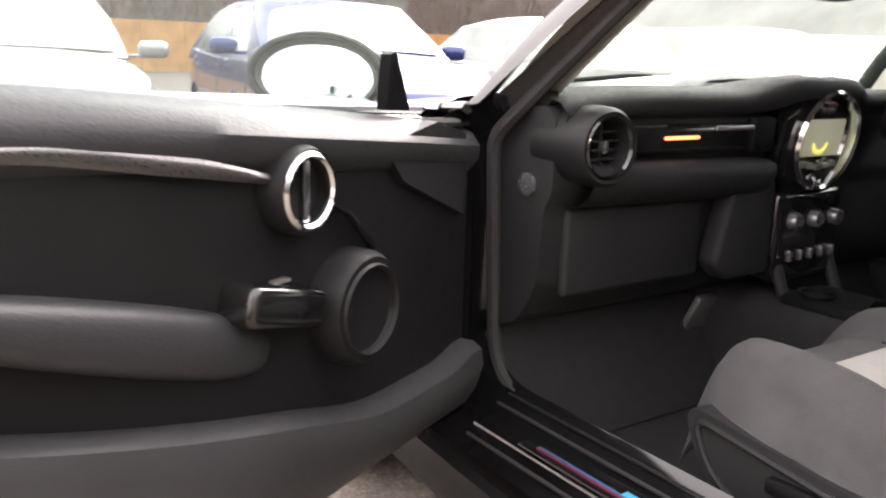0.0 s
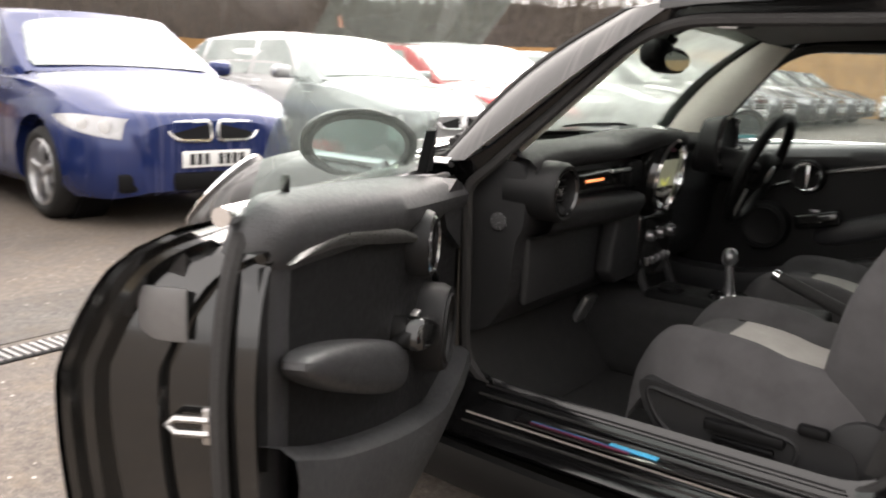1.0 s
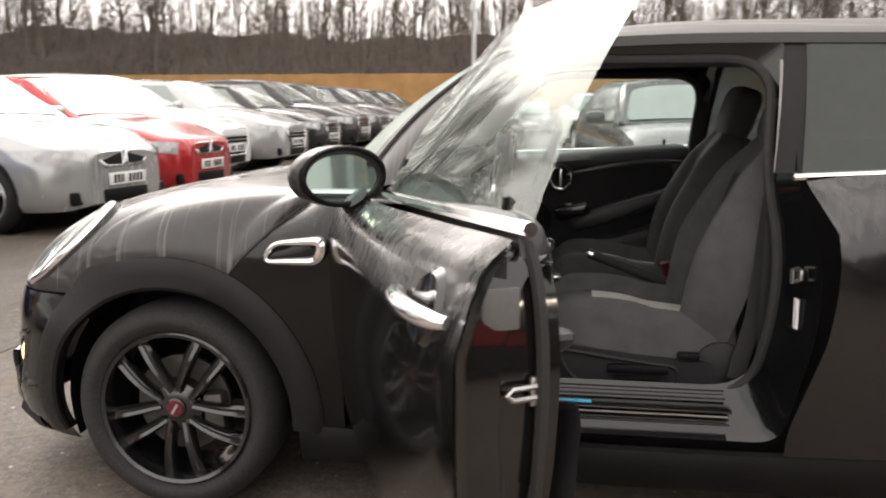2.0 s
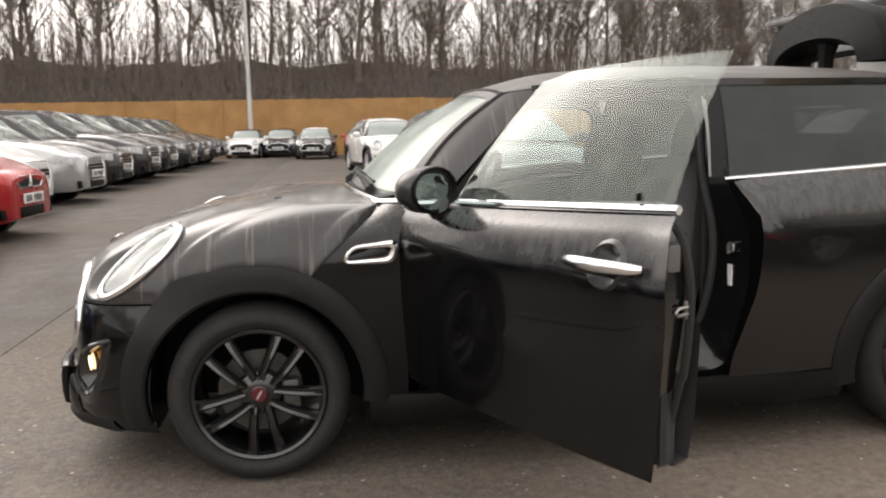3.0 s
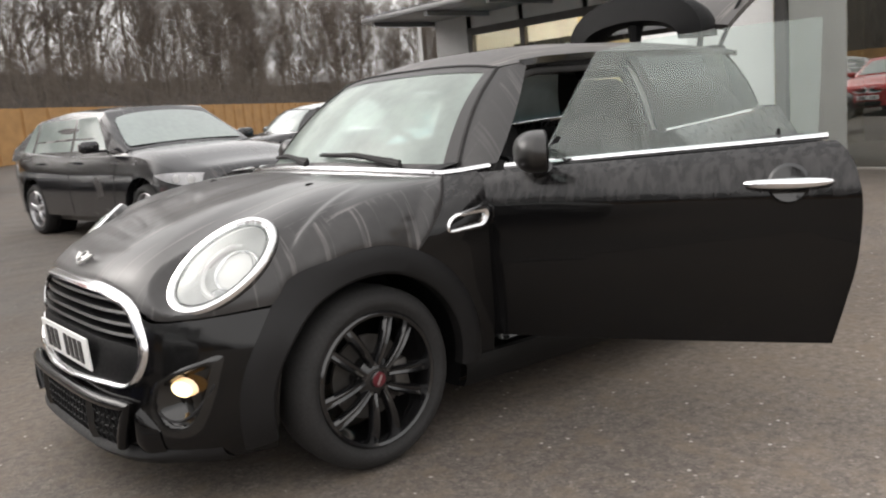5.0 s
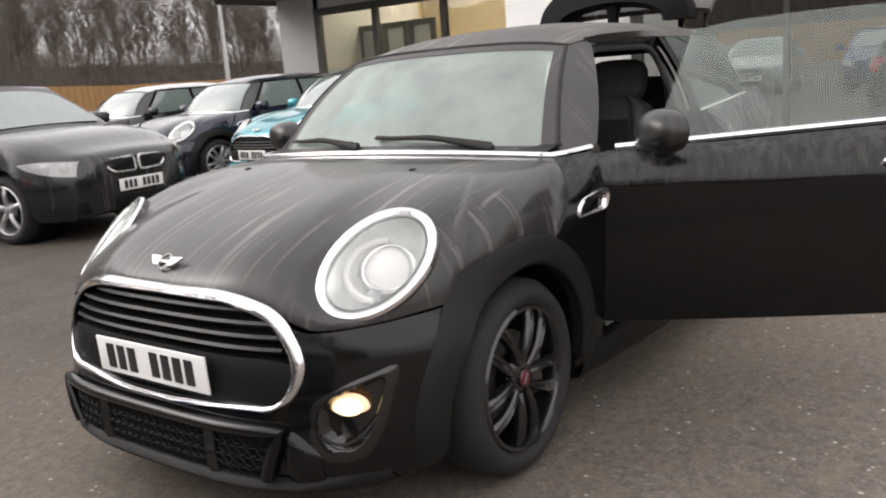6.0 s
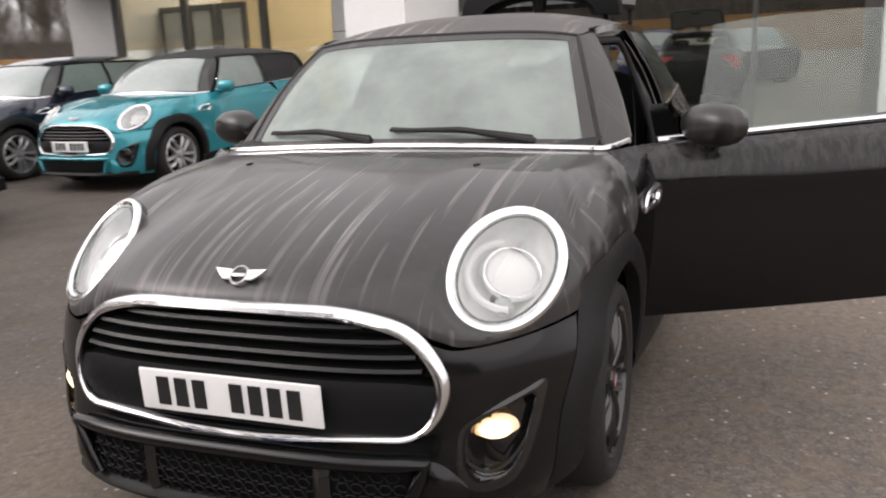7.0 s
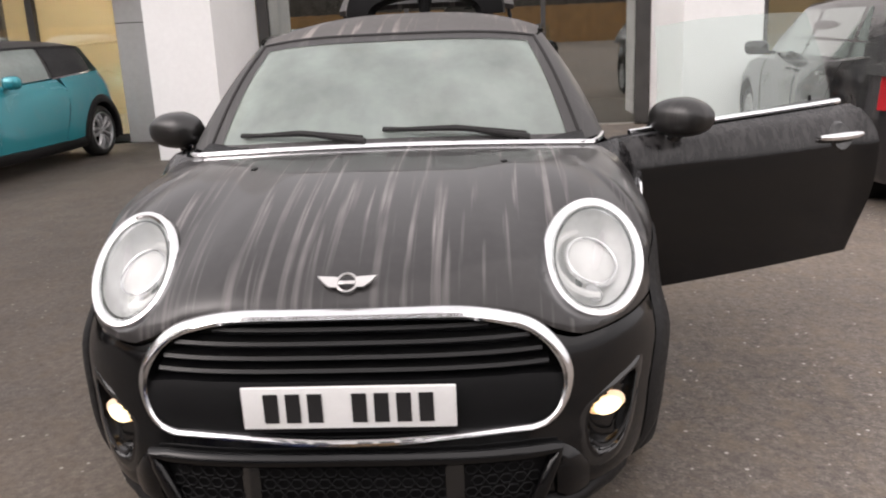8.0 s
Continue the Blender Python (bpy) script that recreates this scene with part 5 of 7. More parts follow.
    # scuttle below the screen and the chrome strip
    bm = bmesh.new()
    add_grid(bm, 25, 4, lambda u, v: cowl(0.715 * lerp(-1, 1, u)).lerp(screen_pt(lerp(-1, 1, u), 0.04), v) + Vector((0, 0, -0.012 * math.sin(math.pi * v))))
    P("scuttle", bm, M["plastic"], root)
    bm = bmesh.new()
    pts = [cowl(0.715 * lerp(-1, 1, i / 30)) + Vector((0, 0, 0.006)) for i in range(31)]
    for sd, ins in ((1, False), (-1, True)):
        tail = [Vector((lerp(-0.43, -0.60, k / 4), sd * lerp(0.722, 0.775, (k / 4) ** 0.7), lerp(0.936, 0.944, k / 4))) for k in range(1, 5)]
        pts = tail[::-1] + pts if ins else pts + tail
    tube(bm, pts, 0.0115, 8)
    P("scuttle_strip", bm, M["chrome"], root, "bright chrome strip round the windscreen base")
    # rear bumper
    bm = bmesh.new()

    def rear(u, v):
        a = radians(46 * u)
        z = lerp(0.20, 0.98, v)
        return Vector((-2.50 + (tail_x(z) + 2.50) * math.cos(a) ** (2 / 3.4), body_w(z) * math.sin(a) ** (2 / 3.4), z))
    add_grid(bm, 20, 12, rear)
    mirrored(bm)
    bmesh.ops.remove_doubles(bm, verts=bm.verts, dist=1e-4)
    bmesh.ops.recalc_face_normals(bm, faces=bm.faces[:])
    P("rear_bumper", bm, paint, root)
    return bo

# ---- the hero hatchback ----
hero = thing("hatchback_car", "dirty black three-door hatchback with its passenger door and tailgate open", "car")
build_mini(hero, M["paint"], M["paint_bonnet"], M["paint_roof"], M["wheel_black"], hero=True)

PIVOT = Vector((-0.525, 0.820, 0))
OPEN = Matrix.Translation(PIVOT) @ Matrix.Rotation(radians(-63.75), 4, "Z") @ Matrix.Translation(-PIVOT)


def norm(bm):
    bmesh.ops.recalc_face_normals(bm, faces=bm.faces[:])
    return bm


def blob(bm, c, s, e1=0.6, e2=0.6, nu=28, nv=14, f=None, m=None):
    """A rounded block; e near 0 is boxy, 1 is an ellipsoid. f bends its unit shape."""
    sp = lambda x, e: math.copysign(abs(x) ** e, x)

    def g(u, v):
        a, b = 2 * math.pi * u, math.pi * (v - 0.5)
        p = Vector((sp(math.cos(b), e1) * sp(math.cos(a), e2), sp(math.cos(b), e1) * sp(math.sin(a), e2), sp(math.sin(b), e1)))
        if f:
            p = f(p)
        p = Vector((p.x * s[0], p.y * s[1], p.z * s[2]))
        return (m @ p if m is not None else p) + Vector(c)
    add_grid(bm, nu, nv, g, close_u=True)
    return bm


def card_top(x):
    return smooth_at(x, (-1.66, -1.40, -0.87, -0.55), (1.005, 0.990, 0.945, 0.915))


def card_lip(x):
    return smooth_at(x, (-1.65, -1.45, -1.10, -0.85, -0.68, -0.60), (0.725, 0.640, 0.545, 0.488, 0.486, 0.502))


def card_in(x):
    """How far the card bows outwards towards the rear."""
    t = max(0.0, min(1.0, (-1.08 - x) / 0.52))
    return 0.050 * t * t * (3 - 2 * t)


def build_door(side, opened):
    fx = (lambda b: b) if side == 1 else flip_y
    m = OPEN if opened else Matrix.Identity(4)
    # skin, flaring a little towards its trailing edge
    bm = bmesh.new()

    def flare(x, z):
        return 0.022 * min(1.0, max(0.0, (-1.60 - x) / 0.12)) ** 1.5 * smooth_at(z, (0.36, 0.62, 0.95, 0.99), (0.0, 1.0, 1.0, 0.6))

    def skin(u, v):
        z = lerp(0.345 + 0.02 * u, belt_z(lerp(-0.512, -1.642, u)) - 0.006, v)
        x = lerp(-0.512, rear_x(z), u)
        return side_pt(x, z, flare(x, z))
    add_grid(bm, 44, 30, skin)
    norm(bm)
    door = part("door", fx(bm), M["paint"], hero, "open black passenger door with dirt streaks and painted sky sheen" if opened else "closed black driver door")
    door.matrix_basis = m
    S = lambda n, b, mt, lb="", **k: part(n, fx(b), mt, door, lb, **k)
    # end faces and inner structure
    loop = round_path([Vector((-0.520, 0, 0.352))] + [Vector((rear_x(z) + 0.002, 0, z)) for z in (0.368, 0.42, 0.48, 0.54, 0.60, 0.66, 0.72, 0.76, 0.80, 0.835, 0.87, 0.90, 0.93, 0.955, belt_z(-1.636) - 0.01)] + [Vector((-0.520, 0, belt_z(-0.52) - 0.01))], 0.03, 3)
    bm = bmesh.new()

    def jamb(u, v):
        p = loop[int(round(u * len(loop))) % len(loop)]
        k, inset = [(-0.0045, 0.002), (-0.012, 0.006), (-0.016, 0.022), (-0.026, 0.026), (-0.032, 0.046), (-0.085, 0.052), (-0.092, 0.064), (None, 0.074)][int(round(v * 7))]
        c = Vector((-1.08, 0, 0.66))
        q = p + (c - p).normalized() * inset * (1 if p.x < -1.5 else 0.4)
        lim = 0.70 + card_in(q.x)
        y = max(lim, side_y(p.x, p.z) + flare(p.x, p.z) + k) if k is not None else lim
        return Vector((q.x, y, q.z))
    add_grid(bm, len(loop), 8, jamb, close_u=True)
    S("door_frame", norm(bm), M["gloss_black"], "black painted door edge")
    bm = bmesh.new()
    add_grid(bm, 16, 2, lambda u, v: Vector((lerp(-0.53, -1.62, u), 0.722 + card_in(lerp(-0.53, -1.62, u)), lerp(0.37, 0.92, v))))
    S("door_inner", norm(bm), M["dash_dark"])
    # rubber seal round the inside
    bm = bmesh.new()
    tube(bm, [Vector((p.x + (0.055 if p.x < -1.5 else -0.02), 0.735 + card_in(p.x), p.z + (0.015 if p.z < 0.6 else -0.01))) for p in loop], 0.010, 6, closed=True)
    S("door_seal", bm, M["rubber"])
    # chrome waist strip
    bm = bmesh.new()
    tube(bm, [Vector((x, waist_y(x) + 0.002, belt_z(x) + 0.004)) for x in np.linspace(-0.60, -1.640, 16)], 0.0115, 8)
    S("waist_strip", bm, M["chrome"], "chrome waist strip")
    # frameless glass
    bm = bmesh.new()

    def glass(u, v):
        a = cabin_pt(lerp(-0.72, -1.612, u), lerp(-0.888, -1.628, u), v)
        a.z += 0.014 * v - 0.014 * (1 - v)
        a.y -= 0.004
        return a
    add_grid(bm, 16, 10, glass)
    norm(bm)
    g = S("door_glass", bm, M["door_glass"], "clear greenish frameless door glass")
    g.visible_shadow = False
    # handle with its dished recess
    bm = bmesh.new()
    ribs = []
    for k in range(13):
        t = k / 12
        x = lerp(-1.412, -1.648, t)
        ribs.append((Vector((x, side_y(x, 0.86) + 0.010 + 0.026 * math.sin(math.pi * t) ** 0.6, 0.866)), 0.010 + 0.008 * math.sin(math.pi * t) ** 0.5))
    tube(bm, [p for p, r in ribs], [r for p, r in ribs], 10)
    for v in bm.verts:
        v.co.z = 0.866 + (v.co.z - 0.866) * 0.95
    S("door_handle", bm, M["chrome"], "bright chrome door handle")
    bm = bmesh.new()

    def dish(u, v):
        a = 2 * math.pi * u
        x, z = -1.532 + 0.060 * v * math.cos(a), 0.862 + 0.060 * v * math.sin(a)
        return side_pt(x, z, 0.002 + 0.011 * v * v) if v < 0.99 else side_pt(x, z, 0.0)
    add_grid(bm, 28, 8, dish, close_u=True)
    S("handle_dish", norm(bm), M["gloss_black"], "dished recess behind the handle")
    # mirror
    mir = new("door_mirror")
    mir.parent = door
    tagged(mir, "rounded black door mirror")
    c = Vector((-0.755, 0.893 * side, 0.998))
    toe = Matrix.Translation(c) @ Matrix.Rotation(radians(22 * side), 4, "Z") @ Matrix.Translation(-c)
    bm = bmesh.new()

    def mshape(p):
        r = Vector(p)
        if r.x < -0.30:
            r.x = -0.30 - (r.x + 0.30) * 0.32
        r.z *= 1.0 - 0.12 * abs(r.y) ** 2
        return r
    blob(bm, c, (0.082, 0.124, 0.072), 0.85, 0.85, 32, 18, mshape)
    bmesh.ops.transform(bm, matrix=toe, verts=bm.verts)
    part("mirror_cap", bm, M["paint_mirror"], door, "black mirror cap")
    bm = bmesh.new()

    def mg(u, v):
        a = 2 * math.pi * u
        return c + Vector((-0.042, 0.098 * v * math.cos(a), 0.060 * v * math.sin(a)))
    add_grid(bm, 32, 5, mg, close_u=True)
    bmesh.ops.transform(bm, matrix=Matrix.Translation(c + Vector((-0.014, 0, 0))) @ Matrix.Rotation(radians(2.5), 4, "Y") @ Matrix.Translation(-c + Vector((0.042, 0, 0))), verts=bm.verts)
    bmesh.ops.transform(bm, matrix=toe, verts=bm.verts)
    o = part("mirror_glass", norm(bm), M["mirror"], door, "oval mirror glass")
    bm = bmesh.new()
    tube(bm, [c + Vector((-0.0235, 0.111 * math.cos(a), 0.066 * math.sin(a))) for a in np.linspace(0, 2 * math.pi, 33)[:-1]], 0.006, 6, closed=True)
    bmesh.ops.transform(bm, matrix=toe, verts=bm.verts)
    part("mirror_rim", bm, M["dash_dark"], door)
    bm = bmesh.new()
    tube(bm, [c + Vector((0.0, -0.030 * side, -0.050)), c + Vector((0.012, -0.050 * side, -0.082)), c + Vector((0.026, -0.070 * side, -0.112))], [0.040, 0.030, 0.044], 14)
    blob(bm, c + Vector((0.030, -0.066 * side, -0.112)), (0.078, 0.026, 0.024), 0.9, 0.9, 24, 10)
    part("mirror_foot", bm, M["gloss_black"], door)
    bpy.data.objects.remove(mir)
    # inner trim: top roll, card, lower card
    bm = bmesh.new()

    def roll(u, v):
        x = lerp(-0.56, -1.630, u)
        e = max(0.0, (-1.545 - x) / 0.085)
        k = math.sqrt(max(0.0, 1 - e * e))
        y, dz = [(0.792, -0.004), (0.775, 0.004), (0.735, 0.002), (0.700, -0.012), (0.682, -0.036), (0.684, -0.058), (0.700, -0.078), (0.712, -0.086)][int(round(v * 7))]
        y += card_in(x) * (0.80 - y) / 0.11
        return Vector((x, lerp(0.806, y, 0.30 + 0.70 * k), card_top(x) + lerp(-0.086, dz, 0.25 + 0.75 * k)))
    add_grid(bm, 44, 8, roll)
    S("card_roll", norm(bm), M["leather"], "grey soft-touch door top")
    bm = bmesh.new()
    add_grid(bm, 26, 10, lambda u, v: Vector((lerp(-0.56, -1.630, u), 0.706 + card_in(lerp(-0.56, -1.615, u)), lerp(card_lip(lerp(-0.56, -1.630, u)) - 0.02, card_top(lerp(-0.56, -1.630, u)) - 0.07, v))))
    S("door_card", norm(bm), M["card"], "dark inner door card")
    bm = bmesh.new()

    def lower(u, v):
        x = lerp(-0.565, -1.636, u)
        zl = card_lip(x)
        y, z = [(0.706, zl + 0.012), (0.678, zl + 0.012), (0.660, zl), (0.655, zl - 0.03), (0.668, lerp(0.385, zl, 0.35)), (0.690, 0.388), (0.735, 0.380)][int(round(v * 6))]
        return Vector((x, y + card_in(x), z))
    add_grid(bm, 30, 7, lower)
    S("lower_card", norm(bm), M["lower_trim"], "dark grey lower door trim")
    bm = bmesh.new()

    def column(u, v):
        x, d = [(-1.535, 0.004), (-1.565, -0.006), (-1.598, -0.002), (-1.618, 0.012), (-1.628, 0.030), (-1.630, 0.056), (-1.628, 0.085)][int(round(u * 6))]
        z = lerp(0.385, card_top(x) - 0.055 - 0.9 * max(0.0, d) ** 1.0 * 0.25, v)
        return Vector((x + 0.010 * max(0.0, (v - 0.85) / 0.15), 0.704 + card_in(x) + d, z))
    add_grid(bm, 7, 16, column)
    S("card_edge", norm(bm), M["leather"], "rounded dark grey rear edge of the trim", sharp=1.2)
    bm = bmesh.new()
    ribbon(bm, [(-1.640, 0.842, lerp(0.40, 0.955, k / 8)) for k in range(9)], 0.020, 0.016, (1, 0, 0))
    S("edge_seal", bm, M["rubber"], "black rubber seal on the door's end")
    # satin blade, ring handle, armrest, speaker
    bm = bmesh.new()

    def blade(u, v):
        x = lerp(-1.090, -1.590, u)
        z = smooth_at(x, (-1.60, -1.45, -1.25, -1.09), (0.930, 0.932, 0.905, 0.872))
        w = 0.013 * math.sin(math.pi * min(1, 0.08 + u * 0.92)) ** 0.7
        return Vector((x, 0.690 + card_in(x) - 0.006 * math.cos((v - 0.5) * 3), z + (v - 0.5) * 2 * w))
    add_grid(bm, 24, 5, blade)
    S("trim_blade", norm(bm), M["dark_satin"], "slim satin trim blade")
    bm = bmesh.new()
    lathe(bm, [(0.058, 0.04), (0.060, -0.010), (0.055, -0.022), (0.047, -0.020), (0.045, 0.0), (0.0, 0.012)], 32, "y", (-1.062, 0.690, 0.858))
    S("handle_bezel", norm(bm), M["card"])
    bm = bmesh.new()
    lathe(bm, [(0.050, -0.016), (0.052, -0.022), (0.047, -0.026), (0.043, -0.022), (0.044, -0.014)], 36, "y", (-1.062, 0.690, 0.858))
    box(bm, (-1.062, 0.678, 0.858), (0.016, 0.012, 0.084), 0.005)
    S("inner_handle", norm(bm), M["chrome"], "chrome ring door pull")
    bm = bmesh.new()

    def arm(p):
        r = Vector(p)
        k = (r.x + 1) / 2
        r.y = r.y * lerp(0.75, 1.0, k)
        r.z = r.z * lerp(0.42, 1.0, k ** 0.7)
        return r
    blob(bm, (-1.358, 0.722, 0.733), (0.270, 0.044, 0.050), 0.7, 0.55, 32, 16, arm, Matrix.Rotation(radians(19), 4, "Y"))
    S("armrest", norm(bm), M["leather"], "padded grey armrest")
    bm = bmesh.new()
    box(bm, (-1.115, 0.690, 0.715), (0.15, 0.075, 0.055), 0.014, 3, Matrix.Rotation(radians(14), 3, "Y"))
    S("switch_block", bm, M["gloss_black"])
    bm = bmesh.new()
    box(bm, (-1.10, 0.688, 0.744), (0.030, 0.014, 0.006), 0.0025)
    S("window_switch", bm, M["satin"], "silver window switch")
    bm = bmesh.new()
    lathe(bm, [(0.088, 0.05), (0.086, -0.020), (0.078, -0.036), (0.068, -0.036), (0.064, -0.026), (0.060, -0.024), (0.0, -0.030)], 36, "y", (-0.940, 0.690, 0.672))
    S("speaker", norm(bm), M["card"], "round door speaker")
    bm = bmesh.new()
    tube(bm, [(-1.010, 0.694, 0.838), (-0.950, 0.694, 0.812), (-0.885, 0.694, 0.755), (-0.858, 0.694, 0.685), (-0.868, 0.694, 0.625), (-0.915, 0.694, 0.582)], 0.007, 8)
    S("card_arc", bm, M["gloss_black"], "gloss black trim arc")
    bm = bmesh.new()
    lathe(bm, [(0.069, -0.036), (0.066, -0.041), (0.062, -0.036)], 40, "y", (-0.940, 0.690, 0.672))
    S("speaker_ring", norm(bm), M["card"], "dark speaker ring")
    bm = bmesh.new()
    prism(bm, [(-0.60, 0.690, 0.76), (-0.60, 0.690, 0.905), (-0.70, 0.690, 0.930), (-0.86, 0.690, 0.900), (-0.80, 0.690, 0.84)], (0, 0.03, 0))
    S("tweeter_panel", bm, M["dash"])
    bm = bmesh.new()
    prism(bm, [(-0.705, 0.742, 0.945), (-0.775, 0.742, 0.948), (-0.795, 0.722, 1.035), (-0.78, 0.722, 1.04)], (0, 0.02, 0))
    S("mirror_corner", bm, M["dash_dark"])
    bm = bmesh.new()
    tube(bm, [(-1.50, 0.775, 0.99), (-1.50, 0.775, 1.020)], 0.006, 8)
    S("lock_pin", bm, M["dash_dark"])
    bm = bmesh.new()
    tube(bm, [(-1.672, 0.795, 0.756), (-1.676, 0.832, 0.756), (-1.676, 0.841, 0.764), (-1.676, 0.832, 0.772), (-1.672, 0.795, 0.772)], 0.0045, 6)
    box(bm, (-1.668, 0.798, 0.764), (0.010, 0.012, 0.044), 0.004)
    S("latch", bm, M["steel"], "steel door latch")
    bm = bmesh.new()
    box(bm, (-1.667, 0.848, 0.885), (0.006, 0.056, 0.060), 0.006)
    S("end_plate", bm, M["end_sheen"], "door-end plate with its sky reflection painted grey")
    return door


build_door(1, True)
build_door(-1, False)

# ---- shell inside: jambs, floor, firewall, headliner ----
for sd in (1, -1):
    fx = (lambda b: b) if sd == 1 else flip_y
    out_c = [Vector((-0.515, 0.822, 0.305)), Vector((-1.650, 0.825, 0.305)), Vector((-1.708, 0.872, 0.62)), Vector((-1.710, 0.868, 0.80)), Vector((-1.648, 0.800, 0.982)), Vector((-1.690, 0.606, 1.332)), Vector((-1.010, 0.574, 1.316)), Vector((-0.640, 0.765, 0.950)), Vector((-0.515, 0.790, 0.930))]
    in_c = [Vector((-0.615, 0.690, 0.388)), Vector((-1.590, 0.690, 0.388)), Vector((-1.630, 0.735, 0.62)), Vector((-1.635, 0.735, 0.80)), Vector((-1.600, 0.700, 0.980)), Vector((-1.625, 0.584, 1.284)), Vector((-0.985, 0.558, 1.284)), Vector((-0.665, 0.715, 0.930)), Vector((-0.615, 0.715, 0.890))]
    rr = (0.07, 0.10, 0.04, 0.06, 0.05, 0.03, 0.04)
    lo = [p for p in round_path(out_c, 0.07, 7)]
    li = [p for p in round_path(in_c, 0.13, 7)]
    bm = bmesh.new()

    def jam(u, v):
        i = int(round(u * len(lo))) % len(lo)
        k = [0.0, 0.22, 0.26, 0.55, 0.60, 0.97, 1.0][int(round(v * 6))]
        p = lo[i].lerp(li[i], k)
        p.z += [0, 0.0, 0.012, 0.014, 0.024, 0.026, 0.0][int(round(v * 6))] * (1 if p.z < 0.6 else -0.3)
        return p
    add_grid(bm, len(lo), 7, jam, close_u=True)
    part("door_jamb", fx(norm(bm)), M["sill"], hero, "black painted door opening with stepped sill")
    bm = bmesh.new()
    tube(bm, [p + Vector((0, 0.008, 0)) for p in li], 0.014, 8, closed=True)
    part("opening_seal", fx(bm), M["rubber"], hero, "black rubber door seal")
    # sill lines
    for yy, zz, mt in ((0.725, 0.405, M["dash"]), (0.752, 0.392, M["rubber"]), (0.806, 0.362, M["satin"]), (0.822, 0.346, M["rubber"])):
        bm = bmesh.new()
        ribbon(bm, [(-0.70, yy, zz), (-1.10, yy, zz), (-1.52, yy, zz)], 0.006 if mt is M["rubber"] else 0.0028, 0.004)
        part("sill_line", fx(bm), mt, hero)
    # sill plates
    bm = bmesh.new()
    box(bm, (-1.18, 0.780, 0.373), (0.70, 0.055, 0.006), 0.002)
    part("sill_plate", fx(bm), M["gloss_black"], hero)
    for yy, mt, lb in ((0.790, M["blue_dull"], "thin blue sill stripe"), (0.7955, M["red_dull"], "thin red sill stripe")):
        bm = bmesh.new()
        box(bm, (-0.99, yy, 0.3785), (0.24, 0.0045, 0.003))
        part("sill_stripe", fx(bm), mt, hero, lb)
    bm = bmesh.new()
    box(bm, (-1.115, 0.780, 0.3785), (0.11, 0.016, 0.004), 0.002)
    part("sill_film", fx(bm), M["blue_strip"], hero, "scrap of blue protective film")
    bm = bmesh.new()
    box(bm, (-1.672, 0.800, 0.745), (0.012, 0.05, 0.03), 0.006)
    tube(bm, [(-1.667, 0.81, 0.760), (-1.647, 0.83, 0.760), (-1.647, 0.83, 0.730), (-1.667, 0.81, 0.730)], 0.006, 6)
    part("striker", fx(bm), M["steel"], hero, "steel door striker")
    bm = bmesh.new()
    box(bm, (-1.668, 0.805, 0.645), (0.006, 0.032, 0.075))
    part("sticker", fx(bm), M["sticker"], hero, "small white sticker")
    # inner A pillar trim, pale
    bm = bmesh.new()

    def apin(u, v):
        a = screen_pt(0.985, u)
        b = Vector((-0.665, 0.700, 0.935)).lerp(Vector((-0.985, 0.556, 1.286)), u)
        p = a.lerp(b, v)
        return p + Vector((-0.012, -0.018 - 0.02 * math.sin(math.pi * v), -0.01))
    add_grid(bm, 14, 6, apin)
    part("pillar_trim", fx(norm(bm)), M["pillar_trim"], hero, "pale cloth pillar trim")
    # inner side trim behind the door
    bm = bmesh.new()
    add_grid(bm, 10, 6, lambda u, v: Vector((lerp(-1.60, -2.55, u), 0.715 - 0.05 * u, lerp(0.30, 0.99, v))))
    part("side_trim", fx(norm(bm)), M["dash"], hero)
    bm = bmesh.new()
    add_grid(bm, 4, 8, lambda u, v: cabin_pt(lerp(-1.606, -1.642, u), lerp(-1.644, -1.674, u), v, -0.035))
    part("b_pillar_trim", fx(norm(bm)), M["pale_trim"], hero, "pale grey pillar trim")
    # seat belt
    bm = bmesh.new()
    ribbon(bm, [(-1.63, 0.64, 1.18), (-1.63, 0.655, 0.95), (-1.60, 0.665, 0.60), (-1.56, 0.66, 0.42)], 0.046, 0.003, (0, 1, 0.01))
    part("seat_belt", fx(bm), M["rubber"], hero, "dark seat belt webbing")
    # rear glass pillars inside, dark
bm = bmesh.new()
add_grid(bm, 24, 17, lambda u, v: roof_pt(lerp(0.02, 0.985, u), lerp(-0.97, 0.97, v)) - Vector((0, 0, 0.034)))
part("headliner", norm(bm), M["headliner"], hero, "grey cloth headliner")
bm = bmesh.new()
box(bm, (-1.65, 0, 0.255), (2.2, 1.40, 0.05))
box(bm, (-1.45, 0, 0.40), (1.75, 0.20, 0.26), 0.05, 3)
part("floor_carpet", bm, M["carpet"], hero, "black carpeted floor and tunnel")
bm = bmesh.new()
box(bm, (-1.55, 0, 0.20), (2.3, 1.42, 0.06))
box(bm, (-0.02, 0, 0.50), (0.95, 0.96, 0.56))
box(bm, (-0.50, 0, 0.56), (0.05, 1.40, 0.66))
part("underbody", bm, M["dash_dark"], hero)
bm = bmesh.new()
add_grid(bm, 3, 6, lambda u, v: Vector((lerp(-0.555, -0.74, (1 - v) ** 2.2), lerp(-0.69, 0.69, u), lerp(0.285, 0.80, v))))
part("footwell_panel", norm(bm), M["carpet"], hero)

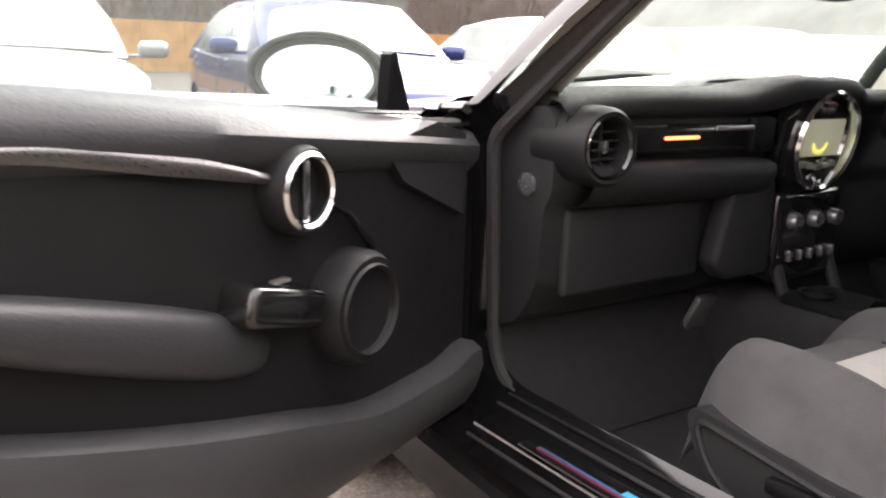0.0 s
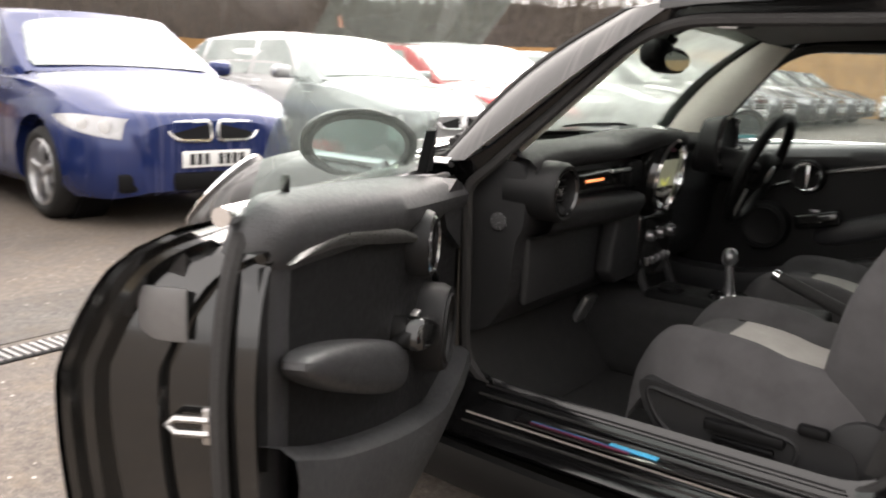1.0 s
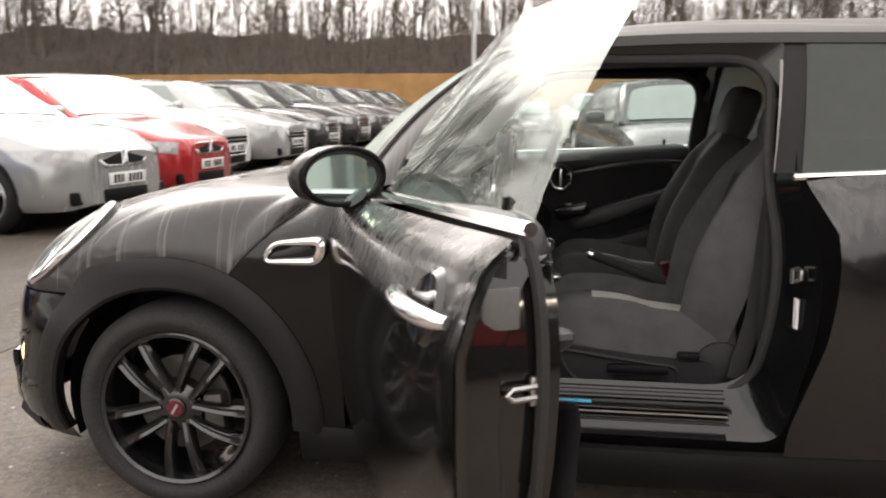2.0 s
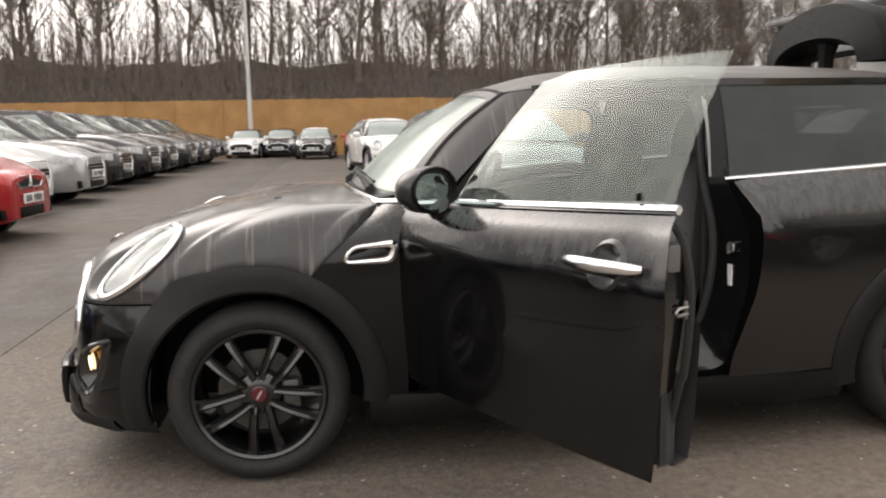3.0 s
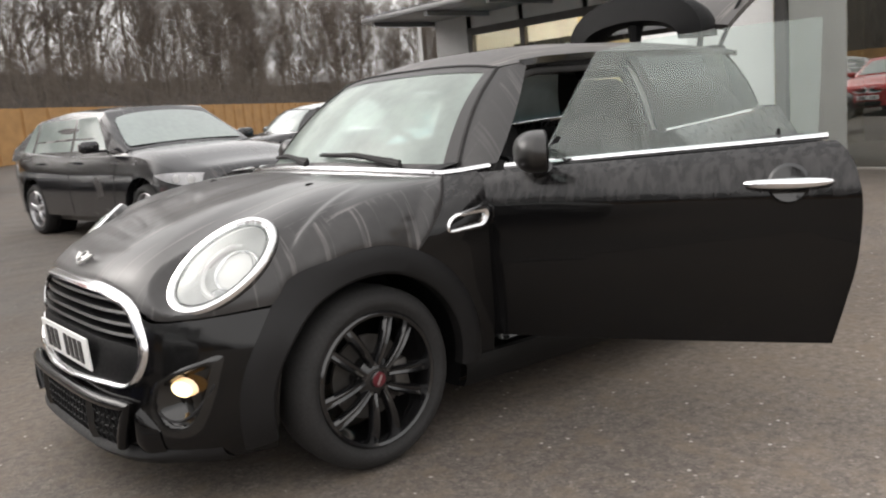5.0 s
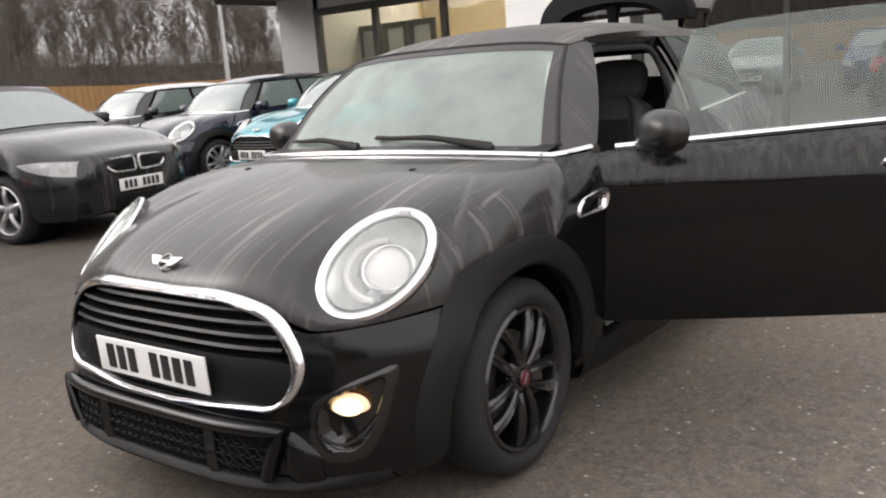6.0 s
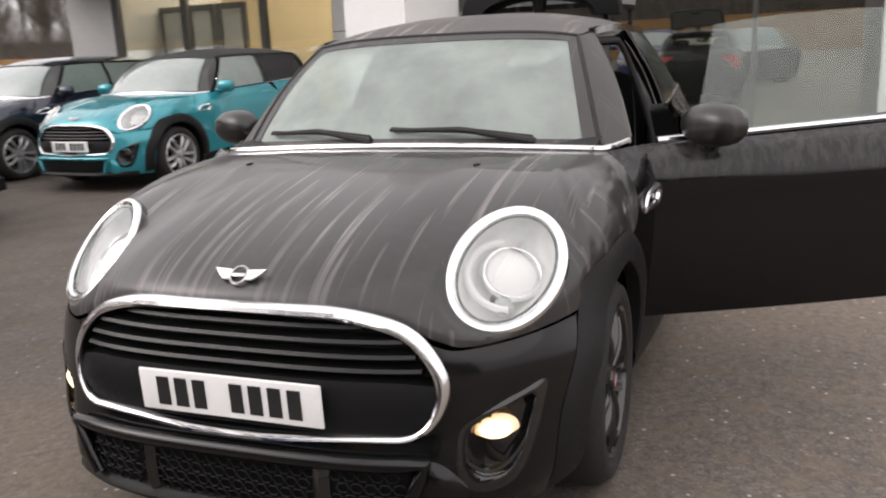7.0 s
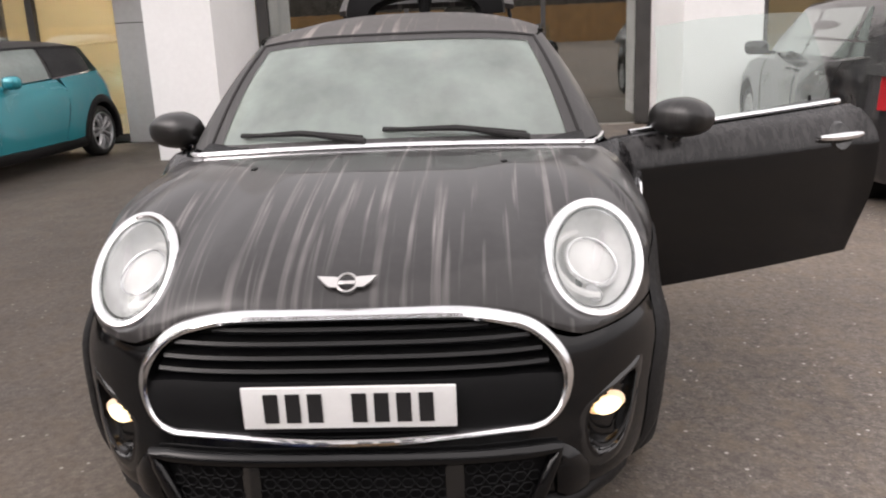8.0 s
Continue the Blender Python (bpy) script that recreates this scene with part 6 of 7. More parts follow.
# ---- dashboard ----
prof = round_path([Vector((-0.42, 0, 0.935)), Vector((-0.60, 0, 0.950)), Vector((-0.74, 0, 0.955)), Vector((-0.762, 0, 0.93)), Vector((-0.762, 0, 0.80)), Vector((-0.742, 0, 0.77)), Vector((-0.730, 0, 0.62)), Vector((-0.68, 0, 0.54)), Vector((-0.60, 0, 0.51)), Vector((-0.48, 0, 0.60))], 0.03, 4)
bm = bmesh.new()
prism(bm, [Vector((p.x, -0.700, p.z)) for p in prof], (0, 1.40, 0))
part("dashboard", bm, M["dash"], hero, "dark grained dashboard", sharp=0.9)


def pad_hood(y):
    """The hood over the round display, a hump in the middle of the pad."""
    return math.exp(-((y + 0.045) / 0.16) ** 4)


def dash_pad(u, v):
    y = lerp(0.695, -0.695, u)
    k = pad_hood(y)
    x, z = [(-0.40, 0.944), (-0.50, 0.966), (-0.62, 0.986), (-0.71, 0.990), (-0.765, 0.982), (-0.786, 0.964), (-0.782, 0.944), (-0.755, 0.930)][int(round(v * 7))]
    f = min(1.0, max(0.0, (-0.45 - x) / 0.28))
    drop = 0.020 * max(0.0, (abs(y) - 0.45) / 0.25) ** 2
    return Vector((x - 0.050 * k * f, y, z + (0.034 * k - drop) * f))


bm = bmesh.new()
add_grid(bm, 61, 8, dash_pad)
part("dash_pad", norm(bm), M["dash_pad"], hero, "soft dark dash top with a hood over the display", sharp=1.2)
bm = bmesh.new()
for k in range(7):
    box(bm, (-0.60 - 0.018 * k, 0.628, 0.9755), (0.005, 0.060, 0.010), 0.002, 1)
part("demister_grille", bm, M["dash_dark"], hero)


def dash_shelf(u, v):
    y = lerp(0.655, 0.075, u)
    k = 1 - max(0.0, (u - 0.86) / 0.14) ** 2.5
    x, z = [(-0.758, 0.858), (-0.800, 0.858), (-0.822, 0.848), (-0.826, 0.828), (-0.810, 0.795), (-0.775, 0.774), (-0.735, 0.770)][int(round(v * 6))]
    return Vector((lerp(-0.758, x, k), y, lerp(0.800, z - 0.012 * u, 0.35 + 0.65 * k)))


bm = bmesh.new()
add_grid(bm, 34, 7, dash_shelf)
part("dash_shelf", norm(bm), M["dash"], hero, "black moulded ledge under the trim", sharp=1.2)
bm = bmesh.new()
prism(bm, [Vector((-0.735, y, z)) for y, z in ((0.215, 0.800), (0.075, 0.800), (0.068, 0.590), (0.215, 0.585), (0.262, 0.625))], (-0.055, 0, 0))
bmesh.ops.bevel(bm, geom=bm.edges[:], offset=0.014, segments=3, profile=0.5, affect="EDGES")
part("knee_panel", bm, M["dash"], hero, "black knee panel beside the console")
for yy in (0.635, -0.635):
    bm = bmesh.new()
    lathe(bm, [(0.070, 0.10), (0.072, 0.0), (0.070, -0.026), (0.063, -0.036), (0.052, -0.032), (0.046, -0.016), (0.044, 0.03), (0.0, 0.035)], 32, "x", (-0.800, yy, 0.888))
    for v in bm.verts:
        v.co.x = -0.80 + (v.co.x + 0.80)
    part("air_vent", norm(bm), M["card"], hero, "round dash air vent")
    bm = bmesh.new()
    lathe(bm, [(0.050, -0.031), (0.053, -0.037), (0.057, -0.034)], 36, "x", (-0.800, yy, 0.888))
    part("vent_ring", norm(bm), M["gloss_black"], hero)
    bm = bmesh.new()
    for dz in (-0.024, -0.008, 0.008, 0.024):
        hw = math.sqrt(0.044 ** 2 - dz * dz)
        box(bm, (-0.800, yy, 0.888 + dz), (0.022, 2 * hw, 0.004), 0.001, 1, Matrix.Rotation(radians(12), 3, "Y"))
    box(bm, (-0.800, yy, 0.888), (0.020, 0.006, 0.084), 0.001)
    part("vent_vane", bm, M["dash"], hero)
    bm = bmesh.new()
    box(bm, (-0.816, yy, 0.888), (0.016, 0.016, 0.022), 0.004)
    part("vent_tab", bm, M["knob"], hero)
bm = bmesh.new()
box(bm, (-0.776, 0.375, 0.893), (0.028, 0.43, 0.058), 0.012, 3)
part("dash_trim", bm, M["gloss_black"], hero, "gloss black dash trim")
bm = bmesh.new()
box(bm, (-0.7915, 0.40, 0.896), (0.004, 0.10, 0.007), 0.002)
part("light_strip", bm, M["amber"], hero, "glowing amber light strip")
bm = bmesh.new()
box(bm, (-0.790, 0.235, 0.912), (0.010, 0.13, 0.010), 0.003)
part("trim_insert", bm, M["satin"], hero)
bm = bmesh.new()
box(bm, (-0.785, 0.150, 0.898), (0.03, 0.075, 0.075), 0.012)
part("middle_vent", bm, M["dash_dark"], hero)
bm = bmesh.new()
box(bm, (-0.738, 0.455, 0.682), (0.024, 0.385, 0.172), 0.014, 3)
part("glovebox", bm, M["dash"], hero, "closed glovebox lid")
bm = bmesh.new()
lathe(bm, [(0.022, 0.0), (0.022, 0.006), (0.014, 0.008), (0.0, 0.006)], 20, "y", (-0.695, 0.700, 0.810))
part("airbag_switch", norm(bm), M["knob"], hero)
# round centre display, leaning back a little
DC = Matrix.Translation((-0.806, -0.035, 0.882)) @ Matrix.Rotation(radians(-8), 4, "Y")


def display(name, bm, mat, label=""):
    bmesh.ops.transform(bm, matrix=DC, verts=bm.verts)
    return part(name, norm(bm), mat, hero, label)


bm = bmesh.new()
lathe(bm, [(0.138, 0.06), (0.132, 0.012), (0.112, -0.004), (0.0, -0.002)], 44, "x")
display("display_bezel", bm, M["gloss_black"])
bm = bmesh.new()
lathe(bm, [(0.106, -0.004), (0.112, -0.018), (0.107, -0.026), (0.099, -0.022), (0.095, -0.002)], 48, "x")
display("display_ring", bm, M["chrome"], "big chrome ring round the display")
bm = bmesh.new()
box(bm, (-0.006, 0, 0.006), (0.006, 0.140, 0.082), 0.004)
display("display_screen", bm, M["screen"], "small lit colour screen")
bm = bmesh.new()
for k in range(9):
    a0 = radians(200 + 17 * k)
    box(bm, (-0.0095, 0.010 + 0.026 * math.cos(a0), 0.000 + 0.026 * math.sin(a0)), (0.002, 0.010, 0.010), 0.0009)
display("screen_mark", bm, M["screen_mark"])
bm = bmesh.new()
box(bm, (-0.010, 0, 0.078), (0.004, 0.030, 0.010), 0.0015)
display("warning_lamp", bm, M["red_dull"])
for k in range(5):
    bm = bmesh.new()
    box(bm, (-0.008, (k - 2) * 0.026, -0.060 + 0.004 * abs(k - 2)), (0.012, 0.020, 0.013), 0.003)
    display("display_button", bm, M["satin"])
bm = bmesh.new()
box(bm, (-0.776, -0.20, 0.898), (0.03, 0.060, 0.070), 0.012)
part("middle_vent", bm, M["dash_dark"], hero)
# centre stack
bm = bmesh.new()
box(bm, (-0.750, -0.06, 0.665), (0.09, 0.250, 0.22), 0.025, 3)
part("console_tower", bm, M["gloss_black"], hero)
for k in range(3):
    bm = bmesh.new()
    lathe(bm, [(0.021, 0.01), (0.020, -0.016), (0.016, -0.021), (0.0, -0.019)], 20, "x", (-0.794, -0.062 + (k - 1) * 0.078, 0.702))
    part("climate_knob", norm(bm), M["knob"], hero, "dark silver climate knob")
for k in range(5):
    bm = bmesh.new()
    box(bm, (-0.796, -0.062 + (k - 2) * 0.040, 0.622), (0.020, 0.012, 0.026), 0.004)
    part("toggle_switch", bm, M["knob"], hero)
for yy in (0.07, -0.13):
    bm = bmesh.new()
    tube(bm, [(-0.785, yy - 0.03, 0.60), (-0.815, yy - 0.03, 0.53), (-0.83, yy - 0.03, 0.46)], 0.014, 8)
    part("console_pillar", bm, M["dash"], hero)
bm = bmesh.new()
box(bm, (-1.06, -0.02, 0.505), (0.50, 0.17, 0.09), 0.02, 3)
for yy in (0.02,):
    lathe(bm, [(0.042, 0.005), (0.042, 0.01), (0.036, 0.008), (0.034, -0.04), (0, -0.04)], 20, "z", (-0.88, yy, 0.55))
part("centre_console", bm, M["dash_dark"], hero)
bm = bmesh.new()
lathe(bm, [(0.058, 0.0), (0.050, 0.012), (0.030, 0.016), (0.0, 0.018)], 24, "z", (-1.040, -0.018, 0.550))
part("gear_surround", norm(bm), M["chrome"], hero)
bm = bmesh.new()
tube(bm, [(-1.040, -0.018, 0.555), (-1.038, -0.018, 0.60), (-1.033, -0.018, 0.645)], [0.020, 0.014, 0.013], 12)
blob(bm, (-1.032, -0.018, 0.668), (0.025, 0.025, 0.029), 1, 1, 18, 10)
part("gear_lever", bm, M["knob"], hero, "gear lever with a rounded knob")
bm = bmesh.new()
tube(bm, [(-1.50, 0.035, 0.53), (-1.33, 0.035, 0.595), (-1.18, 0.035, 0.650)], [0.022, 0.018, 0.016], 10)
part("handbrake", bm, M["rubber"], hero, "handbrake lever pulled up")
bm = bmesh.new()
tube(bm, [(-1.185, 0.035, 0.648), (-1.170, 0.035, 0.654)], 0.0165, 10)
part("handbrake_button", bm, M["chrome"], hero)
for yy in (0.105,):
    bm = bmesh.new()
    box(bm, (-0.655, 0.125, 0.47), (0.02, 0.07, 0.10), 0.008, 2, Matrix.Rotation(radians(-25), 3, "Y"))
    part("foot_rest", bm, M["satin"], hero)
# instrument pod and steering wheel
bm = bmesh.new()
lathe(bm, [(0.080, 0.06), (0.095, 0.0), (0.088, -0.012), (0.080, -0.004), (0.0, 0.004)], 32, "x", (-0.870, -0.36, 0.965))
part("instrument_pod", norm(bm), M["dash"], hero)
bm = bmesh.new()
lathe(bm, [(0.084, -0.010), (0.088, -0.017), (0.092, -0.010)], 36, "x", (-0.870, -0.36, 0.965))
part("instrument_ring", norm(bm), M["chrome"], hero)
sw = new("steering_wheel")
sw.parent = hero
tagged(sw, "black three-spoke leather steering wheel")
sw.matrix_basis = Matrix.Translation((-0.99, -0.36, 0.895)) @ Matrix.Rotation(radians(-21), 4, "Y")
bm = bmesh.new()
tube(bm, [(0, 0.178 * math.cos(a), 0.178 * math.sin(a)) for a in np.linspace(0, 2 * math.pi, 41)[:-1]], 0.017, 10, closed=True)
part("wheel_rim", bm, M["dash_dark"], sw)
bm = bmesh.new()
blob(bm, (-0.005, 0, 0), (0.030, 0.068, 0.062), 0.8, 0.8)
for a in (8, 172, 270):
    d = Vector((0, math.cos(radians(a)), math.sin(radians(a))))
    tube(bm, [d * 0.05, d * 0.11 + Vector((0.008, 0, 0)), d * 0.172], [0.022, 0.016, 0.014], 8)
part("wheel_spokes", bm, M["dash_dark"], sw)
bm = bmesh.new()
lathe(bm, [(0.030, -0.030), (0.028, -0.036), (0.0, -0.037)], 24, "x")
part("wheel_badge", norm(bm), M["satin"], sw, "plain round silver badge")
bm = bmesh.new()
tube(bm, [(0.02, 0, 0), (0.20, 0, -0.05)], [0.045, 0.05], 12)
part("column", bm, M["dash"], sw)
bm = bmesh.new()
tube(bm, [Vector((-0.006, 0.062 * s * math.cos(radians(a)), 0.178 * math.sin(radians(a)) * 0 - 0.06 - 0.10 * k)) for s, a, k in ((1, 20, 0), (1, 20, 1))], 0.006, 6)
part("spoke_trim", bm, M["satin"], sw)

# ---- seats ----
def build_seat(sd):
    st = new("front_seat")
    st.parent = hero
    tagged(st, "dark cloth sports seat with pale middle panels")
    cy = 0.372 * sd

    def cush_top(x, y):
        """Height of the cushion over its middle: side rolls, a rise at the front edge, a dip at the back."""
        edge = max(0.0, abs(y) - 0.52) / 0.48
        roll = 0.050 * math.sin(math.pi * min(1, edge * 1.15)) ** 0.8 if edge > 0 else 0.0
        drop = -0.085 * edge ** 4
        front = 0.020 * math.sin(math.pi * max(0, min(1, (x + 0.2) / 1.2))) - 0.105 * max(0, (x - 0.60) / 0.40) ** 2.4
        back = -0.03 * max(0, -x)
        return 0.072 + roll + drop + front + back

    def cush(u, v):
        x, y = lerp(-1, 1, u), lerp(-1, 1, v)
        w = 0.262 * (1 - 0.16 * max(0, x) ** 4)
        return Vector((-1.290 + 0.280 * x, cy + w * y, 0.475 + cush_top(x, y)))
    bm = bmesh.new()
    add_grid(bm, 36, 40, cush)

    def skirt(u, v):
        k = u * 4
        i = min(int(k), 3)
        t = k - i
        x, y = [(lerp(-1, 1, t), -1), (1, lerp(-1, 1, t)), (lerp(1, -1, t), 1), (-1, lerp(1, -1, t))][i]
        w = 0.262 * (1 - 0.16 * max(0, x) ** 4)
        top = 0.475 + cush_top(x, y)
        q = 1 - 0.06 * v
        return Vector((-1.290 + 0.280 * x * q, cy + w * y * q, lerp(top, 0.40, v)))
    add_grid(bm, 64, 5, skirt, close_u=True)
    part("seat_cushion", norm(bm), M["cloth_dark"], st, sharp=1.2)
    bm = bmesh.new()
    add_grid(bm, 12, 10, lambda u, v: cush(lerp(0.10, 0.70, u), lerp(0.29, 0.71, v)) + Vector((0, 0, 0.003)))
    part("seat_panel", norm(bm), M["cloth_light"], st, "pale grey cloth panel")
    for k in (0.285, 0.715):
        bm = bmesh.new()
        tube(bm, [cush(lerp(0.05, 0.74, i / 9), k) + Vector((0, 0, 0.001)) for i in range(10)], 0.003, 5)
        part("seat_seam", bm, M["rubber"], st)
    # backrest
    lean = Matrix.Rotation(radians(-17), 4, "Y")
    base = Vector((-1.505, cy, 0.47))

    def back_w(z):
        return smooth_at(z, (-0.05, 0.10, 0.25, 0.40, 0.52, 0.58, 0.62), (0.215, 0.255, 0.268, 0.245, 0.205, 0.170, 0.10))

    def back_x(z, y):
        edge = max(0.0, abs(y) - 0.50) / 0.50
        bol = smooth_at(z, (-0.05, 0.10, 0.25, 0.45, 0.60), (0.030, 0.070, 0.085, 0.050, 0.012))
        return 0.050 + bol * math.sin(math.pi * min(1, edge * 1.1)) ** 0.9 - 0.075 * edge ** 4 - 0.03 * max(0, (z - 0.5) / 0.12)

    def back_f(u, v):
        z, y = lerp(-0.05, 0.62, v), lerp(-1, 1, u)
        return base + lean @ Vector((back_x(z, y), back_w(z) * y, z))

    def back_r(u, v):
        z, y = lerp(-0.05, 0.62, v), lerp(-1, 1, u)
        return base + lean @ Vector((lerp(-0.085, back_x(z, y), abs(y) ** 6), back_w(z) * y, z))
    bm = bmesh.new()
    add_grid(bm, 33, 26, back_f)
    add_grid(bm, 33, 26, back_r)
    part("backrest", norm(bm), M["cloth_dark"], st, sharp=1.2)
    bm = bmesh.new()
    add_grid(bm, 10, 12, lambda u, v: back_f(lerp(0.27, 0.73, u), lerp(0.20, 0.82, v)) + Vector((0.003, 0, 0.001)))
    part("back_panel", norm(bm), M["carpet"], st, "darker cloth panel")
    bm = bmesh.new()
    blob(bm, base + lean @ Vector((-0.015, 0, 0.700)), (0.055, 0.140, 0.098), 0.5, 0.5, 28, 14, None, lean)
    part("headrest", norm(bm), M["cloth_dark"], st)
    # side valance with recess, lever and pivot cap
    ysd = cy + 0.245 * (1 if sd == 1 else -1)
    bm = bmesh.new()
    pl = round_path([Vector((-1.045, 0, 0.500)), Vector((-1.30, 0, 0.470)), Vector((-1.52, 0, 0.455)), Vector((-1.53, 0, 0.345)), Vector((-1.16, 0, 0.340)), Vector((-1.085, 0, 0.40))], 0.045, 5)
    prism(bm, [Vector((p.x, ysd - 0.02, p.z)) for p in pl], (0, 0.045 if sd == 1 else -0.045, 0))
    val = part("seat_valance", bm, M["dash"], st, "moulded dark plastic seat side cover")
    bm = bmesh.new()
    rim = round_path([Vector((-1.070, 0, 0.482)), Vector((-1.30, 0, 0.452)), Vector((-1.415, 0, 0.440)), Vector((-1.395, 0, 0.362)), Vector((-1.18, 0, 0.358)), Vector((-1.105, 0, 0.41))], 0.035, 5)
    tube(bm, [Vector((p.x, ysd + 0.027 * sd, p.z)) for p in rim], 0.006, 6, closed=True)
    part("cover_rim", bm, M["dash"], val)
    bm = bmesh.new()
    yo = ysd + (0.030 if sd == 1 else -0.030)
    box(bm, (-1.30, yo, 0.432), (0.17, 0.024, 0.026), 0.008)
    box(bm, (-1.30, yo, 0.405), (0.13, 0.014, 0.012), 0.004)
    box(bm, (-1.435, yo, 0.475), (0.06, 0.026, 0.024), 0.008)
    part("seat_lever", bm, M["dash_dark"], st)
    bm = bmesh.new()
    box(bm, (-1.30, yo - 0.01 * sd, 0.338), (0.34, 0.03, 0.022), 0.006)
    part("seat_rail", bm, M["satin"], st)
    bm = bmesh.new()
    lathe(bm, [(0.085, -0.02), (0.085, 0.012), (0.075, 0.020), (0.0, 0.022)], 30, "y", (-1.53, ysd, 0.425))
    if sd == -1:
        for v in bm.verts:
            v.co.y = 2 * ysd - v.co.y
    part("pivot_cap", norm(bm), M["dash"], st)
    bm = bmesh.new()
    tube(bm, [(-1.47, cy - 0.24 * sd, 0.52), (-1.45, cy - 0.25 * sd, 0.60)], [0.014, 0.018], 8)
    part("belt_buckle", bm, M["red_cap"], st)


build_seat(1)
build_seat(-1)
# rear bench
bm = bmesh.new()
blob(bm, (-2.15, 0, 0.50), (0.25, 0.60, 0.10), 0.4, 0.4)
part("rear_cushion", bm, M["cloth_dark"], hero)
bm = bmesh.new()
blob(bm, (-2.45, 0, 0.79), (0.08, 0.60, 0.345), 0.4, 0.4, m=Matrix.Rotation(radians(-15), 4, "Y"))
part("rear_backrest", bm, M["cloth_dark"], hero)
for yy in (0.28, -0.28):
    bm = bmesh.new()
    blob(bm, (-2.55, yy, 1.06), (0.045, 0.12, 0.07), 0.5, 0.5)
    part("rear_headrest", bm, M["cloth_dark"], hero)
# lining over the tailgate opening
bm = bmesh.new()
box(bm, (-2.575, 0, 1.315), (0.09, 1.02, 0.115), 0.03, 3)
part("tailgate_header", bm, M["dash_dark"], hero, "dark lining over the tailgate opening")
# rear-view mirror
bm = bmesh.new()
blob(bm, (-0.785, -0.03, 1.215), (0.028, 0.110, 0.038), 0.6, 0.6)
tube(bm, [(-0.775, -0.03, 1.225), (-0.770, -0.03, 1.245), (-0.80, -0.02, 1.280)], 0.014, 8)
blob(bm, (-0.775, 0.03, 1.232), (0.040, 0.075, 0.042), 0.8, 0.8)
part("inner_mirror", bm, M["dash_dark"], hero, "black inner mirror under the roof")
bm = bmesh.new()
add_grid(bm, 24, 4, lambda u, v: Vector((-0.8145, -0.03 + 0.098 * v * math.cos(2 * math.pi * u), 1.215 + 0.030 * v * math.sin(2 * math.pi * u))), close_u=True)
part("inner_mirror_glass", norm(bm), M["mirror"], hero)
bm = bmesh.new()
box(bm, (-0.96, 0.0, 1.318), (0.10, 0.16, 0.02), 0.008)
part("roof_console", bm, M["dash"], hero)
bm = bmesh.new()
box(bm, (-0.97, 0.04, 1.306), (0.04, 0.05, 0.006), 0.002)
part("reading_lamp", bm, M["lamp_on"], hero, "lit reading lamp")
# wipers
for y0, y1, k in ((0.50, -0.02, 0), (-0.08, -0.56, 1)):
    a = screen_pt(y0 / 0.69, 0.035) + Vector((0.02, 0, 0.014))
    b = screen_pt(y1 / 0.69, 0.075) + Vector((0.01, 0, 0.018))
    bm = bmesh.new()
    mid = a.lerp(b, 0.5) + Vector((0.02, 0, 0.016))
    tube(bm, [a.lerp(b, 0.02), mid, b], [0.010, 0.012, 0.006], 6)
    tube(bm, [b.lerp(a, 0.85) + Vector((-0.02, 0, 0.006)), b + Vector((-0.012, 0, 0.004))], 0.006, 6)
    tube(bm, [a + Vector((0.01, 0, -0.012)), a.lerp(mid, 0.9)], [0.014, 0.008], 8)
    part("wiper", bm, M["rubber"], hero, "black windscreen wiper")
for sd in (1, -1):
    bm = bmesh.new()
    blob(bm, bonnet_pt(0.34 if sd == 1 else 0.34, 0.30) * 1.0, (0.018, 0.012, 0.005), 1, 1, 12, 6)
    part("washer_jet", bm if sd == 1 else flip_y(bm), M["plastic"], hero)

# ---- open tailgate ----
tg = new("tailgate")
tg.parent = hero
tagged(tg, "raised tailgate with dark spoiler and grey inner trim")
TG0, TG1 = Vector((-2.60, 0, 1.50)), Vector((-3.42, 0, 1.80))
bm = bmesh.new()


def gate(u, v):
    p = TG0.lerp(TG1, u)
    w = lerp(0.52, 0.46, u)
    y = lerp(-1, 1, v)
    return p + Vector((0, y * w, 0.05 * math.sin(math.pi * u) - 0.03 * abs(y) ** 3))


add_grid(bm, 12, 13, gate)
shell(norm(bm), 0.03)
part("gate_skin", bm, M["paint_roof"], tg)
bm = bmesh.new()
TRIM_G = simple("gate_trim", (0.30, 0.29, 0.29), 0.6, 0, 0.1, 4)
add_grid(bm, 12, 13, lambda u, v: gate(lerp(0.06, 0.94, u), lerp(0.05, 0.95, v)) - Vector((0, 0, 0.042)))
part("gate_trim", norm(bm), TRIM_G, tg, "grey inner trim panel")
bm = bmesh.new()
box(bm, (-3.30, 0.0, 1.715), (0.10, 0.16, 0.03), 0.01)
part("gate_latch", bm, M["dash_dark"], tg)


def spoiler(u, v):
    a = math.pi * u
    k = [(0.455, 0.270, 0.00), (0.468, 0.285, -0.06), (0.440, 0.262, -0.17), (0.325, 0.125, -0.16), (0.295, 0.095, -0.03), (0.330, 0.125, 0.03)][int(round(v * 5)) % 6]
    return Vector((-2.46 + k[2], k[0] * math.cos(a), 1.425 + k[1] * math.sin(a) ** 0.8))


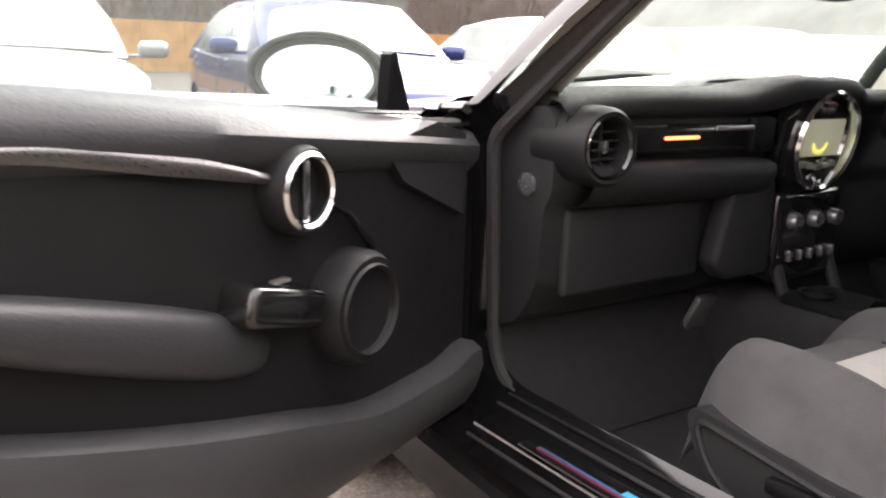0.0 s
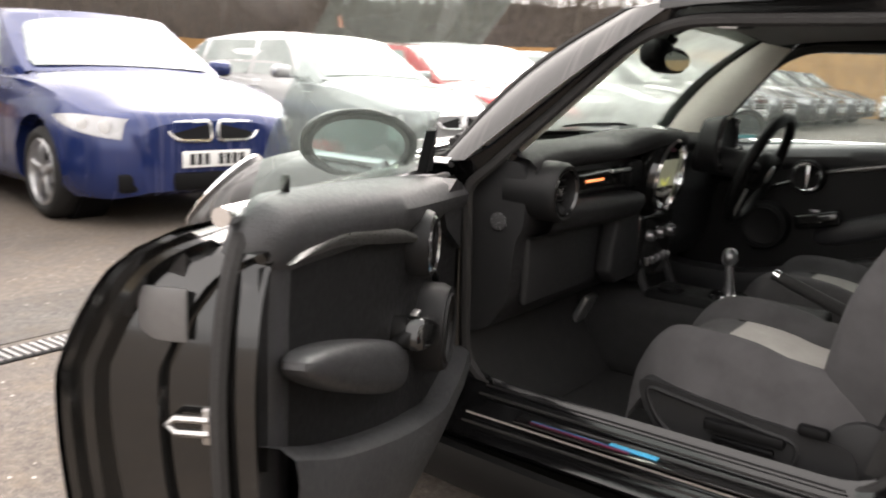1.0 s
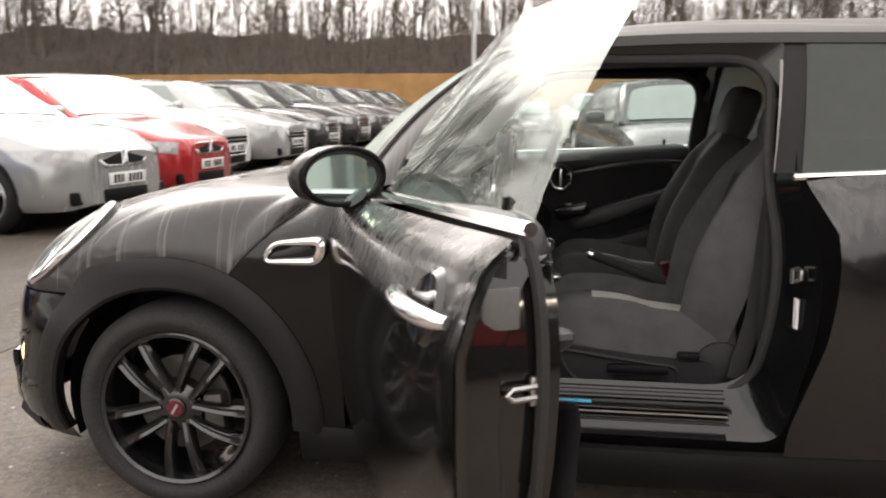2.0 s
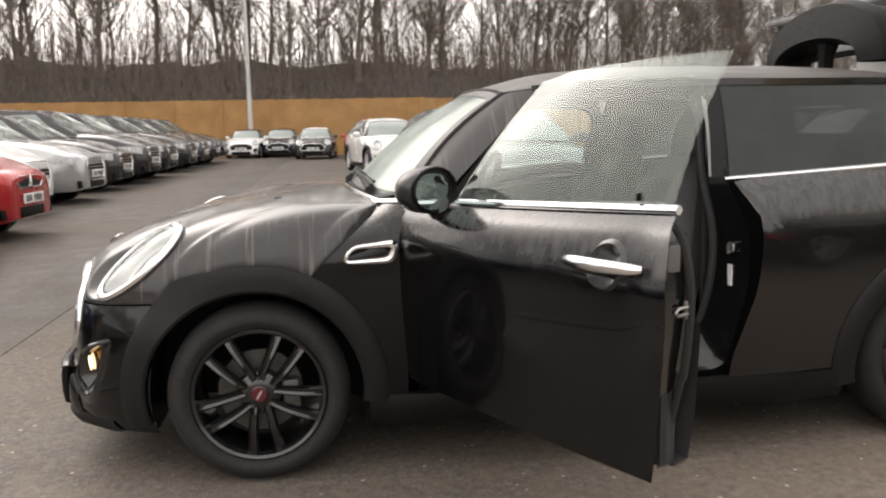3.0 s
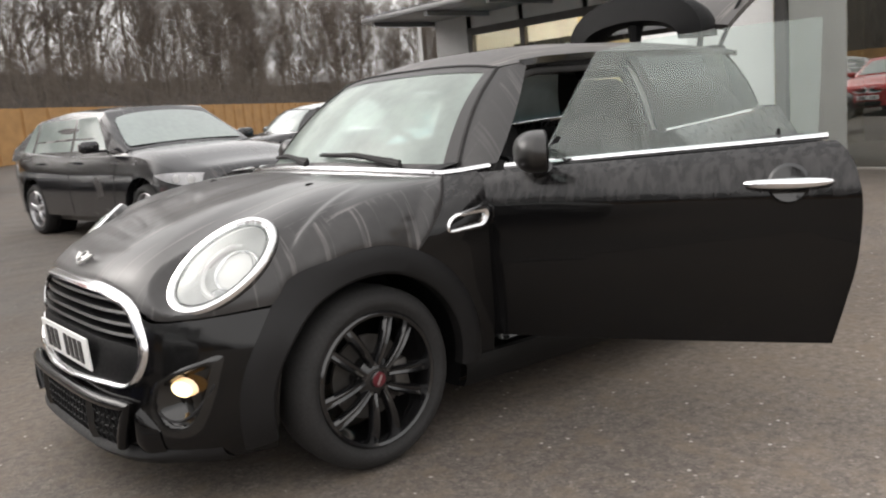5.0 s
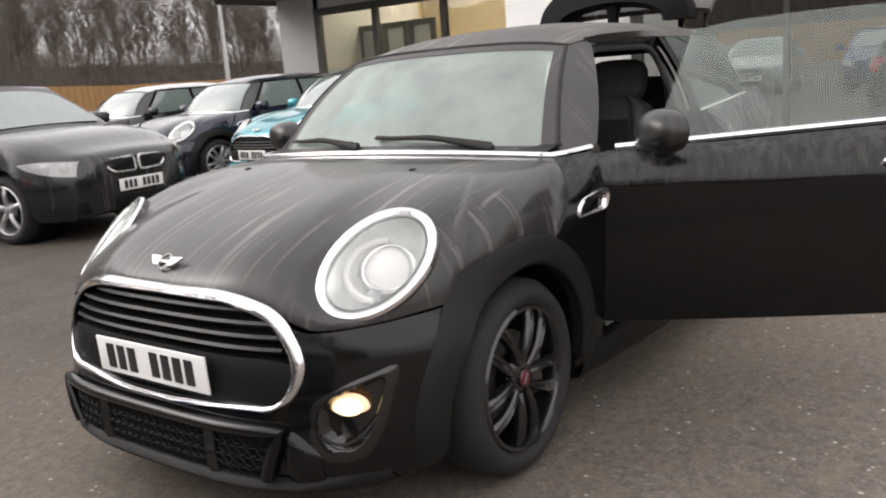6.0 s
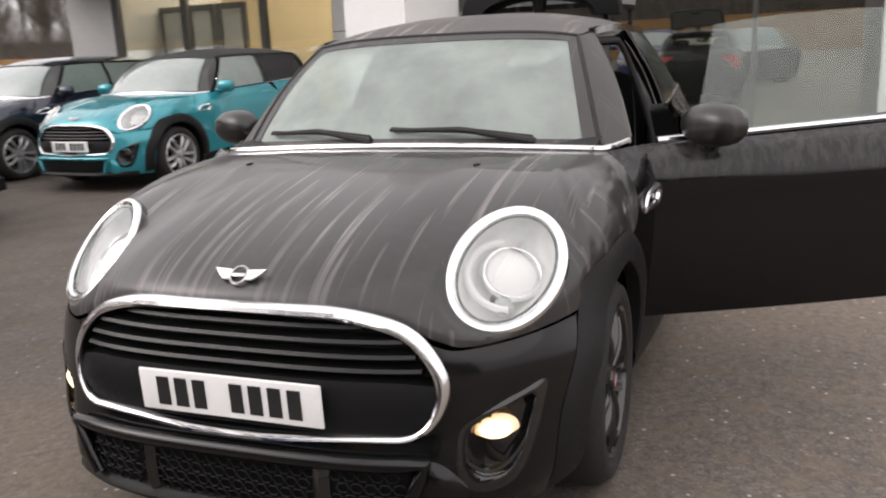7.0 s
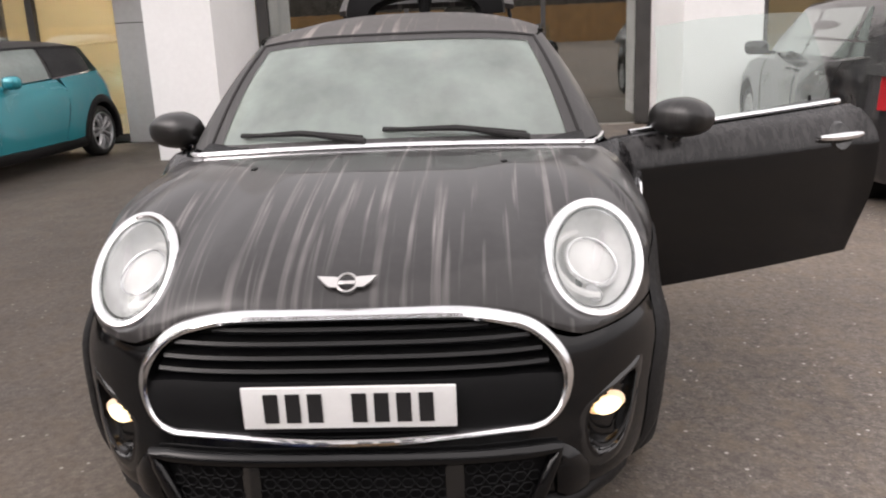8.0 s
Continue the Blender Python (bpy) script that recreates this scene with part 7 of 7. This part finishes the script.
bm = bmesh.new()
add_grid(bm, 40, 7, lambda u, v: spoiler(u, v * 6 / 5 if v < 0.99 else 0.0))
part("spoiler", norm(bm), M["dash_dark"], tg, "black arched roof spoiler tipped up")
bm = bmesh.new()
tube(bm, [(-2.50, 0, 1.40), (-2.50, 0, 1.47), (-2.52, 0, 1.60)], [0.030, 0.035, 0.06], 8)
part("spoiler_post", bm, M["dash_dark"], tg)
for sd in (1, -1):
    bm = bmesh.new()
    tube(bm, [(-2.56, 0.50 * sd, 1.37), (-2.70, 0.48 * sd, 1.50), (-2.92, 0.45 * sd, 1.70)], [0.012, 0.012, 0.007], 8)
    part("gas_strut", bm, M["dash_dark"], tg, "black gas strut")
    bm = bmesh.new()
    tube(bm, [(-2.58, 0.36 * sd, 1.37), (-2.60, 0.36 * sd, 1.44), (-2.62, 0.36 * sd, 1.51)], 0.016, 8)
    part("gate_hinge", bm, M["dash_dark"], tg)
for sd in (1, -1):
    bm = bmesh.new()
    add_grid(bm, 10, 8, lambda u, v: (lambda x, z: Vector((x, (side_y(x, z) + 0.008) * sd, z)))(lerp(-2.965, -2.79 - 0.03 * abs(2 * v - 1) ** 2, u), lerp(0.66, 0.93, v)))
    part("tail_light", norm(bm), M["red_lens"], hero, "red tail light")

# ---- parked cars round about ----
def road_car(root, paint, wb=2.76, fo=0.80, ro=0.95, w=0.90, h=1.475, nose=0.765, belt=0.99, boot=None, kind="saloon", grille="kidney", wheel=None, glow=True):
    """A saloon or hatch with its nose towards +x and its front axle over the origin."""
    boot = boot or belt + 0.10
    xf, xr = fo, -wb - ro
    wr = 0.318
    xs0, xs1 = (-0.42, -1.12)
    xr1, xr0 = (-wb - 0.05, -wb - 0.62) if kind == "saloon" else (-wb - 0.45, -wb - ro + 0.10)
    top_x = (xr, xr + 0.12, xr + 0.3, -wb, -1.5, xs0 - 0.1, xs0 + 0.2, 0.2, xf - 0.25, xf - 0.06, xf)
    top_z = (boot - 0.12, boot, boot + 0.02, belt + 0.07, belt + 0.01, belt, belt - 0.01, belt - 0.07, nose + 0.03, nose - 0.02, nose - 0.08)

    def hw(x):
        f = max(0.0, (x - 0.1) / (xf - 0.1))
        b = max(0.0, (-wb + 0.2 - x) / (-wb + 0.2 - xr))
        return w * (1 - 0.42 * f ** 3.2) * (1 - 0.32 * b ** 3.2)

    st = [xr + (xf - xr) * (0.5 - 0.5 * math.cos(math.pi * i / 35)) for i in range(36)]

    def sec(x, v):
        k = hw(x)
        zt = smooth_at(x, top_x, top_z)
        zb = 0.20 + 0.05 * max(0, (x - xf + 0.2) / 0.2) ** 2
        s = [(0.0, zb), (k * 0.90, zb), (k * 0.975, zb + 0.07), (k, lerp(zb, zt, 0.35)), (k * 0.995, lerp(zb, zt, 0.62)), (k * 0.97, lerp(zb, zt, 0.80)),
             (k * 0.93, lerp(zb, zt, 0.93)), (k * 0.84, lerp(zb, zt, 0.985)), (k * 0.6, zt + 0.012), (k * 0.3, zt + 0.022), (0.0, zt + 0.025)]
        t = v * (len(s) - 1)
        i = min(int(t), len(s) - 2)
        a, b = s[i], s[i + 1]
        return Vector((x, lerp(a[0], b[0], t - i), lerp(a[1], b[1], t - i)))
    bm = bmesh.new()
    vs = add_grid(bm, 36, 11, lambda u, v: sec(st[int(round(u * 35))], v))
    mirrored(bm)
    bmesh.ops.remove_doubles(bm, verts=bm.verts, dist=1e-4)
    bmesh.ops.holes_fill(bm, edges=[e for e in bm.edges if e.is_boundary], sides=0)
    bmesh.ops.recalc_face_normals(bm, faces=bm.faces[:])
    me = bpy.data.meshes.new("body")
    bm.to_mesh(me)
    bm.free()
    cutters = []
    for ax in (0.0, -wb):
        for sd in (1, -1):
            c = bmesh.new()
            bmesh.ops.create_cone(c, cap_ends=True, segments=32, radius1=0.375, radius2=0.375, depth=0.4, matrix=Matrix.Translation((ax, sd * (w + 0.02), wr + 0.02)) @ Matrix.Rotation(math.pi / 2, 4, "X"))
            cutters.append(c)
    me2 = cut(me, cutters)
    bm = bmesh.new()
    bm.from_mesh(me2)
    bpy.data.meshes.remove(me2)
    part("body", bm, paint, root, sharp=0.6)
    # cabin
    cx = (xr0, xr1, -1.9, xs1, xs0)
    cz = (boot + 0.0, h - 0.07, h, h - 0.035, belt)

    def roofline(x):
        if x > xs1:
            return lerp(h - 0.035, belt + 0.0, (x - xs1) / (xs0 - xs1))
        if x < xr1:
            return lerp(h - 0.07, boot, (xr1 - x) / (xr1 - xr0))
        return smooth_at(x, (xr1, -1.9, xs1), (h - 0.07, h, h - 0.035))
    cst = sorted({xr0, xr1, xs1, xs0, *[lerp(xr0, xs0, i / 18) for i in range(19)]})

    def csec(x, v):
        zt = roofline(x)
        zb = belt - 0.06
        tw = w * 0.70
        bw = w * 0.93 - 0.10 * max(0, (x + 0.9) / 0.5) ** 2 * 0.5
        f = max(0.0, min(1.0, (zt - zb) / (h - zb)))
        ww = lerp(bw, tw, f)
        s = [(bw, zb), (lerp(bw, ww, 0.45), lerp(zb, zt, 0.45)), (lerp(bw, ww, 0.85), lerp(zb, zt, 0.86)), (ww * 0.96, lerp(zb, zt, 0.965)), (ww * 0.82, zt - 0.006), (ww * 0.4, zt + 0.012), (0, zt + 0.018)]
        t = v * 6
        i = min(int(t), 5)
        return Vector((x, lerp(s[i][0], s[i + 1][0], t - i), lerp(s[i][1], s[i + 1][1], t - i)))
    bm = bmesh.new()
    add_grid(bm, len(cst), 7, lambda u, v: csec(cst[int(round(u * (len(cst) - 1)))], v))
    mirrored(bm)
    bmesh.ops.remove_doubles(bm, verts=bm.verts, dist=1e-4)
    bmesh.ops.recalc_face_normals(bm, faces=bm.faces[:])
    part("cabin", bm, paint, root, sharp=0.5)

    def pane(name, f, nu=8, nv=5):
        b = bmesh.new()
        add_grid(b, nu, nv, f)
        bmesh.ops.recalc_face_normals(b, faces=b.faces[:])
        return part(name, b, M["car_glass"], root)

    def across(xa, xb, zoff, wid):
        def f(u, v):
            # rounded corners, and the upper edge drawn down towards the pillars
            e = abs(lerp(-1, 1, u))
            x = lerp(xa, lerp(xb, xa, 0.10 * e ** 4), v)
            y = lerp(-1, 1, u) * wid * lerp(0.93, 0.66, min(1, (roofline(x) - belt) / (h - belt))) * (1 - 0.05 * max(0.0, (abs(2 * v - 1) - 0.7) / 0.3) ** 2)
            return Vector((x, y, roofline(x) + 0.018 * (1 - e ** 2) + zoff * (1 - 0.3 * e)))
        return f
    pane("windscreen", across(xs0 - 0.05, xs1 + 0.10, 0.008, w * 0.89), 17, 9)
    pane("rear_window", across(xr0 + 0.08, xr1 - 0.03, 0.008, w * 0.92), 13)
    for sd in (1, -1):
        for a0, a1, b0, b1 in ((xs0 - 0.38, xs1 - 0.06, -1.62, -1.64), (-1.70, -1.72, -wb + 0.05, -wb + 0.12 if kind == "saloon" else -wb + 0.1), (-wb - 0.02, -wb + 0.03, -wb - 0.30, -wb - 0.05)):
            def f(u, v, a0=a0, a1=a1, b0=b0, b1=b1):
                x = lerp(lerp(a0, a1, v), lerp(b0, b1, v), u)
                p = csec(x, 0)
                q = csec(x, 0.45)
                zt = min(lerp(belt + 0.02, h - 0.10, v), roofline(x) - 0.05)
                t = (zt - (belt - 0.06)) / max(0.05, roofline(x) - (belt - 0.06))
                r = csec(x, min(0.46, t * 0.40))
                return Vector((x, sd * (r.y + 0.006), zt))
            pane("side_window", f, 7, 4)
        for ax in (0.0, -wb):
            build_wheel(root, pose(ax, sd * (w - 0.03), wr, 0, 0, 0 if sd == 1 else 180), wheel or M["wheel_silver"], simple_rim=True, tyre_r=wr, twin=grille != "kidney")
            b = bmesh.new()
            lathe(b, [(0.37, 0.0), (0.37, -0.22), (0.0, -0.22)], 24, c=(ax, sd * (w - 0.17) + (0.0 if sd == 1 else 0.22), wr + 0.02))
            part("wheel_liner", b, M["dash_dark"], root)
        # headlight, tail light, mirror, handle
        b = bmesh.new()

        def lamp(u, v):
            # slanted almond: blunt at the grille, drawn out along the wing
            t = 0.08 + 0.92 * u
            x = lerp(xf - 0.03, xf - 0.50, t)
            zm = nose - 0.115 + 0.075 * t
            hh = 0.062 * (1 - t ** 2.4) + 0.004
            z = zm + lerp(-1, 1, v) * hh
            zb, zt = 0.22, smooth_at(x, top_x, top_z)
            f = (z - zb) / (zt - zb)
            return Vector((x, hw(x) * smooth_at(f, (0.35, 0.62, 0.80, 0.93, 0.985), (1.0, 0.995, 0.97, 0.93, 0.84)) + 0.010, z))
        add_grid(b, 13, 6, lamp)
        bmesh.ops.recalc_face_normals(b, faces=b.faces[:])
        hl = part("headlight", b if sd == 1 else flip_y(b), M["lamp_dark"], root, "clear headlight")
        for uu, rr in ((0.16, 0.046), (0.42, 0.040)):
            c0 = lamp(uu, 0.5)
            b = bmesh.new()
            add_grid(b, 16, 4, lambda u, v: c0 + Vector((0.7 * rr * v * math.cos(2 * math.pi * u), 0.010 + 0.006 * (1 - v * v) - 0.5 * rr * v * math.cos(2 * math.pi * u), rr * v * math.sin(2 * math.pi * u))), close_u=True)
            bmesh.ops.recalc_face_normals(b, faces=b.faces[:])
            part("lamp_ring", b if sd == 1 else flip_y(b), M["reflector"], hl)
        # door gaps
        for gx, gx1 in ((-0.62, -0.50), (-1.66, -1.66), (-wb + 0.36, -wb - 0.02)):
            b = bmesh.new()
            pts = []
            for k in range(9):
                t = lerp(1.9, 6.3, k / 8)
                q = sec(lerp(gx, gx1, k / 8), t / 10)
                pts.append(Vector((q.x, q.y + 0.0005, q.z)))
            tube(b, pts, 0.0045, 4)
            part("door_gap", b if sd == 1 else flip_y(b), M["rubber"], root)
        b = bmesh.new()
        add_grid(b, 6, 4, lambda u, v: Vector((lerp(xr + 0.02, xr + 0.32, u), hw(lerp(xr + 0.02, xr + 0.32, u)) * lerp(1.0, 0.97, v) + 0.008, lerp(0.70, boot - 0.07, v))))
        bmesh.ops.recalc_face_normals(b, faces=b.faces[:])
        part("tail_light", b if sd == 1 else flip_y(b), M["red_lens"], root, "red tail light")
        b = bmesh.new()
        box(b, (xs0 - 0.38, sd * (w + 0.10), belt + 0.06), (0.12, 0.22, 0.13), 0.05, 3)
        box(b, (xs0 - 0.38, sd * (w - 0.02), belt + 0.01), (0.05, 0.12, 0.03), 0.01)
        part("door_mirror", b, paint, root)
        for hx in (-1.50, -2.45):
            b = bmesh.new()
            box(b, (hx, sd * (w * 0.985 + 0.012), belt - 0.10), (0.19, 0.03, 0.025), 0.01)
            part("door_handle", b, paint, root)
    # grille
    if grille == "kidney":
        for sd in (1, -1):
            b = bmesh.new()
            loop = round_path([Vector((xf + 0.010, sd * 0.025, nose - 0.185)), Vector((xf + 0.006, sd * 0.27, nose - 0.180)), Vector((xf - 0.012, sd * 0.345, nose - 0.125)), Vector((xf - 0.018, sd * 0.31, nose - 0.065)), Vector((xf - 0.008, sd * 0.03, nose - 0.055))], 0.035, 5)
            tube(b, loop, 0.014, 6, closed=True)
            part("grille_frame", b, M["chrome"], root, "chrome grille frame")
            b = bmesh.new()
            b.faces.new([b.verts.new(p + Vector((0.006, 0, 0))) for p in loop])
            part("grille_mesh", b, M["dash_dark"], root)
    else:
        b = bmesh.new()
        loop = round_path([Vector((xf + 0.02, -0.28, 0.36)), Vector((xf + 0.02, 0.28, 0.36)), Vector((xf + 0.01, 0.40, 0.56)), Vector((xf - 0.02, 0.36, 0.72)), Vector((xf - 0.02, -0.36, 0.72)), Vector((xf + 0.01, -0.40, 0.56))], 0.05, 4)
        tube(b, loop, 0.014, 6, closed=True)
        part("grille_frame", b, M["chrome"], root, "chrome grille frame")
        b = bmesh.new()
        b.faces.new([b.verts.new(p + Vector((0.004, 0, 0))) for p in loop])
        part("grille_mesh", b, M["dash_dark"], root)
        for k in range(5):
            b = bmesh.new()
            box(b, (xf + 0.014, 0, 0.42 + 0.05 * k), (0.012, 0.66, 0.012))
            part("grille_bar", b, M["satin"], root)
    b = bmesh.new()
    for yy, ww in ((0.0, 0.62), (0.56, 0.20), (-0.56, 0.20)):
        box(b, (xf - 0.005 - 0.10 * abs(yy), yy, 0.31), (0.05, ww, 0.12), 0.02)
    part("lower_intake", b, M["dash_dark"], root)
    plate_bars(root, (xf + 0.03, 0, 0.46), 0)
    plate_bars(root, None, 0, m=pose(xr - 0.012, 0, 0.72 if kind == "saloon" else 0.60, 0, 0, 180))
    return root


def park(name, label, x, y, heading, size=1.0, **kw):
    """heading: degrees from +x, anticlockwise."""
    r = thing(name, label, "car", group="cars parked in the yard")
    road_car(r, **kw)
    r.matrix_world = pose(x, y, 0, 0, 0, heading) @ Matrix.Scale(size, 4)
    return r


def col_paint(name, c, flake=0.3, dirt=0.25):
    return car_paint(name, c, dirt, "top", flake)


BLUE = col_paint("blue_paint", (0.012, 0.026, 0.115))
SILVER = col_paint("silver_paint", (0.42, 0.43, 0.43), 0.5)
GREY = col_paint("grey_paint", (0.30, 0.30, 0.29), 0.4)
RED = col_paint("red_paint", (0.42, 0.022, 0.026))
WHITE = col_paint("white_paint", (0.74, 0.74, 0.73), 0.0)
DARK = col_paint("dark_paint", (0.016, 0.016, 0.018))
TURQ = col_paint("turquoise_paint", (0.02, 0.26, 0.31), 0.3)
NAVY = col_paint("navy_paint", (0.012, 0.016, 0.032))

park("saloon_car", "blue saloon car with chrome kidney grille", 3.98, -1.66, 172, size=1.05, paint=BLUE)
park("saloon_car", "silver saloon car with chrome kidney grille", 4.02, -4.82, 172, size=1.05, paint=SILVER)
park("hatchback_car", "light grey car parked beside the blue saloon", 3.95, 1.02, 172, paint=GREY, kind="hatch", grille="frame")
park("saloon_car", "red saloon car with dark kidney grille", 4.12, -7.0, 176, size=1.04, paint=RED)
park("hatchback_car", "white hatchback car with a tall framed grille", 5.06, -9.9, 177, size=1.14, paint=WHITE, kind="hatch", grille="frame")
park("hatchback_car", "silver hatchback car with a tall framed grille", 4.92, -12.6, 177, size=1.13, paint=SILVER, kind="hatch", grille="frame")
dark_h = park("hatchback_car", "black hatchback car in a parked row", 5.12, -15.8, 178, size=1.13, paint=DARK, kind="hatch", grille="frame")
for yy in (-18.5, -21.0, -24.6, -27.4, -30.5, -33.0):
    copy_thing(dark_h, pose(5.15, yy, 0, 0, 0, 178) @ Matrix.Scale(1.11, 4))
park("saloon_car", "dark grey saloon car with chrome kidney grille", -2.48, -5.72, 98, paint=DARK)
park("hatchback_car", "dark hatchback car parked tail towards the yard", -6.55, 3.98, 176, paint=DARK, kind="hatch", grille="frame")


CLOTH_TOP = simple("cloth_roof", (0.02, 0.02, 0.021), 0.9)


def park_mini(label, x, y, heading, paint, roof=None):
    r = thing("small_hatchback_car", label, "car", group="cars parked in the yard")
    build_mini(r, paint, paint, paint, M["wheel_silver"], roof_mat=roof, glow=False, soft=roof is CLOTH_TOP)
    # closed doors, door glass and mirrors
    for sd in (1, -1):
        fx = (lambda b: b) if sd == 1 else flip_y
        b = bmesh.new()
        add_grid(b, 14, 8, lambda u, v: side_pt(lerp(-0.505, rear_x(lerp(0.29, belt_z(-1.5), v)), u), lerp(0.29, belt_z(lerp(-0.505, -1.645, u)), v)))
        bmesh.ops.recalc_face_normals(b, faces=b.faces[:])
        part("door", fx(b), paint, r)
        b = bmesh.new()
        add_grid(b, 10, 6, lambda u, v: cabin_pt(lerp(-0.70, -1.60, u), lerp(-1.08, -1.645, u), v))
        bmesh.ops.recalc_face_normals(b, faces=b.faces[:])
        part("door_glass", fx(b), M["car_glass"], r)
        b = bmesh.new()
        box(b, (-0.72, sd * 0.93, 1.00), (0.14, 0.20, 0.14), 0.06, 3)
        box(b, (-0.72, sd * 0.82, 0.95), (0.06, 0.10, 0.04), 0.01)
        part("door_mirror", b, paint, r)
        b = bmesh.new()
        box(b, (-1.50, sd * 0.865, 0.86), (0.22, 0.03, 0.03), 0.012)
        part("door_handle", b, M["chrome"], r, "chrome door handle")
    b = bmesh.new()
    add_grid(b, 13, 6, lambda u, v: Vector((lerp(-2.93, -2.69, v), lerp(-1, 1, u) * lerp(0.66, 0.54, v), lerp(0.98, 1.345, v) - 0.03 * abs(lerp(-1, 1, u)) ** 2)))
    part("rear_window", b, M["car_glass"], r)
    r.matrix_world = pose(x, y, 0, 0, 0, heading)
    return r

# ---- other small hatchbacks ----
park_mini("turquoise small convertible with a black cloth roof", -5.24, -5.47, -5, TURQ, CLOTH_TOP)
park_mini("dark navy small hatchback beside the turquoise one", -5.30, -7.85, -3, NAVY)
park_mini("black small hatchback with a pale roof in the row", -5.5, -10.65, -3, DARK, SILVER)
park_mini("white small hatchback with a black roof by the fence", 3.9, -38.3, 84, WHITE, M["gloss_black"])
park_mini("black small hatchback with a white roof by the fence", 0.45, -34.6, 86, DARK, WHITE)
park_mini("dark small hatchback between two others by the fence", 2.2, -38.6, 86, NAVY)
park_mini("silver small hatchback with a yellow roof by the fence", -3.9, -33.0, 90, SILVER, col_paint("yellow_paint", (0.62, 0.50, 0.03)))
park_mini("red small hatchback with a dark roof by the fence", -1.75, -34.8, 86, RED, M["gloss_black"])
park_mini("white small crossover car with a grey grille", -2.12, -19.75, 99, WHITE).scale = (1.12, 1.08, 1.10)

# ---- slot drain in the yard ----
dr = thing("drain_grate", "cast iron slot drain grate set in the asphalt", "drain")
dr.matrix_world = pose(1.42, 0.85, 0.0)
bm = bmesh.new()
box(bm, (0, 0, 0.003), (0.16, 1.0, 0.006))
part("grate_frame", bm, M["dash_dark"], dr)
bm = bmesh.new()
box(bm, (0, 0, 0.008), (0.13, 0.018, 0.008))
b0 = part("grate_bar", bm, M["steel"], dr)
b0.location = (0, -0.48, 0)
for k in range(1, 28):
    again(b0, dr, Matrix.Translation((0, -0.48 + k * 0.0356, 0)))
